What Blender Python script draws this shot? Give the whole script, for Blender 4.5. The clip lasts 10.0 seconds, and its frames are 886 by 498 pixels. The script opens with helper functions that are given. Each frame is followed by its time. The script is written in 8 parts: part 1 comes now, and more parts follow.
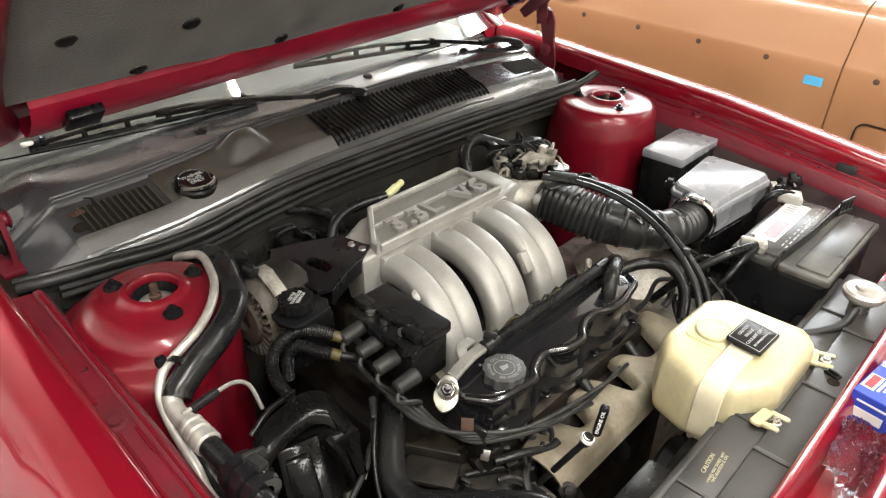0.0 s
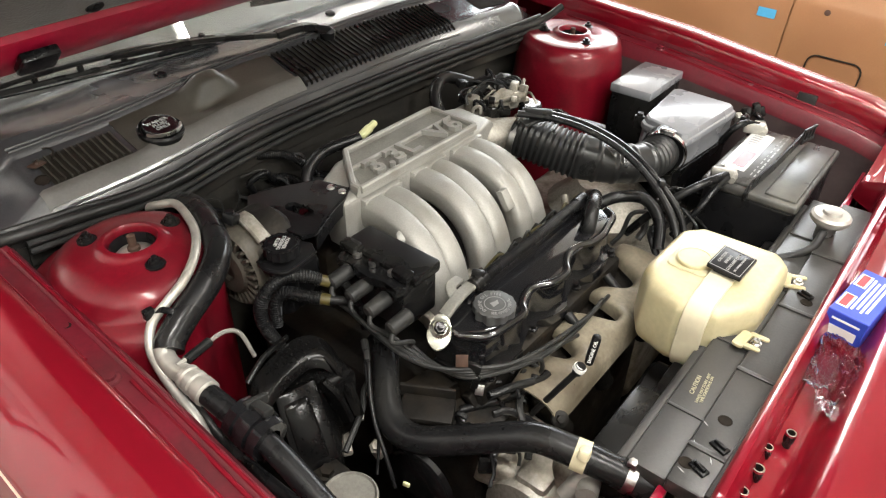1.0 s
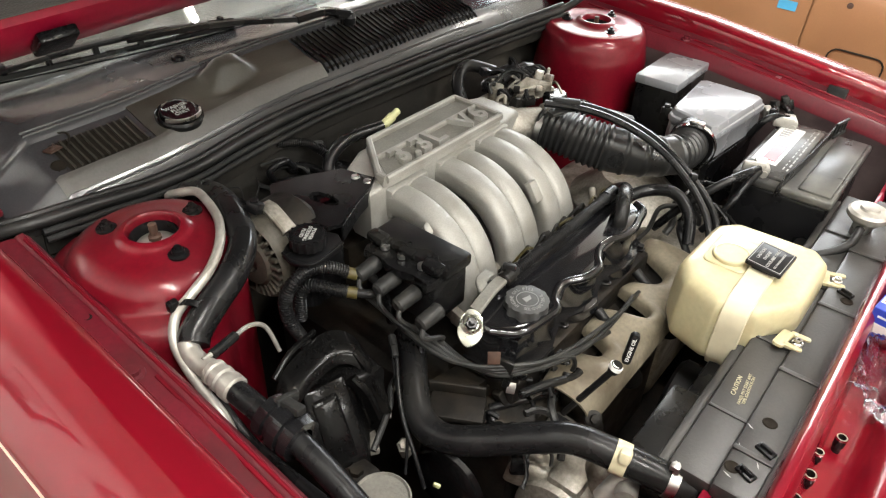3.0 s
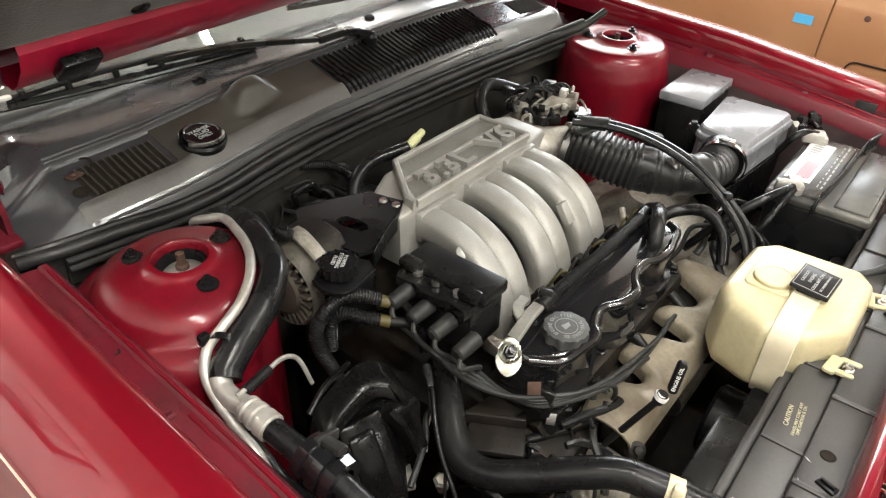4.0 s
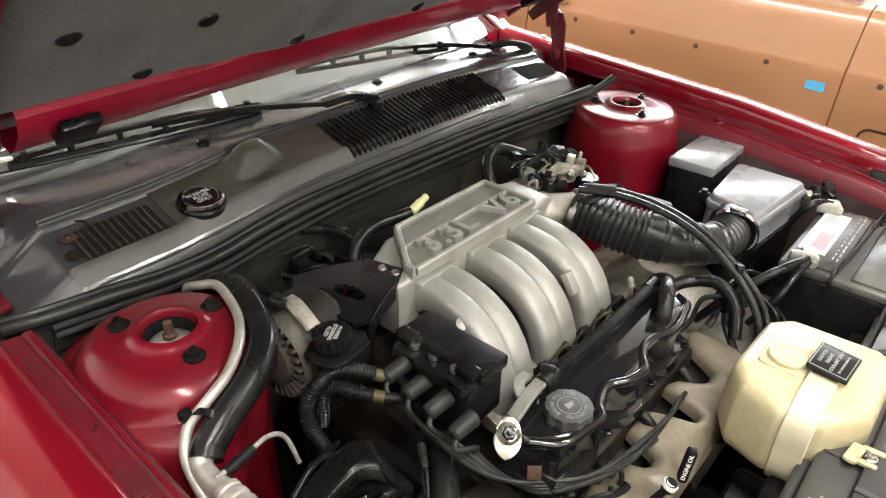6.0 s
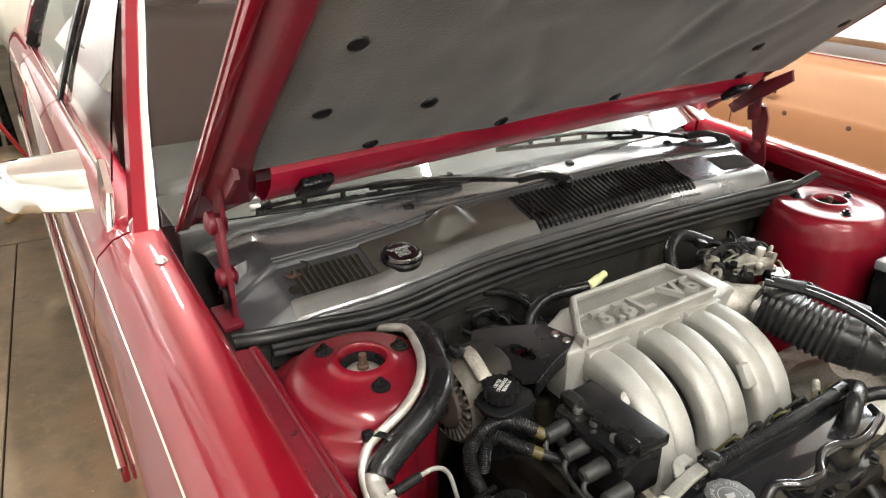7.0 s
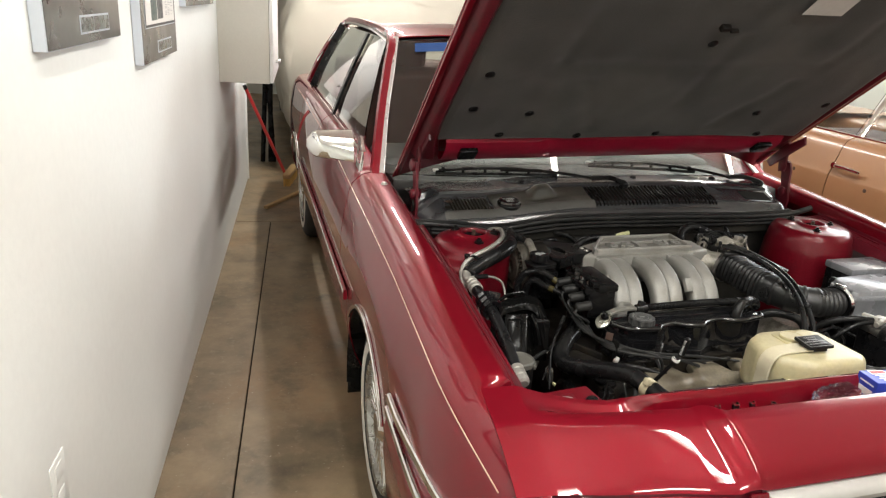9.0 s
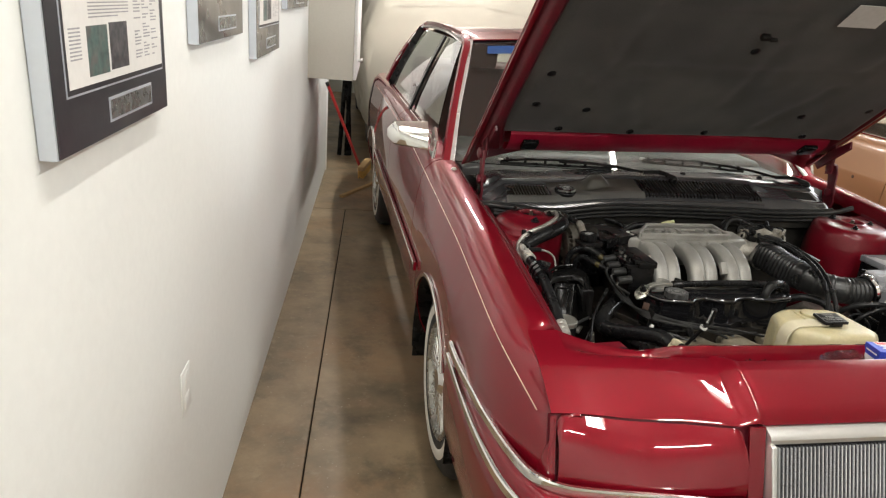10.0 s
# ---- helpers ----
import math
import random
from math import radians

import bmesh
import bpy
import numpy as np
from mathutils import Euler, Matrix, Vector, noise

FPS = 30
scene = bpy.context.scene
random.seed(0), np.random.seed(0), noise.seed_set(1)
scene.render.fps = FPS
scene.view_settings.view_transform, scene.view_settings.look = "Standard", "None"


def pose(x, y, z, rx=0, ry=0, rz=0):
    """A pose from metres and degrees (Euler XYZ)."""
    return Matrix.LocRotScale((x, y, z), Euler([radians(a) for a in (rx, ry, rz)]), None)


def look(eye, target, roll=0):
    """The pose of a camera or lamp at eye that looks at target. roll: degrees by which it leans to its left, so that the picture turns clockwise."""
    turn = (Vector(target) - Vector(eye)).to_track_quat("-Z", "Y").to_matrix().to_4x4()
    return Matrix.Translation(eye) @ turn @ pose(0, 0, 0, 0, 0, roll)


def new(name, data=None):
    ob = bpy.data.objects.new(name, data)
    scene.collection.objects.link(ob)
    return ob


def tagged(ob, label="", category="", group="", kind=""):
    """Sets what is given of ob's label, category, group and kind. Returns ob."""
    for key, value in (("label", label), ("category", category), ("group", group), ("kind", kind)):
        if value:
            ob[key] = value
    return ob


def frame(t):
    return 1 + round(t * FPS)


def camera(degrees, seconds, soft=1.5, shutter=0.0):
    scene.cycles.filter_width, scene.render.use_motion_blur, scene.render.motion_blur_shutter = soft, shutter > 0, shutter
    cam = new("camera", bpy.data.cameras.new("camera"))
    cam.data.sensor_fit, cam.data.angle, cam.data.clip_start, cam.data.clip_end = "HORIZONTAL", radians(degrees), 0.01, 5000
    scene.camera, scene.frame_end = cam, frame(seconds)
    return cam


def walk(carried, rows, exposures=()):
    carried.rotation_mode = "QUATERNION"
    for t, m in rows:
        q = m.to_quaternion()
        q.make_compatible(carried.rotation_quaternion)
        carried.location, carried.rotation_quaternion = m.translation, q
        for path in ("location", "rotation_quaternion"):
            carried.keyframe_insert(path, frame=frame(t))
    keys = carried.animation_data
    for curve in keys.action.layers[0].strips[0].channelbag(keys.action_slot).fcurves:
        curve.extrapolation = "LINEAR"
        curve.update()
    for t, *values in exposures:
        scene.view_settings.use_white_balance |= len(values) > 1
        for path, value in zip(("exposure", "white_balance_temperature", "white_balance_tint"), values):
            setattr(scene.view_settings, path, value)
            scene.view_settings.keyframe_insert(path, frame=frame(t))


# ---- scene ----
cam = camera(66.08, 10.0, soft=1.2)
PATH = [
    (0, (-0.8562, -0.8139, 1.4662), (0.1877, 0.1659, 0.5494), 1.90),
    (0.5, (-0.8820, -0.7985, 1.4682), (0.1918, 0.1037, 0.5074), 2.78),
    (1, (-0.8917, -0.7724, 1.4510), (0.1823, 0.0590, 0.4286), 2.76),
    (1.5, (-0.9075, -0.7476, 1.4380), (0.1561, 0.0630, 0.3883), 3.34),
    (2, (-0.9051, -0.7283, 1.4331), (0.1552, 0.1058, 0.3986), 3.33),
    (3.5, (-0.8981, -0.7122, 1.4261), (0.1745, 0.1043, 0.3903), 3.58),
    (4, (-0.9013, -0.6645, 1.4196), (0.1805, 0.1747, 0.4118), 2.83),
    (4.5, (-0.9013, -0.6211, 1.4054), (0.2183, 0.1727, 0.4023), 2.60),
    (5, (-0.8753, -0.6225, 1.4057), (0.2594, 0.1898, 0.4350), 3.14),
    (5.2, (-0.8576, -0.6281, 1.4103), (0.2779, 0.1918, 0.4468), 3.30),
    (6.5, (-0.8683, -0.6786, 1.4277), (0.1742, 0.3810, 0.6029), 2.50),
    (7, (-0.9098, -0.7155, 1.4451), (-0.0756, 0.5675, 0.7048), 0.79),
    (7.5, (-1.0510, -0.8055, 1.4733), (-0.3494, 0.6324, 0.8988), 2.89),
    (8, (-1.1590, -1.0725, 1.4859), (-0.5634, 0.4145, 0.9167), 3.48),
    (8.5, (-1.1440, -1.4234, 1.4835), (-0.6671, 0.0991, 0.8966), 4.23),
    (9, (-1.1713, -1.6824, 1.4830), (-0.7057, -0.1516, 0.9087), 3.96),
    (9.5, (-1.2617, -1.8904, 1.4597), (-0.9433, -0.3684, 0.7728), 3.89),
    (10, (-1.2338, -1.9529, 1.4900), (-0.9207, -0.3844, 0.9138), 4.91),
]
EXPOSURE = [(0.0, 0.81), (0.8, 0.73), (5.2, 0.72), (6.4, 0.77), (7.0, 1.02), (7.5, 1.06), (8.2, 0.92), (8.5, 0.34), (9.0, -0.05), (10.0, -0.26)]
walk(cam, [(t, look(eye, target, roll)) for t, eye, target, roll in PATH], EXPOSURE)

# Fluorescent ceiling lights: x, y, turn, length, watts.
# The third lamp is unseen fill, added for the hoses and left wall.
FIXTURES = [(0.46, 0.62, -4.6, 1.2, 42), (0.30, -1.28, -2.0, 1.9, 27), (-0.95, -1.15, -4.6, 1.2, 22), (-0.55, -3.2, 85.4, 1.2, 50), (3.45, 1.65, -4.6, 1.2, 24), (3.2, 3.7, -4.6, 1.2, 40), (3.3, -1.6, -4.6, 1.2, 12), (-0.3, 3.3, -4.6, 1.2, 62), (0.3, 6.6, -4.6, 1.2, 56)]
for _x, _y, _turn, _n, _w in FIXTURES:
    _l = bpy.data.lights.new("tube_light", "AREA")
    _l.shape, _l.size, _l.size_y, _l.energy, _l.color = "RECTANGLE", 0.04, _n, _w, (1.0, 0.98, 0.94)
    new("tube_light", _l).matrix_world = pose(_x, _y, 2.655, 0, 0, _turn)

# Daylight from the high window in the wall beyond the neighbouring car.
_l = bpy.data.lights.new("window_light", "AREA")
_l.shape, _l.size, _l.size_y, _l.energy, _l.color = "RECTANGLE", 3.5, 0.70, 28, (0.88, 0.94, 1.0)
new("window_light", _l).matrix_world = pose(4.275, 1.80, 2.33, 90, 0, 94.57)

# ---------------------------------------------------------------- light
world = bpy.data.worlds.new("world")
scene.world = world
world.use_nodes = True
_bg = world.node_tree.nodes["Background"]
_bg.inputs[0].default_value = (0.9, 0.92, 1.0, 1)
_bg.inputs[1].default_value = 0.02

# ---------------------------------------------------------------- builders
BASE = {}
# The bay's equipment sits a little turned and shifted in the shell.
BAY = Matrix(((1.0086, -0.0115, 0.0010, 0.0093), (-0.0008, 1.0113, 0.0316, -0.0197), (0.0102, -0.0259, 1.0221, -0.0217), (0, 0, 0, 1)))
LEVEL = Matrix.Identity(4)
SETTLE = [LEVEL]


def thing(name, at, label, category, group="", kind=""):
    """An empty at the thing's base, that parents its parts."""
    ob = new(name)
    ob.empty_display_size = 0.05
    ob.location = at
    BASE[ob] = Vector(at)
    return tagged(ob, label, category, group, kind)


def finish(bm, base, sharp=0.6):
    bmesh.ops.transform(bm, matrix=SETTLE[0], verts=bm.verts)
    bmesh.ops.recalc_face_normals(bm, faces=bm.faces)
    for v in bm.verts:
        v.co -= base
    for f in bm.faces:
        f.smooth = True
    for e in bm.edges:
        if len(e.link_faces) == 2 and e.calc_face_angle(0) > sharp:
            e.smooth = False


def part(name, bm, material, parent, label="", sharp=0.6):
    """One mesh under a thing or under a part; its points are given in the world."""
    base = BASE[parent]
    finish(bm, base, sharp)
    me = bpy.data.meshes.new(name)
    bm.to_mesh(me)
    bm.free()
    me.materials.append(material)
    ob = new(name, me)
    ob.parent = parent
    BASE[ob] = base
    if label:
        ob["label"] = label
    return ob


def solid(name, bm, material, label, category, group="", kind="", sharp=0.6, at=None):
    """A thing that is one mesh."""
    if at is None:
        lo = [min(v.co[i] for v in bm.verts) for i in range(3)]
        hi = [max(v.co[i] for v in bm.verts) for i in range(3)]
        at = ((lo[0] + hi[0]) / 2, (lo[1] + hi[1]) / 2, lo[2])
    at = Vector(at)
    finish(bm, at, sharp)
    me = bpy.data.meshes.new(name)
    bm.to_mesh(me)
    bm.free()
    me.materials.append(material)
    ob = new(name, me)
    ob.location = at
    BASE[ob] = at
    return tagged(ob, label, category, group, kind)


def merge(*bms):
    out = bmesh.new()
    for b in bms:
        me = bpy.data.meshes.new("tmp")
        b.to_mesh(me)
        b.free()
        out.from_mesh(me)
        bpy.data.meshes.remove(me)
    return out


def moved(bm, m):
    bmesh.ops.transform(bm, matrix=m, verts=bm.verts)
    return bm


def box(lo, hi, bevel=0.0, segs=2):
    bm = bmesh.new()
    bmesh.ops.create_cube(bm, size=1)
    for v in bm.verts:
        v.co = Vector([lo[i] + (v.co[i] + 0.5) * (hi[i] - lo[i]) for i in range(3)])
    if bevel:
        bmesh.ops.bevel(bm, geom=bm.edges[:], offset=bevel, segments=segs, profile=0.5, affect="EDGES")
    return bm


def cbox(size, m, bevel=0.0, segs=2):
    """A box of a size, centred, then laid by the pose m."""
    h = [s / 2 for s in size]
    return moved(box([-a for a in h], h, bevel, segs), m)


def frame_of(d):
    d = Vector(d).normalized()
    up = Vector((0, 0, 1)) if abs(d.z) < 0.9 else Vector((0, 1, 0))
    a = d.cross(up).normalized()
    return a, a.cross(d).normalized(), d


def lathe(profile, at, axis=(0, 0, 1), segs=24, caps=True):
    """Turns (radius, height) pairs about an axis through at."""
    a, b, d = frame_of(axis)
    at = Vector(at)
    bm = bmesh.new()
    rings = []
    for r, h in profile:
        rings.append([bm.verts.new(at + d * h + (a * math.cos(t) + b * math.sin(t)) * r) for t in (2 * math.pi * k / segs for k in range(segs))])
    for p, q in zip(rings, rings[1:]):
        for k in range(segs):
            j = (k + 1) % segs
            bm.faces.new((p[k], p[j], q[j], q[k]))
    if caps:
        if profile[0][0] > 1e-4:
            bm.faces.new(rings[0][::-1])
        if profile[-1][0] > 1e-4:
            bm.faces.new(rings[-1])
    bmesh.ops.remove_doubles(bm, verts=bm.verts, dist=1e-5)
    return bm


def cyl(p, q, r, r2=None, segs=16, bevel=0.0):
    p, q = Vector(p), Vector(q)
    n = (q - p).length
    r2 = r if r2 is None else r2
    prof = [(r, 0), (r2, n)] if not bevel else [(r - bevel, 0), (r, bevel), (r2, n - bevel), (r2 - bevel, n)]
    return lathe(prof, p, q - p, segs)


def spline(pts, n=8):
    """Points along a smooth curve through pts."""
    pts = [Vector(p) for p in pts]
    if len(pts) < 3:
        return pts
    ext = [2 * pts[0] - pts[1]] + pts + [2 * pts[-1] - pts[-2]]
    out = []
    for i in range(1, len(ext) - 2):
        p0, p1, p2, p3 = ext[i - 1 : i + 3]
        for k in range(n):
            t = k / n
            out.append(0.5 * (2 * p1 + (p2 - p0) * t + (2 * p0 - 5 * p1 + 4 * p2 - p3) * t * t + (3 * p1 - p0 - 3 * p2 + p3) * t**3))
    out.append(pts[-1])
    return out


def sweep(path, ring, caps=True):
    """Sweeps ring(k, fraction) -> list of (across, up) along path points."""
    bm = bmesh.new()
    rings = []
    up = None
    for k, p in enumerate(path):
        d = (path[min(k + 1, len(path) - 1)] - path[max(k - 1, 0)]).normalized()
        if up is None:
            a, up, _ = frame_of(d)
        a = d.cross(up)
        a.normalize()
        up = a.cross(d).normalized()
        rings.append([bm.verts.new(p + a * u + up * w) for u, w in ring(k, k / max(1, len(path) - 1))])
    n = len(rings[0])
    for p, q in zip(rings, rings[1:]):
        for k in range(n):
            j = (k + 1) % n
            bm.faces.new((p[k], p[j], q[j], q[k]))
    if caps:
        bm.faces.new(rings[0][::-1])
        bm.faces.new(rings[-1])
    return bm


def circle(r, segs=12):
    return [(r * math.cos(2 * math.pi * k / segs), r * math.sin(2 * math.pi * k / segs)) for k in range(segs)]


def tube(pts, r, segs=12, n=8, smooth=True):
    path = spline(pts, n) if smooth else [Vector(p) for p in pts]
    return sweep(path, lambda k, f: circle(r, segs))


def even(path, step):
    """The same path, cut in even steps."""
    out, left = [path[0]], step
    for p, q in zip(path, path[1:]):
        d = (q - p).length
        at = left
        while at <= d:
            out.append(p.lerp(q, at / d))
            at += step
        left = at - d
    return out


def conduit(pts, r, pitch=0.004, depth=0.0013, segs=12):
    """A corrugated hose."""
    path = even(spline(pts, 14), pitch / 4)
    wave = (0, 1, 1, 0)
    return sweep(path, lambda k, f: circle(r - depth * (1 - wave[k % 4]), segs))


def ribbon(pts, w, h, n=8):
    """A flat strip w wide and h thick along a curve."""
    path = spline(pts, n)
    c = min(w, h) * 0.25
    ring = [(-w / 2 + c, -h / 2), (w / 2 - c, -h / 2), (w / 2, -h / 2 + c), (w / 2, h / 2 - c), (w / 2 - c, h / 2), (-w / 2 + c, h / 2), (-w / 2, h / 2 - c), (-w / 2, -h / 2 + c)]
    return sweep(path, lambda k, f: ring)


def loft(secs, closed=False, caps=False):
    bm = bmesh.new()
    rows = [[bm.verts.new(Vector(p)) for p in s] for s in secs]
    n = len(rows[0])
    for p, q in zip(rows, rows[1:]):
        for k in range(n if closed else n - 1):
            j = (k + 1) % n
            try:
                bm.faces.new((p[k], p[j], q[j], q[k]))
            except ValueError:
                pass
    if caps:
        bm.faces.new(rows[0][::-1])
        bm.faces.new(rows[-1])
    return bm


def thick(bm, t):
    bmesh.ops.recalc_face_normals(bm, faces=bm.faces)
    bmesh.ops.solidify(bm, geom=bm.faces[:], thickness=t)
    return bm


def prism(poly, z0, z1, m=None, bevel=0.0, segs=2):
    """A flat outline (x, y) raised from z0 to z1."""
    bm = bmesh.new()
    lo = [bm.verts.new((x, y, z0)) for x, y in poly]
    hi = [bm.verts.new((x, y, z1)) for x, y in poly]
    n = len(poly)
    bm.faces.new(lo[::-1])
    top = bm.faces.new(hi)
    for k in range(n):
        j = (k + 1) % n
        bm.faces.new((lo[k], lo[j], hi[j], hi[k]))
    if bevel:
        bmesh.ops.bevel(bm, geom=list(top.edges), offset=bevel, segments=segs, profile=0.5, affect="EDGES")
    return moved(bm, m) if m else bm


def rounded(w, h, r, n=4, cx=0.0, cy=0.0):
    pts = []
    for sx, sy, a0 in ((1, 1, 0), (-1, 1, 90), (-1, -1, 180), (1, -1, 270)):
        for k in range(n + 1):
            a = radians(a0 + 90 * k / n)
            pts.append((cx + sx * (w / 2 - r) + r * math.cos(a), cy + sy * (h / 2 - r) + r * math.sin(a)))
    return pts


def lettering(text, size, m, depth=0.0006, space=1.0, bold=0.0):
    """Raised letters in the built-in font, centred, laid by the pose m."""
    cu = bpy.data.curves.new("letters", "FONT")
    cu.body, cu.size, cu.align_x, cu.align_y, cu.extrude, cu.resolution_u, cu.offset = text, size, "CENTER", "CENTER", depth, 2, bold
    cu.space_line = 0.9
    cu.space_character = space
    ob = new("letters", cu)
    bpy.context.view_layer.update()
    me = bpy.data.meshes.new_from_object(ob)
    bpy.data.objects.remove(ob)
    bpy.data.curves.remove(cu)
    bm = bmesh.new()
    bm.from_mesh(me)
    bpy.data.meshes.remove(me)
    return moved(bm, m)


def lerp_table(table, x):
    """A value from (x, value) pairs in rising order."""
    return float(np.interp(x, [a for a, _ in table], [b for _, b in table]))


def axes_pose(at, right, up):
    """A pose whose x runs along right and whose y runs towards up."""
    r = Vector(right).normalized()
    n = r.cross(Vector(up)).normalized()
    u = n.cross(r)
    return Matrix.Translation(Vector(at)) @ Matrix((r, u, n)).transposed().to_4x4()


# ---------------------------------------------------------------- materials
def surface(name, colour, rough=0.5, metal=0.0, var=0.18, coarse=6.0, fine=90.0, bump=0.08, rvar=0.12, coat=0.0, coat_rough=0.04, spec=0.5,
            stain=None, stain_scale=3.0, stain_amount=0.5, sheen=0.0, stretch=(1, 1, 1), bump_dist=0.002, sub=0.0, coat_ior=1.5):
    m = bpy.data.materials.new(name)
    m.use_nodes = True
    nt = m.node_tree
    n, l = nt.nodes, nt.links
    b = n["Principled BSDF"]
    tc = n.new("ShaderNodeTexCoord")
    mp = n.new("ShaderNodeMapping")
    mp.inputs["Scale"].default_value = stretch
    l.new(tc.outputs["Object"], mp.inputs["Vector"])

    def tex(scale, detail=4.0):
        t = n.new("ShaderNodeTexNoise")
        t.inputs["Scale"].default_value, t.inputs["Detail"].default_value = scale, detail
        l.new(mp.outputs[0], t.inputs["Vector"])
        return t

    big, small = tex(coarse), tex(fine, 3.0)
    add = n.new("ShaderNodeMath")
    add.operation = "ADD"
    l.new(big.outputs[0], add.inputs[0])
    l.new(small.outputs[0], add.inputs[1])
    ramp = n.new("ShaderNodeMapRange")
    ramp.inputs[1].default_value, ramp.inputs[2].default_value = 0.6, 1.4
    l.new(add.outputs[0], ramp.inputs[0])
    mix = n.new("ShaderNodeMix")
    mix.data_type = "RGBA"
    lo = [max(0, c * (1 - var)) for c in colour]
    hi = [min(1, c * (1 + var)) for c in colour]
    mix.inputs[6].default_value, mix.inputs[7].default_value = (*lo, 1), (*hi, 1)
    l.new(ramp.outputs[0], mix.inputs[0])
    out = mix.outputs[2]
    if stain:
        s = tex(stain_scale, 6.0)
        edge = n.new("ShaderNodeMapRange")
        edge.inputs[1].default_value, edge.inputs[2].default_value, edge.inputs[4].default_value = 0.48, 0.68, stain_amount
        l.new(s.outputs[0], edge.inputs[0])
        over = n.new("ShaderNodeMix")
        over.data_type = "RGBA"
        over.inputs[7].default_value = (*stain, 1)
        l.new(edge.outputs[0], over.inputs[0])
        l.new(out, over.inputs[6])
        out = over.outputs[2]
    l.new(out, b.inputs["Base Color"])
    rr = n.new("ShaderNodeMapRange")
    rr.inputs[1].default_value, rr.inputs[2].default_value = 0.3, 0.7
    rr.inputs[3].default_value, rr.inputs[4].default_value = max(0.02, rough - rvar), min(1, rough + rvar)
    l.new(big.outputs[0], rr.inputs[0])
    l.new(rr.outputs[0], b.inputs["Roughness"])
    b.inputs["Metallic"].default_value = metal
    b.inputs["Specular IOR Level"].default_value = spec
    b.inputs["Coat Weight"].default_value, b.inputs["Coat Roughness"].default_value = coat, coat_rough
    b.inputs["Coat IOR"].default_value = coat_ior
    b.inputs["Sheen Weight"].default_value = sheen
    if sub:
        b.inputs["Subsurface Weight"].default_value, b.inputs["Subsurface Radius"].default_value, b.inputs["Subsurface Scale"].default_value = sub, (0.02, 0.015, 0.008), 0.5
    if bump:
        bp = n.new("ShaderNodeBump")
        bp.inputs["Strength"].default_value, bp.inputs["Distance"].default_value = bump, bump_dist
        l.new(small.outputs[0], bp.inputs["Height"])
        l.new(bp.outputs[0], b.inputs["Normal"])
    return m


def slab_concrete(name):
    """Old sealed concrete: cloudy browns, rusty patches, dark drips and pale specks."""
    m = bpy.data.materials.new(name)
    m.use_nodes = True
    n, l = m.node_tree.nodes, m.node_tree.links
    b = n["Principled BSDF"]
    tc = n.new("ShaderNodeTexCoord")

    def cloud(scale, detail, rough, shift):
        mp = n.new("ShaderNodeMapping")
        mp.inputs["Location"].default_value = (shift, shift * 0.7, 0)
        l.new(tc.outputs["Object"], mp.inputs["Vector"])
        t = n.new("ShaderNodeTexNoise")
        t.inputs["Scale"].default_value, t.inputs["Detail"].default_value, t.inputs["Roughness"].default_value = scale, detail, rough
        l.new(mp.outputs[0], t.inputs["Vector"])
        return t.outputs[0]

    def span(src, lo, hi, top=1.0):
        r = n.new("ShaderNodeMapRange")
        r.inputs[1].default_value, r.inputs[2].default_value, r.inputs[4].default_value = lo, hi, top
        l.new(src, r.inputs[0])
        return r.outputs[0]

    def blend(fac, a, c):
        x = n.new("ShaderNodeMix")
        x.data_type = "RGBA"
        l.new(fac, x.inputs[0])
        if isinstance(a, tuple):
            x.inputs[6].default_value = (*a, 1)
        else:
            l.new(a, x.inputs[6])
        x.inputs[7].default_value = (*c, 1)
        return x.outputs[2]

    col = blend(span(cloud(2.6, 8, 0.62, 0), 0.34, 0.66), (0.115, 0.086, 0.052), (0.31, 0.226, 0.135))
    col = blend(span(cloud(1.7, 6, 0.6, 9.3), 0.52, 0.70, 0.65), col, (0.30, 0.166, 0.078))
    col = blend(span(cloud(3.7, 7, 0.68, 4.1), 0.55, 0.72, 0.75), col, (0.066, 0.053, 0.035))
    col = blend(span(cloud(26, 4, 0.6, 2.2), 0.56, 0.74, 0.5), col, (0.30, 0.235, 0.155))
    col = blend(span(cloud(70, 2, 0.5, 6.0), 0.70, 0.76, 0.7), col, (0.42, 0.37, 0.29))
    l.new(col, b.inputs["Base Color"])
    rr = n.new("ShaderNodeMapRange")
    rr.inputs[3].default_value, rr.inputs[4].default_value = 0.28, 0.60
    l.new(cloud(5, 5, 0.6, 1.0), rr.inputs[0])
    l.new(rr.outputs[0], b.inputs["Roughness"])
    bp = n.new("ShaderNodeBump")
    bp.inputs["Strength"].default_value, bp.inputs["Distance"].default_value = 0.15, 0.003
    l.new(cloud(45, 4, 0.6, 3.0), bp.inputs["Height"])
    l.new(bp.outputs[0], b.inputs["Normal"])
    return m


def glass(name, colour=(0.9, 0.95, 0.93), rough=0.0, ior=1.45):
    m = bpy.data.materials.new(name)
    m.use_nodes = True
    b = m.node_tree.nodes["Principled BSDF"]
    b.inputs["Base Color"].default_value = (*colour, 1)
    b.inputs["Roughness"].default_value, b.inputs["Transmission Weight"].default_value, b.inputs["IOR"].default_value = rough, 1.0, ior
    return m


def glow(name, colour, strength):
    m = bpy.data.materials.new(name)
    m.use_nodes = True
    b = m.node_tree.nodes["Principled BSDF"]
    b.inputs["Base Color"].default_value = (*colour, 1)
    b.inputs["Emission Color"].default_value, b.inputs["Emission Strength"].default_value = (*colour, 1), strength
    return m


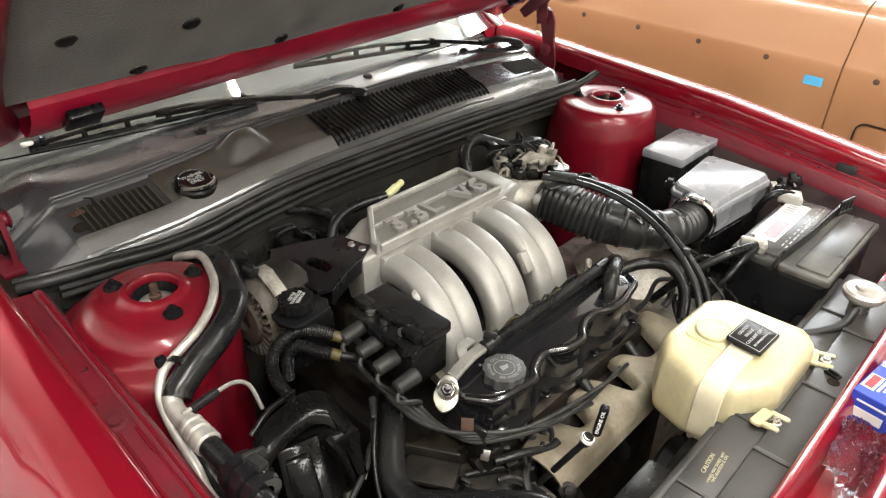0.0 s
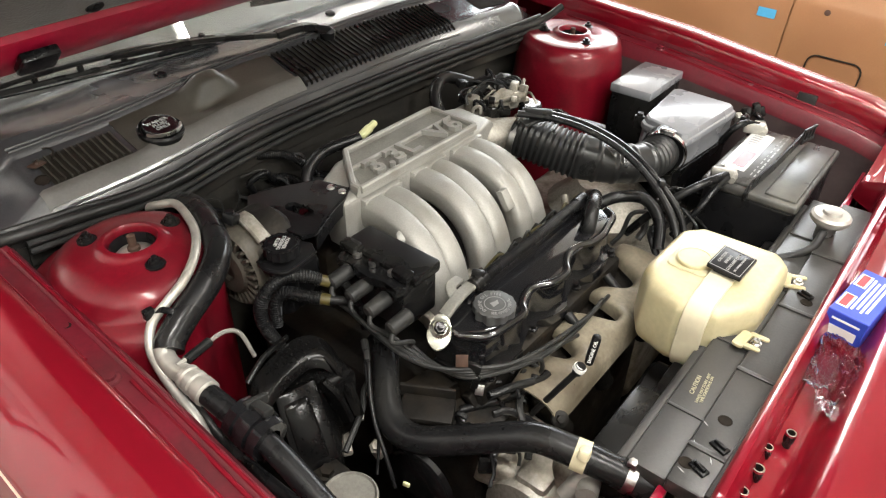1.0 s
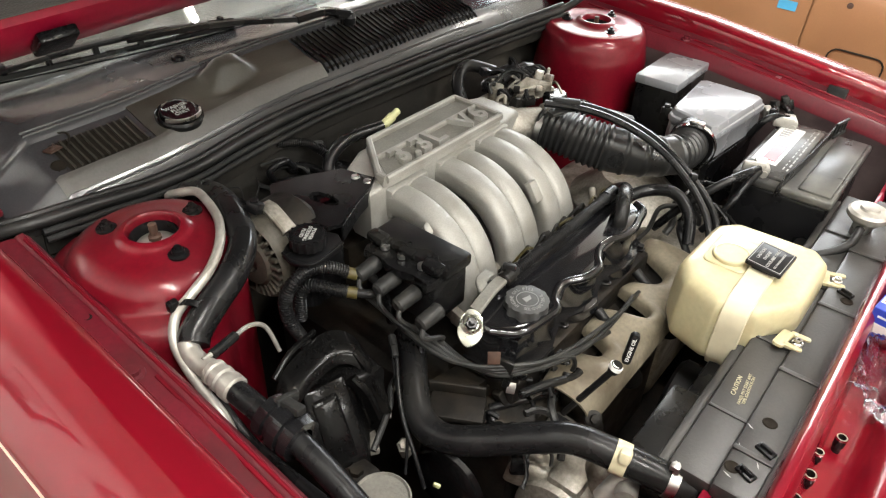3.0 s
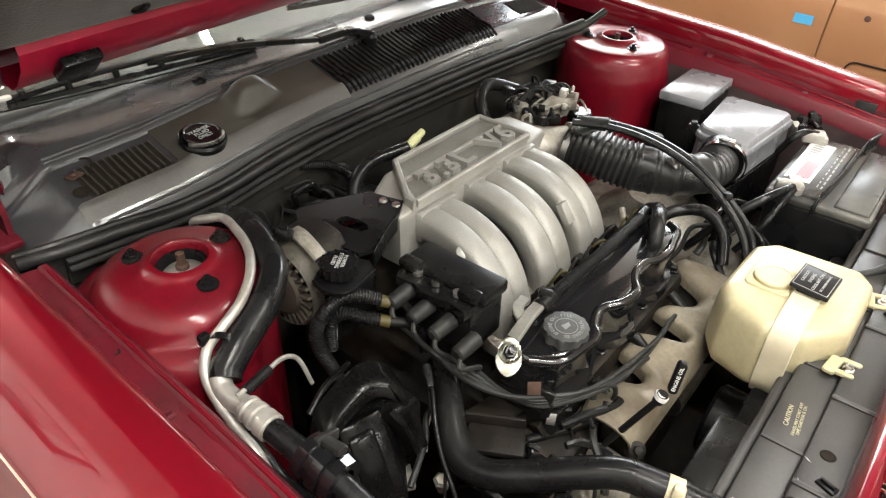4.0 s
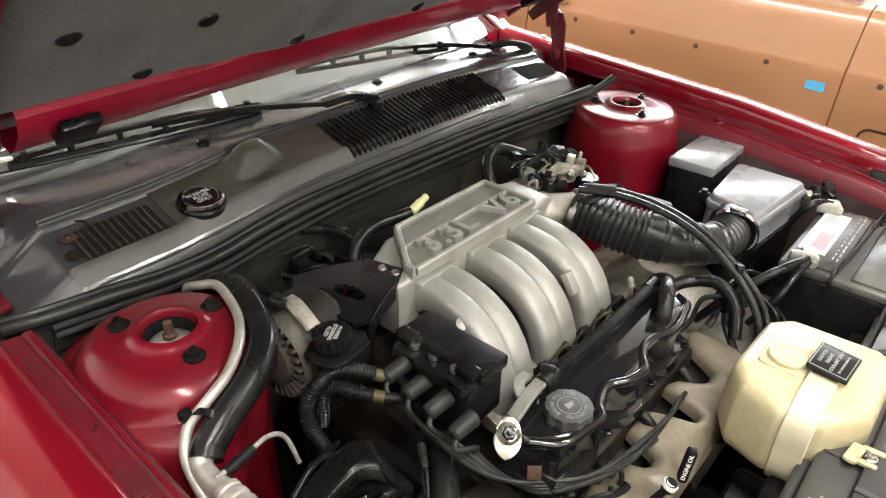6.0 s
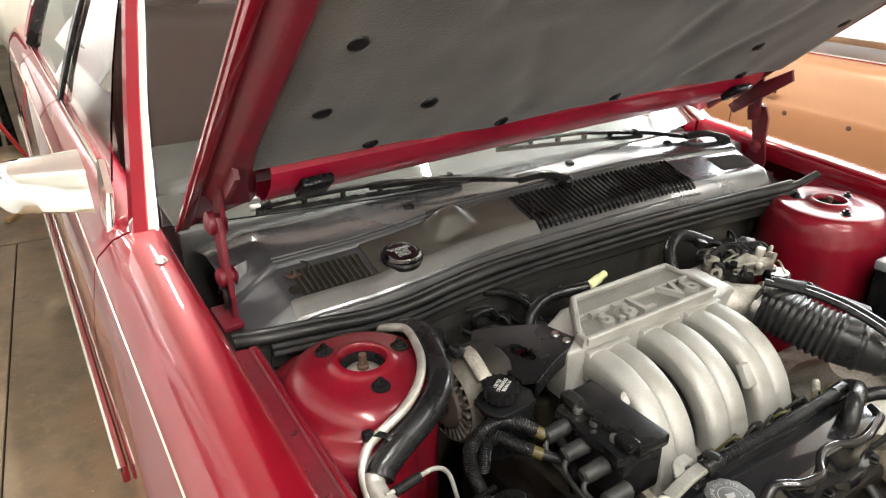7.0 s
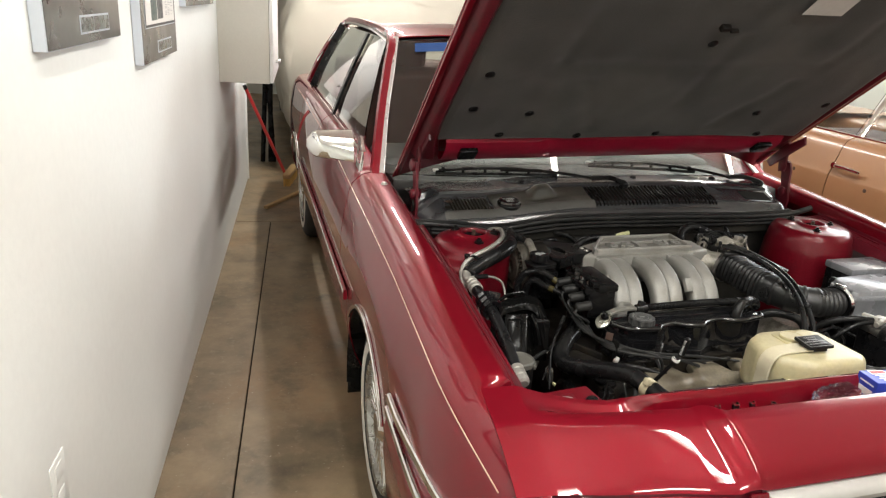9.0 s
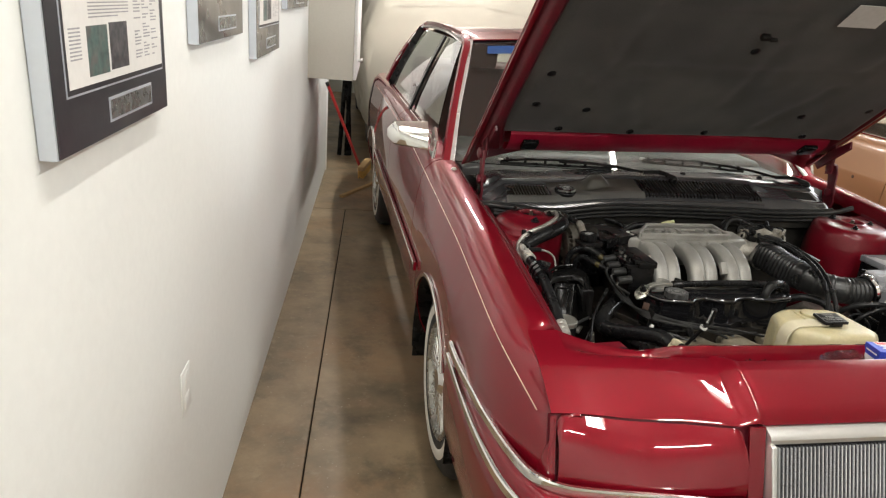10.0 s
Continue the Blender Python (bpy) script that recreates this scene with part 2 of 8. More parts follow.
RED = surface("red_paint", (0.185, 0.0032, 0.0115), 0.38, 0.32, var=0.06, coarse=2, fine=900, bump=0.012, rvar=0.04, coat=1.0, coat_rough=0.02, spec=0.05, bump_dist=0.0005, coat_ior=1.62)
RED_BAY = surface("red_paint_dusty", (0.150, 0.0030, 0.0105), 0.42, 0.12, spec=0.15, var=0.2, coarse=7, fine=160, bump=0.04, rvar=0.1, coat=0.6, coat_rough=0.17, stain=(0.06, 0.010, 0.013), stain_scale=9, stain_amount=0.45)
RED_LEDGE = surface("red_paint_grimy_shaded", (0.105, 0.0045, 0.012), 0.5, 0.0, var=0.25, coarse=9, fine=140, bump=0.06, rvar=0.1, coat=0.3, coat_rough=0.2, spec=0.3, stain=(0.045, 0.016, 0.016), stain_scale=10, stain_amount=0.45)
RED_FRAME = surface("red_paint_inner_lit", (0.30, 0.007, 0.030), 0.42, 0.1, spec=0.2, var=0.16, coarse=8, fine=120, bump=0.03, coat=0.6, coat_rough=0.14, stain=(0.15, 0.012, 0.022), stain_scale=7, stain_amount=0.35)
CHROME = surface("chrome", (0.82, 0.82, 0.80), 0.08, 1.0, var=0.04, bump=0.0, rvar=0.04)
STEEL = surface("bare_steel", (0.55, 0.54, 0.52), 0.34, 1.0, var=0.2, coarse=30, bump=0.06)
ALU = surface("cast_aluminium", (0.30, 0.293, 0.27), 0.46, 0.30, var=0.14, coarse=18, fine=420, bump=0.22, rvar=0.06, stain=(0.19, 0.175, 0.145), stain_scale=14, stain_amount=0.45)
ALU_GRIMY_SHADED = surface("grimy_shaded_cast", (0.17, 0.165, 0.145), 0.6, 0.2, var=0.25, coarse=22, fine=300, bump=0.25, stain=(0.09, 0.08, 0.065), stain_scale=18, stain_amount=0.5)
ALU_DIRTY = surface("oily_aluminium", (0.33, 0.31, 0.27), 0.5, 0.6, var=0.35, coarse=25, fine=200, bump=0.25, stain=(0.07, 0.055, 0.035), stain_scale=22, stain_amount=0.8)
PIPE = surface("pale_metal_pipe", (0.40, 0.385, 0.35), 0.40, 0.5, var=0.2, coarse=40, bump=0.05, stain=(0.22, 0.20, 0.17), stain_scale=30, stain_amount=0.5)
GREASE = surface("greasy_iron", (0.014, 0.0125, 0.011), 0.5, 0.3, var=0.5, coarse=22, fine=150, bump=0.3, stain=(0.050, 0.038, 0.024), stain_scale=16, stain_amount=0.4, spec=0.2)
BLACK = surface("black_plastic", (0.0065, 0.0065, 0.007), 0.28, var=0.35, coarse=14, fine=300, bump=0.09, rvar=0.12, stain=(0.02, 0.019, 0.016), stain_scale=11, stain_amount=0.45, spec=0.2)
GLOSS = surface("gloss_black_enamel", (0.008, 0.008, 0.009), 0.12, var=0.3, coarse=10, fine=200, bump=0.02, rvar=0.05, coat=0.7, coat_rough=0.05, stain=(0.02, 0.019, 0.017), stain_scale=13, stain_amount=0.3)
RUBBER = surface("black_rubber", (0.0085, 0.0085, 0.009), 0.28, var=0.3, coarse=18, fine=260, bump=0.08, rvar=0.1, stain=(0.026, 0.025, 0.022), stain_scale=12, stain_amount=0.35, spec=0.24)
COWL = surface("faded_cowl_plastic", (0.036, 0.037, 0.040), 0.22, var=0.3, coarse=3, fine=350, bump=0.07, rvar=0.12, coat=0.5, coat_rough=0.14, stain=(0.078, 0.079, 0.083), stain_scale=5, stain_amount=0.45, spec=0.6)
COWL_PLATE = surface("weathered_olive_plastic", (0.040, 0.0375, 0.030), 0.40, var=0.22, coarse=7, fine=300, bump=0.12, stain=(0.072, 0.067, 0.054), stain_scale=9, stain_amount=0.5, spec=0.4)
COWL_LIP = surface("lit_cowl_edge", (0.085, 0.081, 0.074), 0.5, var=0.2, coarse=10, fine=240, bump=0.12, stain=(0.045, 0.043, 0.037), stain_scale=12, stain_amount=0.5)
SHROUD = surface("grey_shroud_plastic", (0.030, 0.029, 0.027), 0.42, var=0.3, coarse=10, fine=260, bump=0.1, stain=(0.062, 0.058, 0.050), stain_scale=9, stain_amount=0.5)
GREY = surface("grey_plastic", (0.22, 0.225, 0.24), 0.26, var=0.1, coarse=10, fine=160, bump=0.03, rvar=0.06, stain=(0.15, 0.15, 0.15), stain_scale=15, stain_amount=0.25)
BOOT = surface("dusty_rubber_boot", (0.019, 0.019, 0.0185), 0.42, var=0.3, coarse=40, fine=300, bump=0.09, spec=0.22, stain=(0.045, 0.043, 0.038), stain_scale=25, stain_amount=0.4)
FELT = surface("felt_insulation", (0.031, 0.0295, 0.027), 0.85, var=0.3, coarse=4, fine=260, bump=0.5, sheen=0.16, stain=(0.078, 0.072, 0.063), stain_scale=3.0, stain_amount=0.6)
FIREWALL = surface("firewall_mat", (0.016, 0.015, 0.013), 0.7, var=0.4, coarse=9, fine=120, bump=0.3, stain=(0.075, 0.068, 0.055), stain_scale=6, stain_amount=0.45, spec=0.15)
TANK = surface("yellowed_tank_plastic", (0.47, 0.42, 0.26), 0.34, var=0.12, coarse=9, fine=120, bump=0.06, rvar=0.06, stain=(0.36, 0.29, 0.15), stain_scale=8, stain_amount=0.55, sub=0.25)
SHIELD = surface("tan_shield", (0.225, 0.195, 0.142), 0.36, 0.15, var=0.3, coarse=10, fine=150, bump=0.16, stain=(0.055, 0.042, 0.027), stain_scale=8, stain_amount=0.75)
BATTERY = surface("battery_case", (0.0085, 0.0085, 0.0095), 0.30, var=0.25, coarse=16, fine=150, bump=0.07, stain=(0.032, 0.031, 0.029), stain_scale=10, stain_amount=0.4, spec=0.26)
BATTOP = surface("battery_lid", (0.055, 0.054, 0.052), 0.34, var=0.25, coarse=14, fine=120, bump=0.1, stain=(0.15, 0.145, 0.125), stain_scale=12, stain_amount=0.6, spec=0.3)
LABEL = surface("white_label", (0.58, 0.58, 0.56), 0.4, var=0.08, bump=0.02, spec=0.3)
LABEL_RED = surface("red_label", (0.55, 0.03, 0.04), 0.4, var=0.08, bump=0.02)
INK_W = surface("white_ink", (0.75, 0.75, 0.72), 0.5, var=0.05, bump=0.0)
INK_G = surface("grey_ink", (0.36, 0.36, 0.35), 0.5, var=0.08, bump=0.0)
INK_CAP = surface("worn_grey_ink", (0.17, 0.17, 0.165), 0.5, var=0.15, bump=0.0)
INK_Y = surface("yellow_ink", (0.46, 0.43, 0.29), 0.5, var=0.08, bump=0.0)
YELLOW = surface("pale_yellow_plastic", (0.56, 0.56, 0.30), 0.5, var=0.15, bump=0.05)
TAPE = surface("ochre_tape", (0.060, 0.048, 0.012), 0.5, var=0.3, bump=0.05)
RUST = surface("rusty_tag", (0.055, 0.027, 0.017), 0.7, var=0.35, coarse=60, bump=0.1)
BLUE = surface("blue_card", (0.03, 0.06, 0.42), 0.4, var=0.08, bump=0.03)
BAG = glass("clear_bag", (0.96, 0.96, 0.96), 0.18, 1.10)
WINDOW = glass("window_glass", (0.84, 0.88, 0.86))
BAND = surface("blue_film", (0.012, 0.045, 0.15), 0.35, var=0.25, bump=0.0, spec=0.3)
LENS = surface("mirror_silver", (0.85, 0.86, 0.86), 0.03, 1.0, var=0.02, bump=0.0, rvar=0.01)
WHITEWALL = surface("whitewall", (0.74, 0.72, 0.66), 0.55, var=0.06, bump=0.05)
TYRE = surface("tyre_rubber", (0.022, 0.022, 0.022), 0.65, var=0.25, coarse=15, bump=0.15)
WHEEL = surface("wheel_silver", (0.50, 0.50, 0.48), 0.28, 0.85, var=0.2, coarse=25, bump=0.06, stain=(0.16, 0.14, 0.11), stain_scale=25, stain_amount=0.6)
CABIN = surface("brown_upholstery", (0.055, 0.026, 0.018), 0.75, var=0.3, coarse=10, bump=0.12)
PIN = surface("pinstripe_gold", (0.72, 0.50, 0.40), 0.35, 0.3, var=0.05, bump=0.0)
CONCRETE = slab_concrete("stained_concrete")
# Near-black for joints, and for shade painted as gaps and holes.
JOINT_SHADE = surface("dark_joint_and_shade", (0.016, 0.013, 0.010), 0.9, spec=0.1, var=0.4, bump=0.2)
PLASTER = surface("white_plaster", (0.755, 0.768, 0.735), 0.6, var=0.03, coarse=1.6, fine=45, bump=0.12, stain=(0.66, 0.665, 0.635), stain_scale=0.9, stain_amount=0.5, bump_dist=0.004)
CEILING = surface("white_ceiling", (0.70, 0.68, 0.635), 0.8, var=0.06, coarse=2, fine=60, bump=0.1)
CABINET = surface("white_cabinet", (0.62, 0.60, 0.53), 0.45, var=0.04, coarse=3, bump=0.03)
ORANGE = surface("tan_orange_paint", (0.27, 0.135, 0.062), 0.42, 0.1, var=0.10, coarse=3, fine=300, bump=0.03, coat=0.5, coat_rough=0.15, stain=(0.24, 0.115, 0.055), stain_scale=4, stain_amount=0.4)
COVER = surface("beige_car_cover", (0.43, 0.40, 0.335), 0.9, var=0.12, coarse=3, fine=300, bump=0.25, sheen=0.15)
WOOD = surface("pale_wood", (0.42, 0.27, 0.12), 0.6, var=0.2, coarse=12, fine=90, bump=0.1, stretch=(1, 1, 1))
BROOM_RED = surface("red_handle", (0.42, 0.03, 0.03), 0.4, var=0.1, bump=0.03)
BRISTLE = surface("yellow_bristle", (0.60, 0.36, 0.10), 0.8, var=0.25, fine=400, bump=0.4)
MAT_BOARD = surface("dark_mat_board", (0.026, 0.026, 0.030), 0.4, var=0.12, coarse=6, bump=0.03, coat=0.2, coat_rough=0.15)
FRAME_SILVER = surface("silver_moulding", (0.62, 0.66, 0.72), 0.35, 0.6, var=0.03, bump=0.0)
PAPER = surface("printed_paper", (0.74, 0.73, 0.70), 0.4, var=0.05, bump=0.0, coat=0.5, coat_rough=0.05)
PRINT = surface("print_grey", (0.30, 0.30, 0.31), 0.5, var=0.25, bump=0.0)
PRINT_Y = surface("print_olive", (0.50, 0.47, 0.12), 0.5, var=0.1, bump=0.0)
PRINT_T = surface("print_teal", (0.07, 0.115, 0.105), 0.4, var=0.6, coarse=60, bump=0.0, stain=(0.16, 0.10, 0.095), stain_scale=40)
PRINT_D = surface("print_dark_photo", (0.055, 0.055, 0.060), 0.4, var=0.6, coarse=70, bump=0.0, stain=(0.15, 0.14, 0.14), stain_scale=45)
PLATE = surface("pewter_plate", (0.20, 0.21, 0.20), 0.3, 0.6, var=0.3, coarse=40, bump=0.05)
LAMP_WHITE = surface("white_enamel", (0.8, 0.8, 0.78), 0.35, var=0.03, bump=0.0)
TUBE = glow("fluorescent_tube", (1.0, 0.95, 0.84), 14.0)
BLUETAPE = surface("blue_masking_tape", (0.05, 0.28, 0.48), 0.6, var=0.1, bump=0.06)
BAY_SHADED = surface("shaded_inner_panel", (0.030, 0.018, 0.018), 0.55, var=0.4, coarse=9, fine=120, bump=0.15, stain=(0.075, 0.05, 0.045), stain_scale=8, stain_amount=0.5)
OXIDE = surface("black_oxide_steel", (0.03, 0.029, 0.03), 0.25, 0.8, var=0.2, bump=0.03)
WHEEL_CHROME = surface("grille_silver", (0.74, 0.75, 0.78), 0.16, 0.9, var=0.05, bump=0.0, rvar=0.03)
TRIM_SILVER = surface("satin_bright_trim", (0.72, 0.72, 0.70), 0.28, 0.75, var=0.04, bump=0.0, rvar=0.03)
MAT_GREY = surface("grey_mat_board", (0.075, 0.072, 0.066), 0.28, var=0.15, coarse=6, bump=0.03, coat=0.5, coat_rough=0.05)
SEALING = surface("weathered_seal_rubber", (0.014, 0.014, 0.014), 0.40, var=0.35, coarse=16, fine=220, bump=0.12, rvar=0.1, stain=(0.045, 0.043, 0.040), stain_scale=12, stain_amount=0.5, spec=0.35)
MOULDED = surface("moulded_black_plastic", (0.0045, 0.0044, 0.0044), 0.21, var=0.3, coarse=12, fine=240, bump=0.06, rvar=0.08, stain=(0.012, 0.011, 0.009), stain_scale=14, stain_amount=0.4, spec=0.13)

# ---------------------------------------------------------------- the garage
# The garage stands at a small angle to the red car: u is the distance from the long wall, v runs along it.
WALL_O, WALL_D, WALL_N = Vector((-1.490, 0, 0)), Vector((0.0797, 0.9968, 0)), Vector((0.9968, -0.0797, 0))
GARAGE = Matrix.Translation(WALL_O) @ Matrix((WALL_N, WALL_D, (0, 0, 1))).transposed().to_4x4()
HEIGHT, FRONT, BACK, RIGHT, CORNER = 2.75, -4.6, 9.4, 5.6, 4.12


def garage(bm):
    return moved(bm, GARAGE)


floor = thing("floor", (0, 0, 0), "brown stained concrete floor with sawn joints", "floor", kind="structure")
part("joint_bed", garage(box((-1.9, FRONT - 0.2, -0.15), (RIGHT + 0.2, BACK + 0.2, -0.006))), JOINT_SHADE, floor, "dark joint filler")
for u0, u1, v0, v1 in ((-0.1, 0.2317, FRONT, 2.94), (0.2373, 3.05, FRONT, 2.94), (3.06, RIGHT, FRONT, 2.94), (-1.8, 2.4, 2.948, BACK), (2.41, RIGHT, 2.948, BACK)):
    part("slab", garage(box((u0, v0, -0.12), (u1, v1, 0.0), 0.002, 1)), CONCRETE, floor)

solid("wall_left", garage(box((-0.12, FRONT, -0.1), (0, CORNER, HEIGHT), 0.003, 1)), PLASTER, "white plastered garage wall with scuffs", "wall", kind="structure")
solid("wall_left_return", garage(box((-1.7, CORNER - 0.12, -0.1), (-0.12, CORNER, HEIGHT))), PLASTER, "white plastered return wall", "wall", kind="structure")
solid("wall_left_far", garage(box((-1.8, CORNER, -0.1), (-1.7, BACK, HEIGHT))), PLASTER, "white plastered wall of the rear bay", "wall", kind="structure")
_w = [((RIGHT, FRONT, -0.1), (RIGHT + 0.12, BACK, 1.95)), ((RIGHT, FRONT, 1.95), (RIGHT + 0.12, 0.05, 2.71)), ((RIGHT, 3.65, 1.95), (RIGHT + 0.12, BACK, 2.71)), ((RIGHT, FRONT, 2.71), (RIGHT + 0.12, BACK, HEIGHT))]
solid("wall_right", garage(merge(*[box(a, b) for a, b in _w])), PLASTER, "white plastered garage wall with a high window", "wall", kind="structure")
win = thing("window_1", tuple(GARAGE @ Vector((RIGHT, 1.35, 1.95))), "high barred window with white frames, bright daylight behind", "window", kind="structure")
for v0, v1, z0, z1 in ((0.05, 3.65, 1.95, 1.98), (0.05, 3.65, 2.685, 2.71), (0.05, 0.10, 1.98, 2.685), (3.60, 3.65, 1.98, 2.685)):
    part("window_frame", garage(box((RIGHT + 0.01, v0, z0), (RIGHT + 0.06, v1, z1), 0.004, 1)), LAMP_WHITE, win)
for k in range(1, 7):
    part("mullion", garage(box((RIGHT + 0.015, 0.10 + 0.5 * k - 0.012, 1.98), (RIGHT + 0.05, 0.10 + 0.5 * k + 0.012, 2.685), 0.004, 1)), LAMP_WHITE, win)
DAYLIGHT = glow("daylight_backdrop", (0.92, 0.96, 1.0), 9.0)
solid("backdrop", garage(box((RIGHT + 0.30, -0.4, 1.5), (RIGHT + 0.32, 4.1, 2.9))), DAYLIGHT, "bright overcast daylight outside the high window", "backdrop", kind="structure")
solid("wall_front", garage(box((-0.12, FRONT - 0.12, -0.1), (RIGHT + 0.12, FRONT, HEIGHT))), PLASTER, "white plastered end wall", "wall", kind="structure")
solid("wall_back", garage(box((-1.8, BACK, -0.1), (RIGHT + 0.12, BACK + 0.12, HEIGHT))), PLASTER, "white plastered rear wall", "wall", kind="structure")
solid("ceiling", garage(box((-1.8, FRONT - 0.12, HEIGHT), (RIGHT + 0.12, BACK + 0.12, HEIGHT + 0.1))), CEILING, "white garage ceiling", "ceiling", kind="structure")
solid("trim", garage(box((-0.125, CORNER - 0.002, 0), (0.012, CORNER + 0.018, HEIGHT - 0.002), 0.003)), LAMP_WHITE, "white corner trim at the wall end", "trim", kind="structure")

for x, y, turn, length, _ in FIXTURES:
    fx = thing("ceiling_light", (x, y, HEIGHT - 0.02), "white two-tube fluorescent ceiling light, lit, in a set with one added fill", "ceiling light", "fluorescent ceiling lights")
    m = pose(x, y, HEIGHT, 0, 0, turn)
    part("housing", cbox((0.085, length + 0.06, 0.05), m @ pose(0, 0, -0.027), 0.006), LAMP_WHITE, fx)
    for s in (-0.018, 0.018):
        part("tube", cyl(m @ Vector((s, -length / 2, -0.068)), m @ Vector((s, length / 2, -0.068)), 0.013, segs=10), TUBE, fx)
        for e in (-1, 1):
            part("socket", cbox((0.03, 0.012, 0.045), m @ pose(s, e * (length / 2 + 0.008), -0.06), 0.003), LAMP_WHITE, fx)

# ---------------------------------------------------------------- the red car
car = thing("car", (0, 1.4, 0), "dark red sedan with its bonnet raised", "car")
TOP = [(-1.0, 0.735), (-0.93, 0.757), (-0.905, 0.773), (-0.88, 0.788), (-0.85, 0.804), (-0.80, 0.826), (-0.64, 0.868), (-0.2, 0.914), (0.2, 0.934), (0.45, 0.946), (0.9, 0.968), (2.4, 0.975), (3.3, 0.955), (3.87, 0.90)]
WHEEL_F, WHEEL_R, AXLE_Z, ARCH = -0.015, 2.635, 0.316, 0.345


def tuck(y):
    """How far the side draws in towards the car's ends."""
    return 0.55 * max(0.0, -0.58 - y) ** 2 + 0.10 * max(0.0, y - 2.9) ** 2


def sill(y):
    z = 0.22
    for w in (WHEEL_F, WHEEL_R):
        if abs(y - w) < ARCH:
            z = max(z, AXLE_Z + math.sqrt(ARCH**2 - (y - w) ** 2))
    return z


def side_section(y, s, bottom=None):
    z, t = lerp_table(TOP, y), tuck(y)
    b = sill(y) if bottom is None else bottom
    side = [(0.727, z - 0.048), (0.727, z - 0.012), (0.7305, z - 0.004), (0.742, z), (0.785, z - 0.002), (0.809, z - 0.010), (0.838, z - 0.036), (0.848, z - 0.062), (0.862, z - 0.13)]
    if y < -0.702:
        side = [(0.774, z - 0.046), (0.775, z - 0.030), (0.777, z - 0.016), (0.786, z - 0.0035), (0.798, z - 0.0025), (0.812, z - 0.010), (0.838, z - 0.036), (0.848, z - 0.062), (0.862, z - 0.13)]
    if y > 0.52:
        side = [(0.727, z - 0.03), (0.735, z + 0.004), (0.745, z + 0.010), (0.79, z + 0.004), (0.806, z - 0.003), (0.818, z - 0.012), (0.838, z - 0.036), (0.848, z - 0.062), (0.862, z - 0.13)]
    z0 = z - 0.13
    for k in range(1, 9):
        zz = z0 + (b - z0) * k / 8
        bulge = 0.874 - 0.9 * max(0.0, 0.55 - zz) ** 2 - 0.25 * max(0, zz - 0.66) ** 2
        side.append((bulge, zz))
    return [(s * (x - t), y, zz) for x, zz in side]


def side_panel(name, y0, y1, s, label=""):
    ys = sorted({round(y0 + (y1 - y0) * k / 70, 4) for k in range(71)})
    bm = loft([side_section(y, s) for y in ys])
    part(name, thick(bm, 0.004), RED, car, label, sharp=0.9)


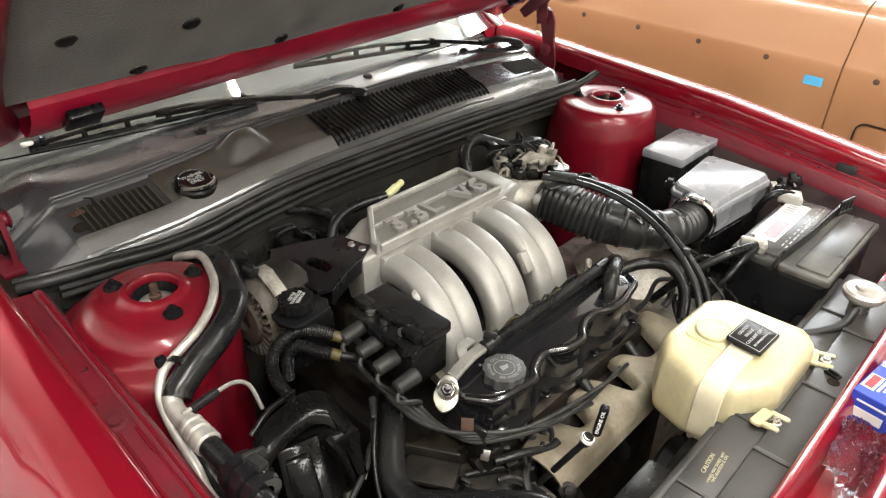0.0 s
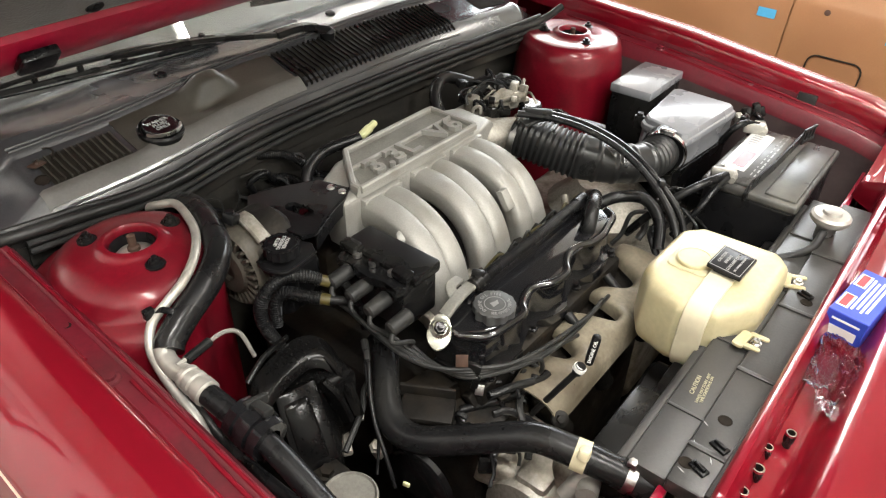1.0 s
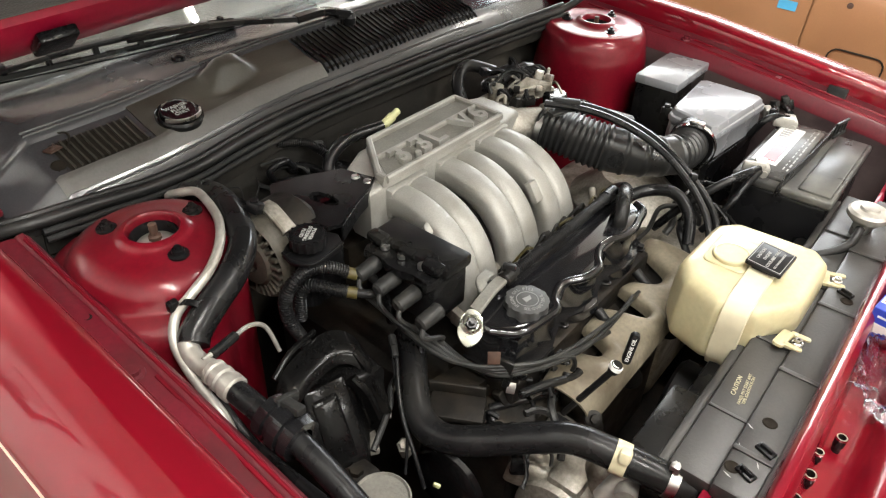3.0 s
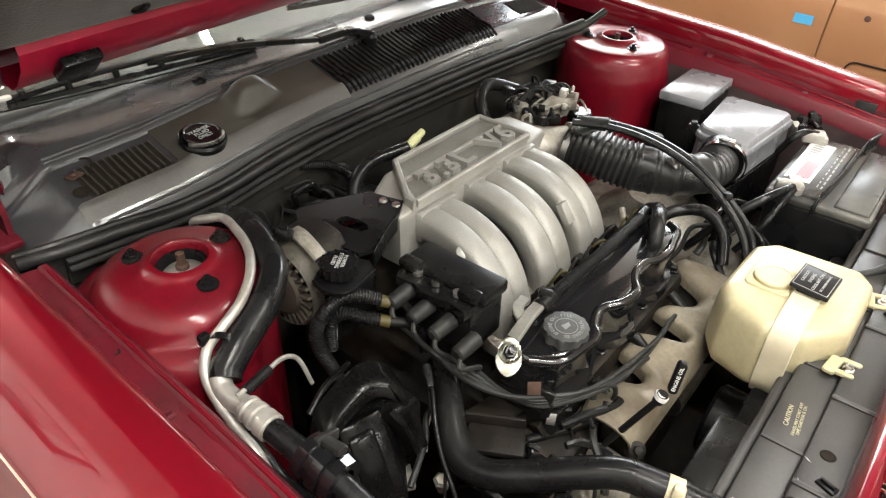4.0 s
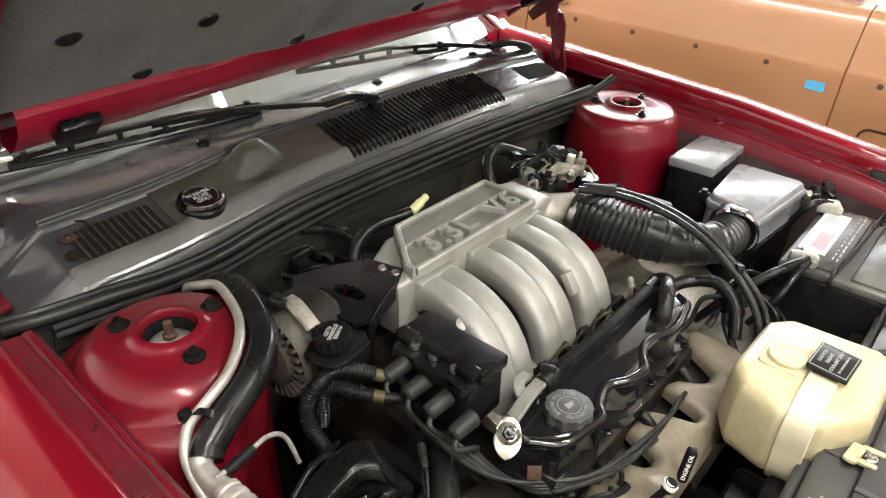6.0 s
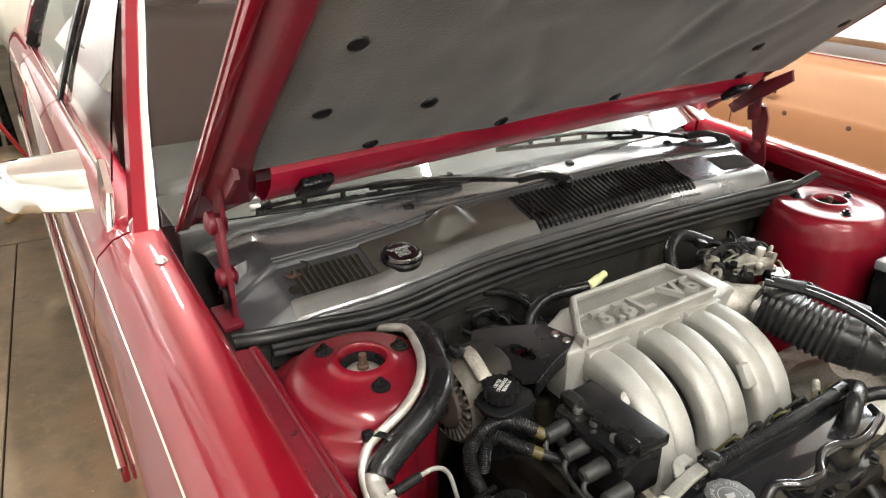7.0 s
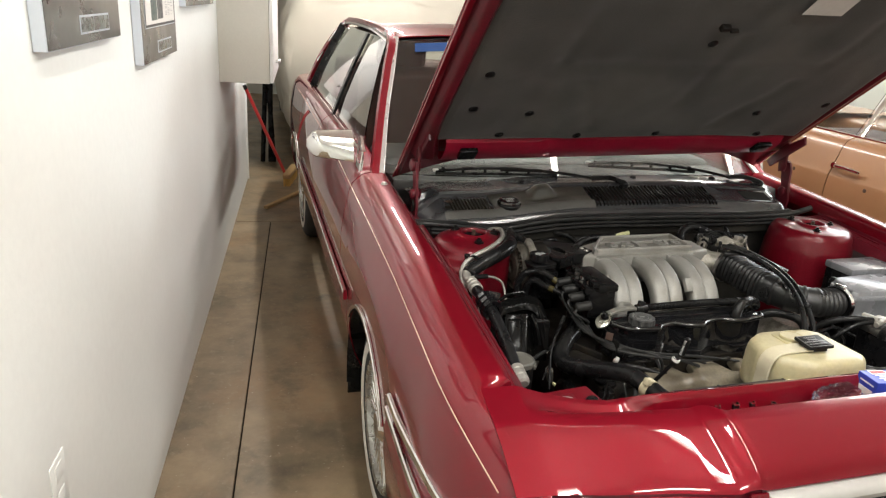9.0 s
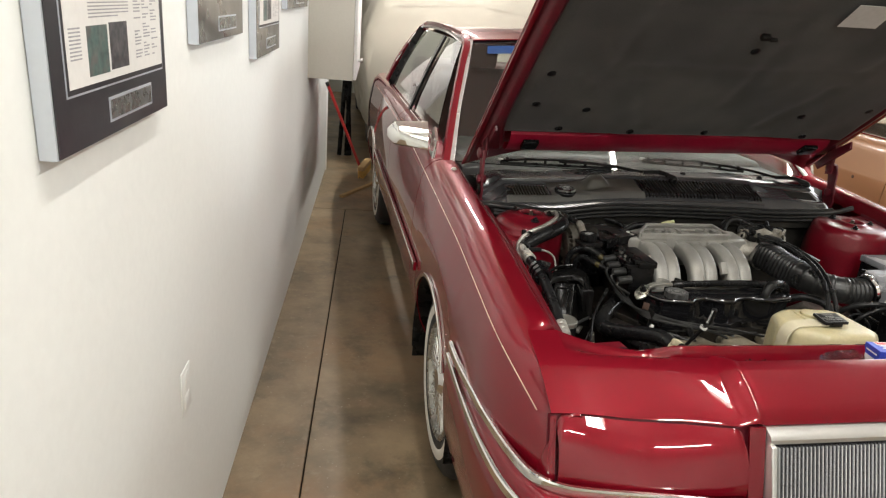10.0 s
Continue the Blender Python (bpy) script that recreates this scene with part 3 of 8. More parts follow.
for s in (-1, 1):
    side_panel("fender", -0.905, 0.485, s, "glossy dark red front fender")
    side_panel("front_door", 0.492, 1.47, s)
    side_panel("rear_door", 1.477, 2.28, s)
    side_panel("quarter_panel", 2.287, 3.87, s)
    # Bright arch lips, belt moulding and pinstripe.
    for w in (WHEEL_F, WHEEL_R):
        pts = [(s * 0.878, w + (ARCH + 0.004) * math.cos(a), AXLE_Z + (ARCH + 0.004) * math.sin(a)) for a in (radians(d) for d in range(42, 149, 4))]
        part("arch_trim", ribbon(pts, 0.010, 0.014, 2), CHROME, car, "bright wheel arch trim")
    ys = [0.30 + 0.1 * k for k in range(20)]
    part("side_moulding", ribbon([(s * 0.882, y, 0.595) for y in ys], 0.012, 0.034, 2), RED, car)
    part("moulding_strip", ribbon([(s * 0.889, y, 0.607) for y in ys], 0.006, 0.010, 2), CHROME, car, "bright side strip")
    pin = [(s * (0.844 - tuck(y)), y, lerp_table(TOP, y) - 0.043) for y in [-0.86 + 0.09 * k for k in range(42)]]
    part("pinstripe", ribbon(pin, 0.0022, 0.0022, 2), PIN, car, "pale pinstripe")
    # Wheel housing with its flap.
    arc = [(AXLE_Z, d) for d in range(-10, 191, 10)]
    secs = [[(s * x, WHEEL_F + 0.36 * math.cos(radians(d)), AXLE_Z + 0.36 * math.sin(radians(d))) for _, d in arc] for x in (0.866, 0.70, 0.60)]
    part("wheel_housing", thick(loft(secs), 0.003), RUBBER, car)
    part("mud_flap", cbox((0.17, 0.008, 0.40), pose(s * 0.775, 0.335, 0.40, 6, 0, 0), 0.003), RUBBER, car)

    for w in (WHEEL_F, WHEEL_R):
        x0 = s * 0.628
        tyre_prof = [(0.20, 0), (0.27, -0.004), (0.305, 0.02), (0.318, 0.04), (0.318, 0.16), (0.306, 0.183), (0.285, 0.197), (0.262, 0.203), (0.244, 0.204), (0.215, 0.202), (0.197, 0.196), (0.19, 0.18)]
        wheel = part("wheel", lathe(tyre_prof, (x0, w, AXLE_Z), (s, 0, 0), 56, caps=False), TYRE, car, "whitewall tyre on a wire wheel cover")
        part("whitewall", lathe([(0.222, 0.2022), (0.227, 0.2055), (0.251, 0.2060), (0.2555, 0.2040)], (x0, w, AXLE_Z), (s, 0, 0), 56, caps=False), WHITEWALL, wheel, "white sidewall band")
        part("rim", lathe([(0.198, 0.185), (0.198, 0.199), (0.190, 0.204), (0.178, 0.200), (0.174, 0.180), (0.05, 0.150), (0.0, 0.150)], (x0, w, AXLE_Z), (s, 0, 0), 48, caps=False), WHEEL, wheel)
        part("hub_cap", lathe([(0.052, 0.15), (0.05, 0.190), (0.036, 0.204), (0.0, 0.208)], (x0, w, AXLE_Z), (s, 0, 0), 24, caps=False), CHROME, wheel, "bright hub cap")
        lace = []
        for k in range(30):
            for lean in (-0.42, 0.42):
                a, b = 2 * math.pi * k / 30, 2 * math.pi * k / 30 + lean
                p = Vector((x0 + s * 0.186, w + 0.045 * math.cos(a), AXLE_Z + 0.045 * math.sin(a)))
                q = Vector((x0 + s * 0.190, w + 0.176 * math.cos(b), AXLE_Z + 0.176 * math.sin(b)))
                lace.append(cyl(p, q, 0.0022, segs=5))
        part("wire_spokes", merge(*lace), CHROME, wheel, "crossed wire spokes")

# Header panel between the fenders, with its raised centre and the trough behind it.
HEADER = [(-0.694, 0.766), (-0.698, 0.796), (-0.703, 0.802), (-0.716, 0.803), (-0.726, 0.800), (-0.735, 0.794), (-0.746, 0.791), (-0.762, 0.793), (-0.775, 0.806), (-0.786, 0.822), (-0.800, 0.831), (-0.820, 0.832), (-0.864, 0.821), (-0.904, 0.806), (-0.934, 0.793), (-0.952, 0.783), (-0.961, 0.770)]


def front_y(x):
    return lerp_table([(0.385, 0.0), (0.42, 0.004), (0.46, 0.013), (0.52, 0.029), (0.59, 0.044), (0.68, 0.056), (0.777, 0.0615), (0.80, 0.062)], abs(x))


HEADER_MID = [(-0.742, 0.766), (-0.745, 0.827), (-0.750, 0.835), (-0.757, 0.836), (-0.764, 0.827), (-0.769, 0.806), (-0.774, 0.792), (-0.792, 0.788), (-0.808, 0.793), (-0.816, 0.812), (-0.824, 0.838), (-0.840, 0.847), (-0.866, 0.839), (-0.904, 0.823), (-0.934, 0.806), (-0.952, 0.792), (-0.961, 0.774)]


def header_rows():
    rows = []
    for k in range(521):
        x = -0.787 + 1.574 * k / 520
        a = abs(x)
        w = 1 - min(1, max(0, (a - 0.366) / 0.044))
        w = w * w * (3 - 2 * w)
        ridge = 0.0060 * math.exp(-(((a - 0.396) / 0.0180) ** 4))
        back = 1 - min(1, max(0, (a - 0.45) / 0.06))
        back = back * back * (3 - 2 * back)
        row = []
        for j, ((y0, z0), (y1, z1)) in enumerate(zip(HEADER, HEADER_MID)):
            v = back if j < 10 else w
            y, z = y0 + (y1 - y0) * v, z0 + (z1 - z0) * v
            zz = z + ridge * min(1, j / 9) - 0.010 * max(0, a - 0.42) / 0.38
            yy = y + front_y(x) * min(1.0, max(0.0, (-0.70 - y) / 0.2))
            if j > 1:
                g = min(1, max(0, (a - 0.52) / 0.20)) ** 1.5
                zz += (lerp_table(TOP, yy) - 0.002 - zz) * g
            row.append((x, yy, zz))
        rows.append(row)
    return rows


HEADER_ROWS = header_rows()
HEADER_EDGE = [(row[-1][0], row[-1][2]) for row in HEADER_ROWS]
part("header_panel", thick(loft(HEADER_ROWS), 0.004), RED, car, "glossy red nose panel", sharp=0.9)


def nose_y(x, z):
    """The nose's plan is fuller below than along its upper edge."""
    f = min(1.0, max(0.0, (z - 0.64) / 0.125))
    low = 0.075 * max(0.0, (abs(x) - 0.42) / 0.40) ** 2
    return low + (front_y(x) - low) * f


def nose(x0, x1, z0, z1, n, d=0.0, zs=4, bulge=0.0):
    """A strip of the nose's front face."""
    rows = []
    for k in range(n + 1):
        x = x0 + (x1 - x0) * k / n
        rows.append([(x, -0.964 + nose_y(x, z) - 0.045 * (1 - (z - 0.63) / 0.14) - d - bulge * (1 - abs(2 * (z - z0) / (z1 - z0) - 0.8) ** 3), z) for z in (z0 + (z1 - z0) * j / zs for j in range(zs + 1))])
    return loft(rows)


part("nose_backing", thick(nose(-0.79, 0.79, 0.615, 0.768, 60, -0.012, 8), 0.004), RED_LEDGE, car)
for s in (-1, 1):
    bm = nose(min(s * 0.413, s * 0.7745), max(s * 0.413, s * 0.7745), 0.651, 0.7625, 120, 0.002, 18, 0.011)
    for v in bm.verts:
        gap = min(abs(v.co.x) - 0.413, 0.7745 - abs(v.co.x))
        f = (v.co.z - 0.651) / 0.1115
        v.co.z += (lerp_table(HEADER_EDGE, v.co.x) - 0.0055 - 0.7625) * f
        if gap < 0.020:
            v.co.z -= (0.020 - math.sqrt(max(0, 0.020 ** 2 - (0.020 - max(0, gap)) ** 2))) * max(0, f) ** 3
    part("headlamp_door", thick(bm, 0.008), RED, car, "closed red headlamp cover", sharp=0.9)
    part("nose_pillar", thick(nose(min(s * 0.376, s * 0.4085), max(s * 0.376, s * 0.4085), 0.55, 0.775, 8, 0.006), 0.005), RED, car)
    part("nose_corner_filler", nose(min(s * 0.776, s * 0.788), max(s * 0.776, s * 0.788), 0.62, 0.768, 4, -0.003), RED, car)
    rim = [(abs(p[0]), p[2]) for p in side_section(-0.905, s)][3:]
    rows = []
    for k in range(13):
        z = 0.60 + 0.164 * k / 12
        xs = next((a[0] + (b[0] - a[0]) * (z - a[1]) / (b[1] - a[1]) for a, b in zip(rim, rim[1:]) if a[1] >= z >= b[1] and a[1] > b[1]), rim[0][0])
        xs = max(xs, 0.781)
        yn = -0.964 + nose_y(0.777, z) - 0.045 * (1 - (z - 0.63) / 0.14)
        a, b, c = Vector((0.777, yn, z)), Vector((xs - 0.003, min(yn, -0.907), z)), Vector((xs, -0.903, z))
        rows.append([Vector((s * p.x, p.y, p.z)) for p in (a.lerp(b, f).lerp(b.lerp(c, f), f) for f in (0, 0.2, 0.4, 0.6, 0.8, 1))])
    part("nose_corner", loft(rows), RED, car, sharp=0.9)

# Grille.
def lean(bm):
    """The grille's foot stands forward of its head."""
    for v in bm.verts:
        v.co.y -= 0.385 * (0.757 - v.co.z)
    return bm


grille = part("grille", merge(loft([[(x, -0.946, 0.770), (x, -0.968, 0.771), (x, -0.984, 0.764), (x, -0.988, 0.758), (x, -0.986, 0.748), (x, -0.946, 0.748)] for x in (-0.374, -0.2, 0.0, 0.2, 0.374)], closed=True, caps=True), lean(box((-0.374, -0.992, 0.54), (-0.362, -0.950, 0.748), 0.003)), lean(box((0.362, -0.992, 0.54), (0.374, -0.950, 0.748), 0.003)), lean(box((-0.374, -0.994, 0.53), (0.374, -0.950, 0.545), 0.003))), TRIM_SILVER, car, "bright framed grille")
part("grille_backing", lean(box((-0.362, -0.976, 0.54), (0.362, -0.970, 0.746))), BLACK, grille)
bar = lean(loft([[(-0.0017, -0.972, z), (-0.0019, -0.983, z), (-0.0014, -0.987, z), (0.0, -0.989, z), (0.0014, -0.987, z), (0.0019, -0.983, z), (0.0017, -0.972, z)] for z in (0.545, 0.745)]))
first = part("grille_bar", bar, WHEEL_CHROME, grille)
first.location.x += -0.355
for k in range(1, 84):
    ob = new("grille_bar", first.data)
    ob.parent = grille
    ob.location = first.location + Vector((0.710 * k / 83, 0, 0))

# Bumper cover with two bright strips running round the corners.
BUMPER_PLAN = [(-0.870, -0.375), (-0.871, -0.46), (-0.872, -0.58), (-0.870, -0.70), (-0.862, -0.82), (-0.846, -0.91), (-0.812, -0.985), (-0.755, -1.018), (-0.67, -1.034), (-0.54, -1.048), (-0.35, -1.062), (-0.15, -1.070), (0, -1.072)]


def bumper_path(off, plan=BUMPER_PLAN):
    half = spline([(x, y, 0) for x, y in plan], 4)
    pts = half + [Vector((-p.x, p.y, 0)) for p in reversed(half[:-1])]
    out = []
    for k, p in enumerate(pts):
        d = (pts[min(k + 1, len(pts) - 1)] - pts[max(k - 1, 0)]).normalized()
        out.append((p.x + d.y * off, p.y - d.x * off))
    return out


BUMPER = [(-0.085, 0.640), (-0.03, 0.644), (-0.010, 0.642), (-0.002, 0.632), (0.004, 0.618), (0.006, 0.60), (0.012, 0.588), (0.016, 0.56), (0.016, 0.50), (0.004, 0.38), (-0.05, 0.24)]
def bumper_z(x, o, z):
    """The shelf behind the bumper drops away below the grille."""
    return z - 0.07 * min(1, max(0, -0.008 - o) / 0.02) if abs(x) < 0.375 else z


part("bumper_cover", thick(loft([[Vector((x, y, bumper_z(x, o, z))) for x, y in bumper_path(o)] for o, z in BUMPER]), 0.004), RED, car, "glossy red bumper cover", sharp=0.9)
UPPER_PLAN = [(-0.882, -0.40), (-0.881, -0.50), (-0.872, -0.62), (-0.862, -0.73), (-0.842, -0.85), (-0.815, -0.932), (-0.765, -0.972), (-0.69, -0.992), (-0.614, -1.006), (-0.52, -1.026), (-0.425, -1.045)]
for s in (-1, 1):
    part("bumper_strip", ribbon([(-s * x, y, 0.654) for x, y in UPPER_PLAN], 0.012, 0.022, 5), CHROME, car, "bright bumper strip")
part("bumper_strip", ribbon([(x, y, 0.606) for x, y in bumper_path(0.010)][::2], 0.012, 0.022, 2), CHROME, car, "bright bumper strip")

# Greenhouse.
def arch_line(p, q, bow, n=12):
    return [Vector(p).lerp(Vector(q), k / n) + Vector(bow) * (4 * (k / n) * (1 - k / n)) for k in range(n + 1)]


W_BASE = arch_line((-0.725, 0.500, 0.940), (0.725, 0.500, 0.940), (0, -0.145, 0.022), 16)
W_TOP = arch_line((-0.590, 1.065, 1.335), (0.590, 1.065, 1.335), (0, -0.06, 0.035), 16)
screen = [[a.lerp(b, k / 8) + Vector((0, 0, 0.012 * 4 * (k / 8) * (1 - k / 8))) for a, b in zip(W_BASE, W_TOP)] for k in range(9)]
pane = part("windscreen", thick(loft(screen), 0.005), WINDOW, car, "raked windscreen glass")
pane.visible_shadow = False
band = [[a.lerp(b, f) + Vector((0, -0.0035, 0.004 + 0.012 * 4 * f * (1 - f))) for a, b in list(zip(W_BASE, W_TOP))[1:-1]] for f in (0.875, 0.90, 0.93, 0.955)]
part("shade_band", thick(loft(band), 0.001), BAND, car, "blue sun strip along the windscreen's top")
roof = []
for k in range(25):
    f = k / 24
    y = 1.065 + 1.30 * f
    w = 0.592 + 0.012 * math.sin(math.pi * f)
    h = 1.337 + 0.040 * math.sin(math.pi * min(1, f * 0.9 + 0.1)) - 0.012 * f
    roof.append([(w * c, y - 0.06 * (1 - c * c) * (1 - f), h + 0.034 * (1 - c * c) - (0.012 if abs(c) > 0.99 else 0)) for c in (-1.0, -0.97, -0.9, -0.7, -0.4, 0, 0.4, 0.7, 0.9, 0.97, 1.0)])
part("roof", thick(loft(roof), 0.004), RED, car, "red roof panel", sharp=0.9)
rear = [[(0.75 * c * (1 - f) + 0.585 * c * f, 2.86 - 0.50 * f, 0.965 + 0.362 * f + 0.02 * (1 - c * c)) for c in (-1, -0.5, 0, 0.5, 1)] for f in (0, 0.5, 1)]
part("rear_window", thick(loft(rear), 0.004), WINDOW, car).visible_shadow = False
deck = [[(0.74 * c, y, lerp_table(TOP, y) + 0.012 * (1 - c * c)) for c in (-1, -0.5, 0, 0.5, 1)] for y in (2.85, 3.2, 3.6, 3.86)]
part("boot_lid", thick(loft(deck), 0.004), RED, car)
for s in (-1, 1):
    part("windscreen_pillar", ribbon([(s * 0.764, 0.480, 0.925), (s * 0.70, 0.73, 1.10), (s * 0.645, 0.92, 1.238), (s * 0.602, 1.075, 1.338), (s * 0.598, 1.3, 1.362), (s * 0.60, 2.0, 1.37), (s * 0.615, 2.36, 1.335), (s * 0.70, 2.62, 1.16), (s * 0.76, 2.84, 0.97)], 0.040, 0.036, 6), RED, car)
    part("windscreen_trim", ribbon([(s * 0.745, 0.480, 0.940), (s * 0.688, 0.72, 1.108), (s * 0.632, 0.91, 1.246), (s * 0.592, 1.055, 1.347)], 0.023, 0.012, 6), TRIM_SILVER, car, "bright windscreen trim")
    part("drip_rail", ribbon([(s * 0.625, 1.06, 1.335), (s * 0.622, 1.5, 1.36), (s * 0.625, 2.2, 1.352), (s * 0.66, 2.45, 1.28), (s * 0.73, 2.66, 1.11)], 0.008, 0.012, 6), CHROME, car)
    for name, y0, y1, t0, t1 in (("front_window", 0.70, 1.44, 1.10, 1.44), ("rear_window_side", 1.50, 2.46, 1.50, 2.26)):
        rows = []
        for k in range(9):
            f = k / 8
            ya, yb = y0 + (y1 - y0) * f, t0 + (t1 - t0) * f
            rows.append([(s * (0.772 - 0.155 * g - 0.01 * 4 * g * (1 - g) * -1), ya + (yb - ya) * g, 0.972 + (1.338 - 0.972) * g) for g in (0, 0.25, 0.5, 0.75, 1)])
        part("door_glass", thick(loft(rows), 0.004), WINDOW, car).visible_shadow = False
        part("glass_trim", ribbon([Vector(r[0]) + Vector((s * 0.008, 0, 0.002)) for r in rows], 0.008, 0.014, 2), CHROME, car)
    part("centre_pillar", ribbon([(s * 0.782, 1.475, 0.975), (s * 0.71, 1.475, 1.16), (s * 0.628, 1.475, 1.338)], 0.012, 0.055, 5), BLACK, car)
    part("quarter_pillar", ribbon([(s * 0.778, 2.48, 0.975), (s * 0.70, 2.38, 1.17), (s * 0.63, 2.28, 1.335)], 0.012, 0.05, 5), BLACK, car)
    # Door mirror: a creased wedge of a shell on a triangular foot.
    rings = []
    for k in range(17):
        f = k / 16
        g = min(1.0, 0.30 + 0.70 * math.sin(min(1, f * 4.5) * math.pi / 2))
        c = Vector((s * (0.972 - 0.152 * f), 0.628 + 0.020 * (1 - f), 1.008))
        pts = [(-0.030, 0.030 + 0.010 * (1 - f)), (-0.036 - 0.012 * f, 0.020 - 0.062 * f), (-0.040 - 0.006 * f, -0.030 - 0.020 * f), (-0.010, -0.040 - 0.016 * f), (0.046, -0.036 - 0.014 * f), (0.050, 0.0), (0.046, 0.036 + 0.010 * f), (0.010, 0.042 + 0.008 * f)]
        ring = []
        for j, p in enumerate(pts):
            q, r = pts[j - 1], pts[(j + 1) % len(pts)]
            ring += [Vector(p).lerp(Vector(q), 0.14), Vector(p).lerp(Vector(r), 0.14)]
        rings.append([c + Vector((0, p.x * g, p.y * g)) for p in ring])
    mirror = part("door_mirror", loft(rings, closed=True, caps=True), CHROME, car, "bright chrome wedge-shaped door mirror", sharp=0.7)
    part("mirror_glass", moved(prism(rounded(0.13, 0.072, 0.02), -0.002, 0.002), axes_pose((s * 0.885, 0.686, 1.010), (s, -0.1, 0), (0, 0.05, 1))), LENS, mirror)
    part("mirror_foot", prism([(-0.085, -0.10), (0.0, -0.035), (0.055, 0.045), (0.035, 0.055), (-0.06, 0.02)], -0.007, 0.007, axes_pose((s * 0.796, 0.60, 0.985), (0, 1, 0), (s * -0.2, 0, 1)), 0.004), CHROME, mirror, "chrome mirror foot")

# Cabin.
DASH = surface("dark_dash_vinyl", (0.020, 0.019, 0.017), 0.5, var=0.2, coarse=12, bump=0.12)
part("dashboard", merge(box((-0.70, 0.70, 0.72), (0.70, 1.02, 0.945), 0.04, 3), box((-0.70, 0.50, 0.70), (0.70, 0.72, 0.92), 0.01)), DASH, car, "dark vinyl dashboard")
part("steering_wheel", sweep([Vector((0.36 + 0.18 * math.cos(a), 1.16 - 0.09 * math.sin(a) * 0.8, 0.93 + 0.165 * math.sin(a))) for a in (2 * math.pi * k / 28 for k in range(29))], lambda k, f: circle(0.014, 8)), BLACK, car)
for s in (-1, 1):
    part("front_seat", merge(box((s * 0.35 - 0.26, 1.35, 0.40), (s * 0.35 + 0.26, 1.85, 0.58), 0.05, 3), cbox((0.50, 0.14, 0.66), pose(s * 0.35, 1.92, 0.84, 14), 0.05, 3), cbox((0.26, 0.09, 0.16), pose(s * 0.35, 2.02, 1.23, 14), 0.03, 3)), CABIN, car, "brown seat")
part("rear_seat", merge(box((-0.62, 2.25, 0.40), (0.62, 2.7, 0.60), 0.05, 3), cbox((1.24, 0.14, 0.6), pose(0, 2.74, 0.85, 16), 0.05, 3)), CABIN, car)
part("cabin_floor", box((-0.72, 0.55, 0.24), (0.72, 2.85, 0.28)), CABIN, car)
part("headliner", box((-0.56, 1.12, 1.322), (0.56, 2.3, 1.332)), CABIN, car)
part("steering_column_mirror", merge(box((-0.12, 1.02, 1.22), (0.12, 1.035, 1.28), 0.006)), BLACK, car)

# Bonnet, raised.
H_DIR, H_UP = Vector((0, -0.769, 0.639)), Vector((0, 0.639, 0.769))


def hood_point(x, s, h):
    """x across, s from the rear edge forwards, h above the outer skin's edge."""
    return Vector((x, 0.338, 1.072 + 0.028 * x)) + H_DIR * s + H_UP * h


def crown(x, s):
    a = abs(x) / 0.69
    return 0.028 * (1 - a * a) + 0.006 * math.exp(-(((abs(x) - 0.385) / 0.02) ** 2))


def hood_sheet(us, ss, fh, rear=None):
    return loft([[hood_point(x, s + (rear(x) if rear and j == 0 else 0), fh(x, s)) for j, s in enumerate(ss)] for x in us])


hood = part("bonnet", thick(hood_sheet([-0.708 + 1.416 * k / 60 for k in range(61)], [-0.005, 0.035, 0.15, 0.3, 0.5, 0.7, 0.9, 1.03, 1.07], lambda x, s: crown(x, s) - 0.012 * max(0, s - 0.95) * 8, lambda x: -0.018 - 0.150 * abs(x / 0.70) ** 2.6), 0.004), RED, car, "raised glossy red bonnet", sharp=0.9)


def hood_box(x0, x1, s0, s1, h0, h1, bevel=0.006):
    bm = box((x0, s0, h0), (x1, s1, h1), bevel)
    for v in bm.verts:
        v.co = hood_point(v.co.x, v.co.y, v.co.z)
    return bm


for s in (-1, 1):
    part("hem_flange", merge(hood_box(*sorted((s * 0.690, s * 0.706)), -0.14, 1.06, -0.016, -0.003, 0.003)), RED, hood)
    ys = [0.0, 0.05, 0.12, 0.2, 0.35, 0.5, 0.65, 0.8, 0.95, 1.04]
    wid = [0.062, 0.050, 0.036, 0.028, 0.026, 0.026, 0.026, 0.030, 0.050, 0.08]
    secs = []
    for y, w in zip(ys, wid):
        xo, xi = 0.688, 0.664 - w
        prof = [(xo, -0.004), (xo - 0.010, -0.012), (xo - 0.016, -0.024), (xo - 0.026, -0.030), (xi + 0.012, -0.034), (xi + 0.003, -0.028), (xi - 0.006, -0.014), (xi - 0.008, -0.004)]
        secs.append([hood_point(s * a, y, b) for a, b in prof])
    # Side rails take the darkened red, so their shade is painted in.
    part("side_rail", loft(secs), RED_LEDGE, hood, "red inner bonnet rail")
rows = []
for k in range(61):
    x = -0.60 + 1.2 * k / 60
    step = 0.010 if abs(x) < 0.30 else 0.0
    dip = -0.032 * (1 - (x / 0.69) ** 2)
    rows.append([hood_point(x, a + dip * 0.8 + (step if a > 0.05 else 0), b + 0.012 * (1 - (x / 0.69) ** 2)) for a, b in ((0.004, -0.006), (0.010, -0.030), (0.024, -0.046), (0.050, -0.050), (0.090, -0.047), (0.112, -0.036), (0.120, -0.018))])
# The rear rail's red is raised to paint in missing light.
part("rear_rail", loft(rows), RED_FRAME, hood, "red inner bonnet rail")
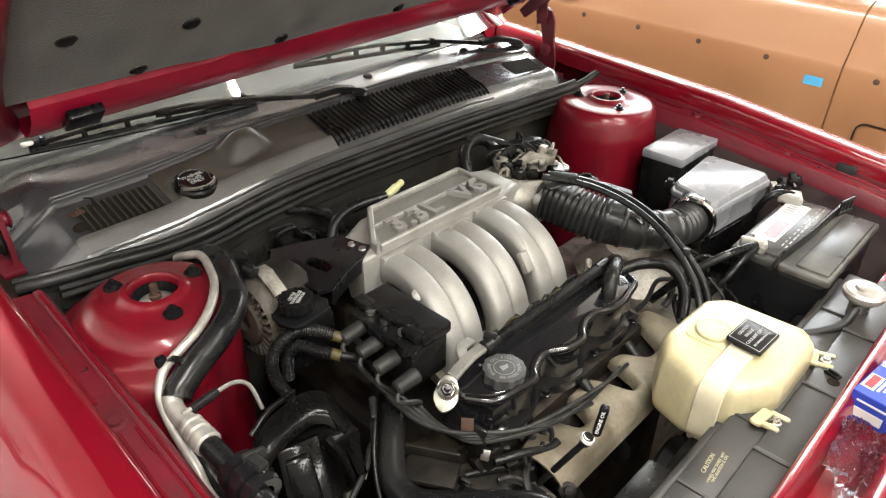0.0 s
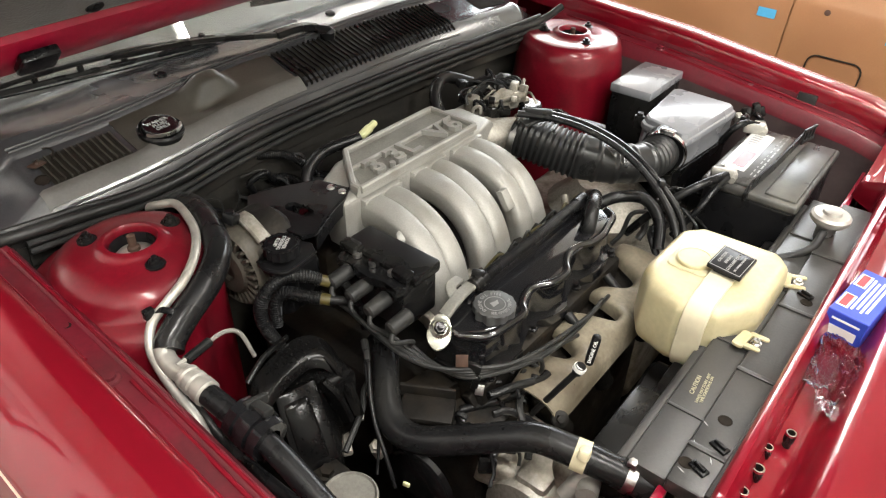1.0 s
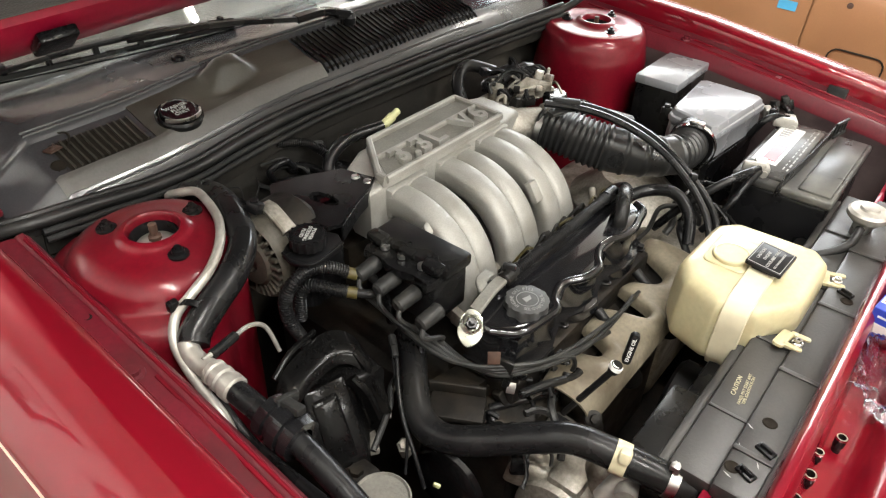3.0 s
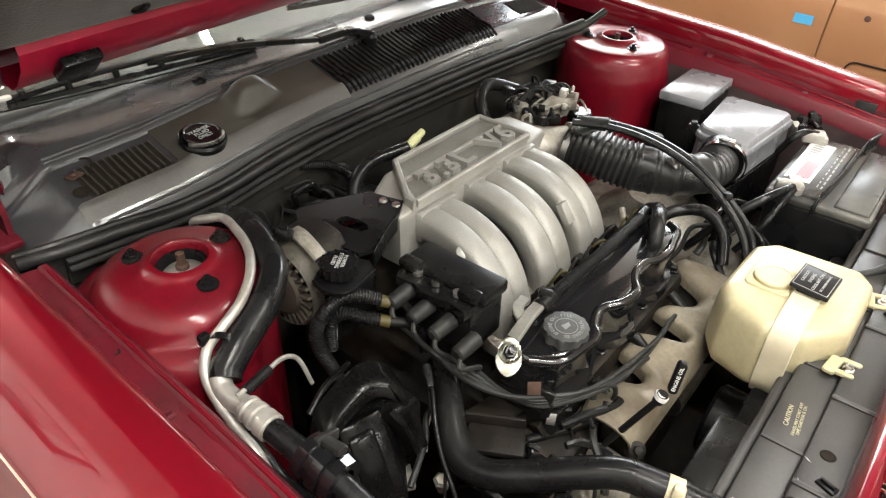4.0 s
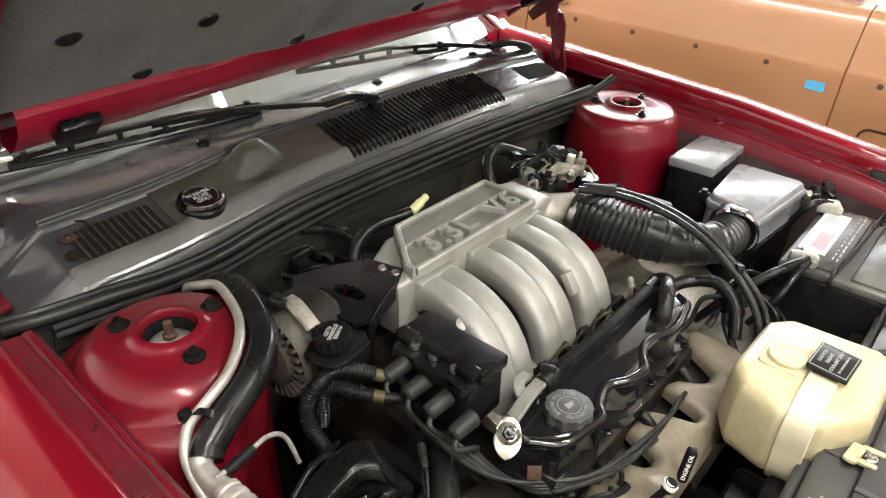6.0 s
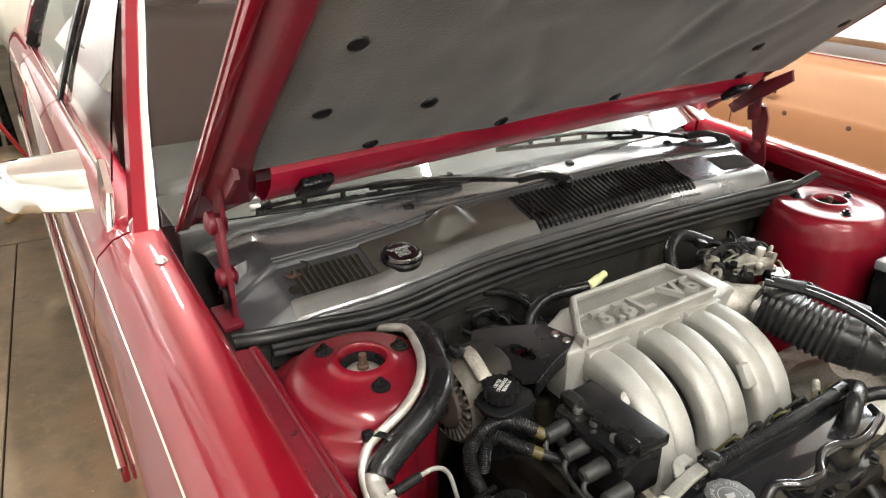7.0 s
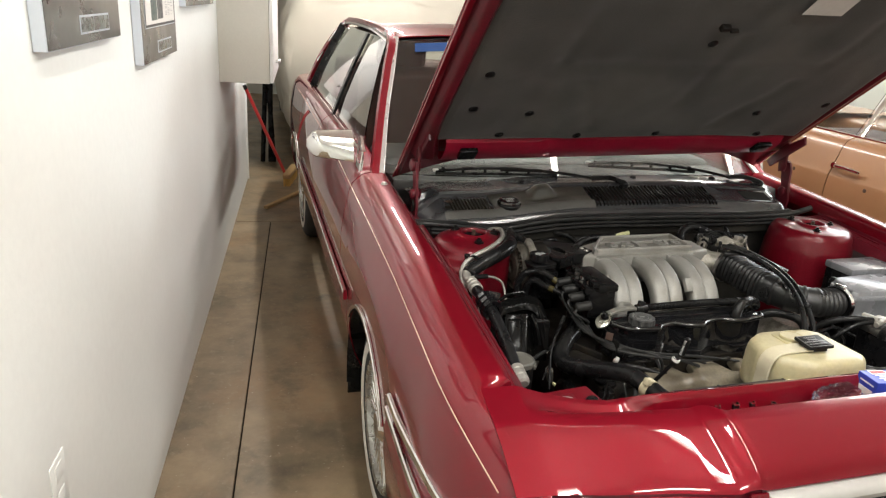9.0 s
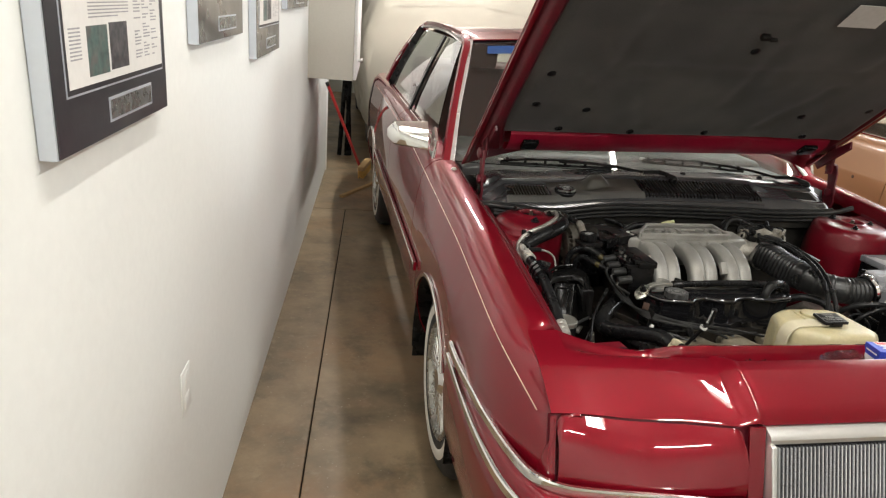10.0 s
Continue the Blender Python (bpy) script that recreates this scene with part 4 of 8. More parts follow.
rows = [[hood_point(-0.60 + 1.2 * k / 20, a, b + 0.01) for a, b in ((0.97, -0.018), (0.985, -0.040), (1.03, -0.044), (1.055, -0.02))] for k in range(21)]
part("front_rail", loft(rows), RED_FRAME, hood)


def pad_h(x, s):
    p = Vector((x * 2.1, s * 2.1, 0.3))
    swell = 0.012 * noise.noise(p) + 0.007 * noise.noise(p * 3.1) + 0.0022 * noise.noise(Vector((x * 16, s * 7, 2.0)))
    def ridge(u, at, w, v, v0, v1):
        fade = min(1, max(0, (v - v0) / 0.03)) * min(1, max(0, (v1 - v) / 0.03))
        return 0.0045 * math.exp(-(((u - at) / (1.3 * w)) ** 2)) * fade

    rib = ridge(s, 0.50, 0.022, x, -0.43, 0.43) + ridge(x, -0.40, 0.018, s, 0.49, 0.80) + ridge(x, 0.40, 0.018, s, 0.49, 0.80)
    rib += ridge(x, 0.046 - 0.05 * (s - 0.48), 0.020, s, 0.30, 0.66) + ridge(x, -0.23 - 0.5 * (s - 0.3), 0.022, s, 0.16, 0.46) + ridge(s, 0.74, 0.03, x, -0.40, 0.05) + ridge(x, 0.30 + 0.4 * (s - 0.3), 0.022, s, 0.16, 0.46)
    edge = min(1, (0.637 - abs(x)) / 0.02, (s - 0.112) / 0.02, (0.985 - s) / 0.02)
    return -0.020 - 0.012 * max(0, edge) + swell * max(0, edge) + rib * max(0, edge)


part("insulation_pad", thick(hood_sheet([-0.640 + 1.280 * k / 150 for k in range(151)], [0.110 + 0.877 * k / 110 for k in range(111)], pad_h), 0.003), FELT, hood, "dark grey felt insulation pad", sharp=1.2)
for x, s in ((-0.45, 0.15), (-0.575, 0.30), (0.45, 0.15), (0.575, 0.32), (-0.03, 0.60), (0.075, 0.15), (-0.2, 0.15), (-0.58, 0.46), (-0.4, 0.27), (0.36, 0.27)):
    part("pad_clip", lathe([(0.014, 0), (0.013, 0.003), (0.007, 0.006), (0.0, 0.006)], hood_point(x, s, pad_h(x, s) - 0.002), -H_UP, 14), BLACK, hood, "black push clip")
for s in (-1, 1):
    part("bumper_block", hood_box(*sorted((s * 0.50, s * 0.555)), 0.046, 0.096, -0.060, -0.044, 0.004), BLACK, hood, "black rubber block")
part("pad_label", hood_box(0.107, 0.222, 0.746, 0.830, -0.0485, -0.047, 0.0), LABEL, hood, "white paper label")
part("bonnet_striker", merge(hood_box(-0.070, -0.045, 0.674, 0.690, -0.052, -0.036, 0.003), hood_box(-0.045, -0.022, 0.677, 0.684, -0.056, -0.044, 0.002)), GREASE, hood, "dark bonnet striker")
for s in (-1, 1):
    side = (0, 1, 0), (0, 0, 1)
    lower = prism([(-0.030, -0.105), (0.014, -0.110), (0.022, -0.060), (0.010, -0.015), (0.026, 0.045), (0.016, 0.072), (-0.008, 0.074), (-0.020, 0.048), (-0.024, -0.010), (-0.036, -0.060)], -0.004, 0.004, axes_pose((s * 0.680, 0.268, 0.962), *side), 0.002)
    upper = prism([(-0.014, -0.060), (0.012, -0.066), (0.020, -0.020), (0.034, 0.030), (0.026, 0.060), (-0.006, 0.058), (-0.014, 0.010)], -0.004, 0.004, axes_pose((s * 0.670, 0.285, 1.062), *side), 0.002)
    # Hinges use the darkened red too, shade included in the colour.
    hinge = part("bonnet_hinge", lower, RED_LEDGE, car, "dark red jointed bonnet hinge")
    part("hinge_link", upper, RED_LEDGE, hinge)
    part("hinge_leaf", prism([(-0.105, -0.012), (0.070, -0.018), (0.080, 0.006), (-0.02, 0.022), (-0.11, 0.014)], -0.004, 0.004, axes_pose((s * 0.662, 0.262, 1.082), (0, -0.769, 0.639), (0, 0.639, 0.769)), 0.002), RED_LEDGE, hinge)
    for y, z, r in ((0.262, 0.935, 0.016), (0.284, 1.020, 0.019), (0.302, 1.092, 0.014)):
        part("hinge_pivot", lathe([(r * 0.55, -0.020), (r, -0.016), (r, -0.006), (r * 0.7, -0.004), (r * 0.7, 0.006), (r, 0.009), (r * 0.5, 0.013), (0, 0.013)], (s * 0.676, y, z), (-s, 0, 0), 18), RED_LEDGE, hinge)
    part("hinge_spring", tube([(s * 0.688, 0.262 + 0.017 * math.cos(a), 0.90 + 0.017 * math.sin(a)) for a in (radians(d) for d in range(0, 300, 30))], 0.004, 8, 3), GREASE, hinge)
    part("hinge_foot", cbox((0.034, 0.075, 0.012), pose(s * 0.690, 0.255, 0.866), 0.004), RED_LEDGE, hinge)

# ---------------------------------------------------------------- engine bay shell
for s in (-1, 1):
    rows = []
    for k in range(43):
        y = -0.705 + 0.02 * k
        z = lerp_table(TOP, y)
        bead = 0.003 if k % 14 in (5, 6, 7, 8, 9) else 0.0
        rows.append([(s * x, y, zz) for x, zz in ((0.729, z - 0.040), (0.727, z - 0.052), (0.712, z - 0.055 + bead), (0.701, z - 0.056 + bead), (0.693, z - 0.058), (0.689, z - 0.055), (0.684, z - 0.055), (0.679, z - 0.062), (0.675, z - 0.085))])
    low = [[(s * x, -0.705 + 0.02 * k, zz) for z in (lerp_table(TOP, -0.705 + 0.02 * k),) for x, zz in ((0.6755, z - 0.083), (0.668, z - 0.15), (0.645, z - 0.20), (0.630, 0.60), (0.620, 0.40))] for k in range(43)]
    # The right apron's near-black colour paints the shade it lies in.
    part("inner_apron", thick(loft(low), 0.003), RED_BAY if s < 0 else BAY_SHADED, car, "red apron" if s < 0 else "apron painted dark for shade", sharp=0.8)
    part("inner_fender", thick(loft(rows), 0.003), RED_LEDGE, car, "red inner fender with a beaded ledge", sharp=0.8)
    for xx, dz, y0, y1 in ((0.717, -0.0495, -0.66, -0.19), (0.697, -0.0535, -0.66, -0.19), (0.717, -0.0495, -0.13, 0.10), (0.6865, -0.0525, -0.69, 0.12)):
        part("ledge_bead", ribbon([(s * xx, y0 + (y1 - y0) * k / 8, lerp_table(TOP, y0 + (y1 - y0) * k / 8) + dz) for k in range(9)], 0.005, 0.0045, 2), RED_BAY, car)
    for yy in (-0.60, -0.47, -0.30, -0.06):
        part("ledge_hole", lathe([(0.0, 0.0008), (0.004, 0.0008), (0.005, 0.0014), (0.006, 0.0002)], (s * 0.703, yy, lerp_table(TOP, yy) - 0.0535), (0, 0, 1), 12, caps=False), JOINT_SHADE, car)
    tower_prof = [(0.030, -0.060), (0.031, -0.014), (0.032, -0.001), (0.0345, 0.003), (0.040, 0.003), (0.045, -0.001), (0.051, -0.005)]
    tower_prof += [(0.070, -0.008), (0.090, -0.014), (0.103, -0.022), (0.110, -0.032), (0.114, -0.042), (0.121, -0.046)] if s < 0 else [(0.080, -0.0055), (0.104, -0.0065), (0.107, -0.0075), (0.116, -0.015), (0.122, -0.030), (0.1245, -0.046)]
    tower_prof += [(0.134, -0.050), (0.143, -0.057), (0.150, -0.075)] if s < 0 else [(0.128, -0.060), (0.131, -0.075)]
    tower_prof += [(tower_prof[-1][0] + 0.004, -0.13), (tower_prof[-1][0] + 0.007, -0.25), (tower_prof[-1][0] + 0.008, -0.45)]
    tower_mesh = lathe(tower_prof, (s * 0.575, 0, 0.897), (0, 0, 1), 64, caps=False)
    for v in tower_mesh.verts if s < 0 else ():
        # The skirt flares only towards the apron.
        d = Vector((v.co.x + 0.575, v.co.y))
        w = max(0.0, min(1.0, (0.25 - d.normalized().dot(Vector((0.97, 0.05)))) / 0.6))
        if d.length > 0.100:
            d *= (0.100 + (d.length - 0.100) * (0.12 + 0.88 * w * w * (3 - 2 * w))) / d.length
            v.co.x, v.co.y = d.x - 0.575, d.y
    tower = part("strut_tower", tower_mesh, RED_BAY, car, "domed red strut tower", sharp=0.7)
    part("strut_mount", lathe([(0.0285, -0.026), (0.024, -0.021), (0.015, -0.018), (0.010, -0.016), (0.0, -0.016)], (s * 0.575, 0, 0.897), (0, 0, 1), 28, caps=False), PIPE, tower, "pale strut top")
    part("mount_sleeve", lathe([(0.0288, -0.050), (0.0290, -0.014), (0.0302, -0.008), (0.0306, -0.016)], (s * 0.575, 0, 0.897), (0, 0, 1), 32, caps=False), RUBBER, tower, "black rubber sleeve in the tower")
    part("strut_stud", merge(lathe([(0.0085, 0), (0.0085, 0.006), (0.0055, 0.008), (0.0055, 0.024), (0.003, 0.025), (0, 0.025)], (s * 0.575, 0, 0.880), (0, 0, 1), 10)), RUST, tower, "rusty strut stud")
    for a in (126, 6, 266) if s < 0 else (62, 182, 302):
        out = 0.062 if s < 0 else 0.068
        p = Vector((s * 0.575 + out * math.cos(radians(a if s < 0 else 180 - a)), out * math.sin(radians(a)), 0.8895))
        part("tower_nut", lathe([(0.0132, 0), (0.0132, 0.003), (0.0082, 0.004), (0.0078, 0.009), (0.0040, 0.0095), (0.0040, 0.014), (0, 0.0145)], p, (0, 0, 1), 12), BLACK, tower, "black flange nut")
    part("rail_bolt", lathe([(0.013, 0), (0.012, 0.003), (0.008, 0.004), (0.008, 0.009), (0, 0.010)], (s * 0.712, -0.172, 0.862), (0, 0, 1), 10), RED_LEDGE, car)
    part("rail_bolt", lathe([(0.012, 0), (0.011, 0.003), (0.007, 0.004), (0.007, 0.009), (0, 0.010)], (s * 0.708, -0.40, 0.832), (0, 0, 1), 10), STEEL, car)
    part("fender_stop", lathe([(0.010, 0), (0.011, 0.008), (0.007, 0.014), (0, 0.015)], (s * 0.757, 0.358, lerp_table(TOP, 0.358) - 0.008), (0, 0, 1), 12), PIPE, car, "pale bonnet stop")
part("rail_clip", cbox((0.010, 0.040, 0.026), pose(0.722, -0.522, 0.838, 0, 8, 0), 0.002), BOOT, car, "grey wiring clip")
part("bay_closing_plate", box((-0.70, -0.70, 0.20), (0.70, 0.16, 0.215)), GREASE, car)
part("bay_front_wall", box((-0.64, -0.70, 0.22), (-0.345, -0.688, 0.756), 0.002), RED_FRAME, car)
part("bay_front_wall", box((0.345, -0.70, 0.22), (0.64, -0.688, 0.756), 0.002), RED_FRAME, car)
SETTLE[0] = BAY
part("apron_corner", merge(cbox((0.13, 0.11, 0.012), pose(-0.585, -0.655, 0.755, 0, 0, 6), 0.004), cbox((0.035, 0.05, 0.02), pose(-0.60, -0.665, 0.768), 0.006, 3)), RED_BAY, car)
part("bonnet_bumper", lathe([(0.013, 0), (0.014, 0.012), (0.010, 0.018), (0, 0.019)], (-0.555, -0.672, 0.762), (0, 0, 1), 14), RUBBER, car, "black rubber bonnet bumper")
part("corner_lamp_cup", lathe([(0.018, 0), (0.020, 0.010), (0.012, 0.016), (0, 0.016)], (-0.605, -0.672, 0.766), (0.2, -0.2, 1), 16), PIPE, car, "pale round plug")

SETTLE[0] = BAY
def cowl_rise(x):
    """The cowl crowns up behind the engine."""
    return lerp_table([(-0.46, 0.0), (-0.38, 0.005), (-0.28, 0.015), (-0.18, 0.020), (0.25, 0.019), (0.42, 0.010), (0.58, 0.0)], x)


fire = []
for k in range(41):
    x = -0.69 + 1.38 * k / 40
    wob = 0.006 * noise.noise(Vector((x * 5, 0, 0)))
    fire.append([(x, y + wob + 0.008 * noise.noise(Vector((x * 8, z * 8, 3))), z + cowl_rise(x) * max(0, (z - 0.70) / 0.168)) for y, z in ((0.150, 0.868), (0.150, 0.84), (0.140, 0.80), (0.128, 0.76), (0.120, 0.70), (0.115, 0.60), (0.11, 0.40), (0.10, 0.22))])
part("firewall", thick(loft(fire), 0.006), FIREWALL, car, "dark matted firewall", sharp=1.2)

# Cowl panel below the windscreen.
COWL_Z = [(0.150, 0.868), (0.157, 0.884), (0.170, 0.901), (0.180, 0.911), (0.188, 0.914), (0.215, 0.920), (0.258, 0.935), (0.263, 0.936), (0.270, 0.945), (0.28, 0.949), (0.30, 0.953), (0.34, 0.957), (0.38, 0.958), (0.42, 0.950), (0.50, 0.925)]


def cowl_z(x, y):
    z = lerp_table(COWL_Z, y) + cowl_rise(x) * lerp_table([(0.26, 1.0), (0.45, 0.3)], y)
    hump = 0.026 * math.exp(-(((x + 0.272) / 0.036) ** 4) - (((y - 0.240) / 0.022) ** 4))
    hump -= 0.007 * math.exp(-(((x + 0.300) / 0.030) ** 2) - (((y - 0.213) / 0.013) ** 2))
    ring = 0.006 * math.exp(-(((x + 0.395) / 0.036) ** 4) - (((y - 0.203) / 0.03) ** 4))
    end = -0.05 * max(0, abs(x) - 0.60) / 0.08
    return z + hump + ring + end * (0.4 if y > 0.3 else 1) - 0.004 * (x / 0.6) ** 2


rows = []
for k in range(171):
    x = -0.68 + 1.36 * k / 170
    ys = [0.150, 0.157, 0.164, 0.170, 0.176, 0.180, 0.188, 0.195, 0.203, 0.21, 0.217, 0.224, 0.231, 0.238, 0.245, 0.252, 0.258, 0.263, 0.2665, 0.270, 0.275, 0.285, 0.295, 0.305, 0.34, 0.36, 0.38, 0.40, 0.43, 0.47]
    rows.append([(x, y, cowl_z(x, y)) for y in ys])
cowl = part("cowl_panel", thick(loft(rows), 0.003), COWL, car, "faded black plastic cowl panel", sharp=0.7)


def cowl_strip(x, y0, y1, w, h, lift=0.0):
    ys = [y0 + (y1 - y0) * k / 5 for k in range(6)]
    return loft([[(x - w / 2, y, cowl_z(x, y) + lift), (x - w / 2, y, cowl_z(x, y) + lift + h), (x + w / 2, y, cowl_z(x, y) + lift + h), (x + w / 2, y, cowl_z(x, y) + lift)] for y in ys], closed=True, caps=True)


def cowl_patch(x0, x1, y0, y1, lift, slant=0.0):
    n = 20
    return loft([[(x0 + (x1 - x0) * k / n + slant * (y - y0), y, cowl_z(x0 + (x1 - x0) * k / n, y) + lift) for y in (y0 + (y1 - y0) * j / 6 for j in range(7))] for k in range(n + 1)])


plate = [[(x, y, cowl_z(x, y) + 0.0026) for y in (0.186 + 0.078 * j / 22 for j in range(23))] for x in (-0.447 + 0.325 * k / 70 for k in range(71))]
part("cowl_plate", thick(loft(plate), 0.0024), COWL_PLATE, cowl, "raised plate round the filler cap", sharp=0.7)
# The lip is painted paler for the light its front slope catches.
strip = [[(x, y, cowl_z(x, y) + 0.0034) for y in (0.164, 0.168, 0.172, 0.176, 0.180, 0.183, 0.186)] for x in (-0.606 + 0.490 * k / 70 for k in range(71))]
part("cowl_lip", thick(loft(strip), 0.0026), COWL_LIP, cowl, "front edge of the cowl, painted paler for caught light", sharp=0.9)
for y, x0, x1 in ((0.272, -0.60, 0.34), (0.279, -0.60, 0.34), (0.161, -0.62, 0.34)):
    part("cowl_bead", tube([(x0 + (x1 - x0) * k / 24, y, cowl_z(x0 + (x1 - x0) * k / 24, y) + 0.0006) for k in range(25)], 0.0022, 8, 2), COWL, cowl)
# Dark sheets laid on the cowl paint the shade inside its vents.
part("vent_shade", cowl_patch(-0.580, -0.455, 0.189, 0.248, 0.0012), JOINT_SHADE, cowl)
for k in range(12):
    part("vent_slat", cowl_strip(-0.573 + 0.0104 * k, 0.190, 0.246, 0.0026, 0.0036, 0.001), COWL_PLATE, cowl)
part("grille_shade", cowl_patch(-0.115, 0.335, 0.172, 0.262, 0.0012), JOINT_SHADE, cowl)
for k in range(35):
    part("cowl_rib", cowl_strip(-0.112 + 0.0130 * k, 0.168, 0.262, 0.0042, 0.0042, 0.001), BLACK, cowl)
part("grille_shade", cowl_patch(0.47, 0.58, 0.20, 0.25, 0.0012), JOINT_SHADE, cowl)
part("cowl_joint", ribbon([(-0.66, 0.30, cowl_z(-0.66, 0.30) + 0.002), (-0.55, 0.262, cowl_z(-0.55, 0.262) + 0.002), (-0.572, 0.215, cowl_z(-0.572, 0.215) + 0.002)], 0.003, 0.003), JOINT_SHADE, cowl)
part("cowl_clip", merge(cbox((0.022, 0.016, 0.003), pose(-0.579, 0.236, cowl_z(-0.579, 0.236) + 0.004, 0, 0, 20), 0.001), lathe([(0.004, 0), (0.003, 0.003), (0, 0.004)], (-0.579, 0.236, cowl_z(-0.579, 0.236) + 0.005), (0, 0, 1), 10)), RUST, cowl, "rusty spring clip")
part("drain_hole", lathe([(0.0, 0.0015), (0.009, 0.0015), (0.0095, 0.003), (0.011, 0.002)], (-0.588, 0.208, cowl_z(-0.588, 0.208)), (-0.1, -0.3, 1), 16, caps=False), JOINT_SHADE, cowl)
for x, y in ((-0.312, 0.317), (0.10, 0.325), (0.42, 0.33)):
    part("cowl_screw", lathe([(0.011, 0), (0.010, 0.004), (0.005, 0.007), (0, 0.0075)], (x, y, cowl_z(x, y) + 0.001), (0, -0.1, 1), 14), BLACK, cowl)
wc = Vector((-0.395, 0.203, cowl_z(-0.395, 0.203)))
wn = Vector((0, -0.22, 1)).normalized()
ring = part("filler_ring", lathe([(0.036, -0.006), (0.037, 0.002), (0.034, 0.006), (0.0315, 0.004), (0.031, -0.004)], wc, wn, 36, caps=False), BLACK, cowl)
cap = part("washer_cap", lathe([(0.029, 0.0), (0.029, 0.009), (0.0275, 0.0115), (0.0255, 0.012), (0.0245, 0.0105), (0.0, 0.0105)], wc, wn, 36, caps=False), GLOSS, cowl, "black washer fluid cap")
part("cap_writing", lettering("WASHER\nFLUID\nONLY", 0.0098, axes_pose(wc + wn * 0.0112, (1, 0.05, 0), (-0.05, 1, 0.22)), 0.0004), INK_G, cap, "pale words WASHER FLUID ONLY")
part("cap_lip", ribbon([wc + Vector((0.032 * math.cos(radians(d)), 0.032 * math.sin(radians(d)), 0.002)) + wn * 0.003 for d in range(200, 341, 10)], 0.0035, 0.006), STEEL, cap, "bright strip along the front edge of the cap")

SEAL = [(-0.705, 0.158, 0.884), (-0.66, 0.140, 0.887), (-0.58, 0.137, 0.880), (-0.50, 0.136, 0.870), (-0.42, 0.135, 0.870), (-0.34, 0.134, 0.881), (-0.26, 0.134, 0.889), (-0.15, 0.135, 0.890), (0.0, 0.135, 0.889), (0.2, 0.133, 0.886), (0.36, 0.122, 0.885), (0.47, 0.098, 0.893), (0.55, 0.070, 0.906), (0.605, 0.055, 0.926)]


def seal_edge(dy, dz, wave, seed):
    """A line along the seal, slightly wavy."""
    return [(x, y + dy, z + dz + wave * noise.noise(Vector((x * 9, seed, 0)))) for x, y, z in SEAL]


seal = part("cowl_seal", tube(SEAL, 0.0085, 12, 8), SEALING, car, "ribbed black rubber cowl seal")
part("seal_web", ribbon(seal_edge(0.008, -0.006, 0, 1)[:-1], 0.010, 0.036, 8), SEALING, seal)
part("seal_skirt", ribbon(seal_edge(0.002, -0.036, 0, 1)[1:-1], 0.008, 0.034, 8), FIREWALL, seal)
for dy, dz, r, n in ((-0.008, -0.012, 0.0050, 2), (-0.011, -0.023, 0.0050, 3)):
    part("seal_bead", tube(seal_edge(dy, dz, 0.004, n)[1:-1], r, 10, 8), SEALING, seal)

# Wipers.
def wiper(pivot, elbow, tip, blade0, blade1):
    pivot, elbow, tip = Vector(pivot), Vector(elbow), Vector(tip)
    arm = part("wiper", merge(lathe([(0.015, -0.03), (0.015, 0.008), (0.009, 0.015), (0, 0.016)], pivot, (0, -0.2, 1), 16), ribbon([pivot + Vector((0, 0, 0.012)), pivot.lerp(elbow, 0.5) + Vector((0, 0, 0.014)), elbow], 0.025, 0.013), cbox((0.035, 0.02, 0.014), axes_pose(pivot + Vector((-0.012, 0.0, 0.012)), elbow - pivot, (0, 1, 0)), 0.004)), BLACK, car, "black wiper")
    part("wiper_arm", ribbon([elbow, elbow.lerp(tip, 0.5) + Vector((0, 0, 0.008)), tip], 0.013, 0.009), BLACK, arm)
    b0, b1 = Vector(blade0), Vector(blade1)
    pts = [b0.lerp(b1, f) + Vector((0, 0, 0.012 * 4 * f * (1 - f))) for f in (0, 0.25, 0.5, 0.75, 1)]
    part("wiper_bridge", ribbon(pts, 0.013, 0.008), BLACK, arm)
    part("blade_tip", cbox((0.020, 0.012, 0.010), axes_pose(b1 + Vector((0, 0, 0.003)), b1 - b0, (0, 1, 0)), 0.003), STEEL, arm, "bright blade end")
    for f in (0.06, 0.24, 0.42, 0.60, 0.78, 0.94):
        part("bridge_claw", cbox((0.010, 0.012, 0.016), axes_pose(b0.lerp(b1, f) + Vector((0, 0, 0.004)), b1 - b0, (0, 1, 0)), 0.002), BLACK, arm)
    part("wiper_rubber", ribbon([p - Vector((0, 0, 0.008)) for p in (b0, b0.lerp(b1, 0.5), b1)], 0.006, 0.010), RUBBER, arm)


wiper((0.026, 0.255, 0.962), (-0.085, 0.276, 0.984), (-0.36, 0.385, 0.990), (-0.17, 0.35, 0.985), (-0.57, 0.425, 0.980))
wiper((0.60, 0.30, 0.945), (0.49, 0.335, 0.968), (0.22, 0.43, 0.995), (0.38, 0.375, 0.985), (0.0, 0.46, 0.992))

# ---------------------------------------------------------------- the engine
engine = thing("engine", (0, -0.25, 0.24), "transverse V6 engine with a cast aluminium intake manifold", "engine")
part("engine_block", box((-0.40, -0.46, 0.26), (0.16, 0.02, 0.66), 0.02), GREASE, engine)
part("front_head", box((-0.34, -0.42, 0.60), (0.08, -0.30, 0.70), 0.01), GREASE, engine)
part("rear_head", box((-0.30, -0.06, 0.60), (0.10, 0.05, 0.74), 0.01), GREASE, engine)
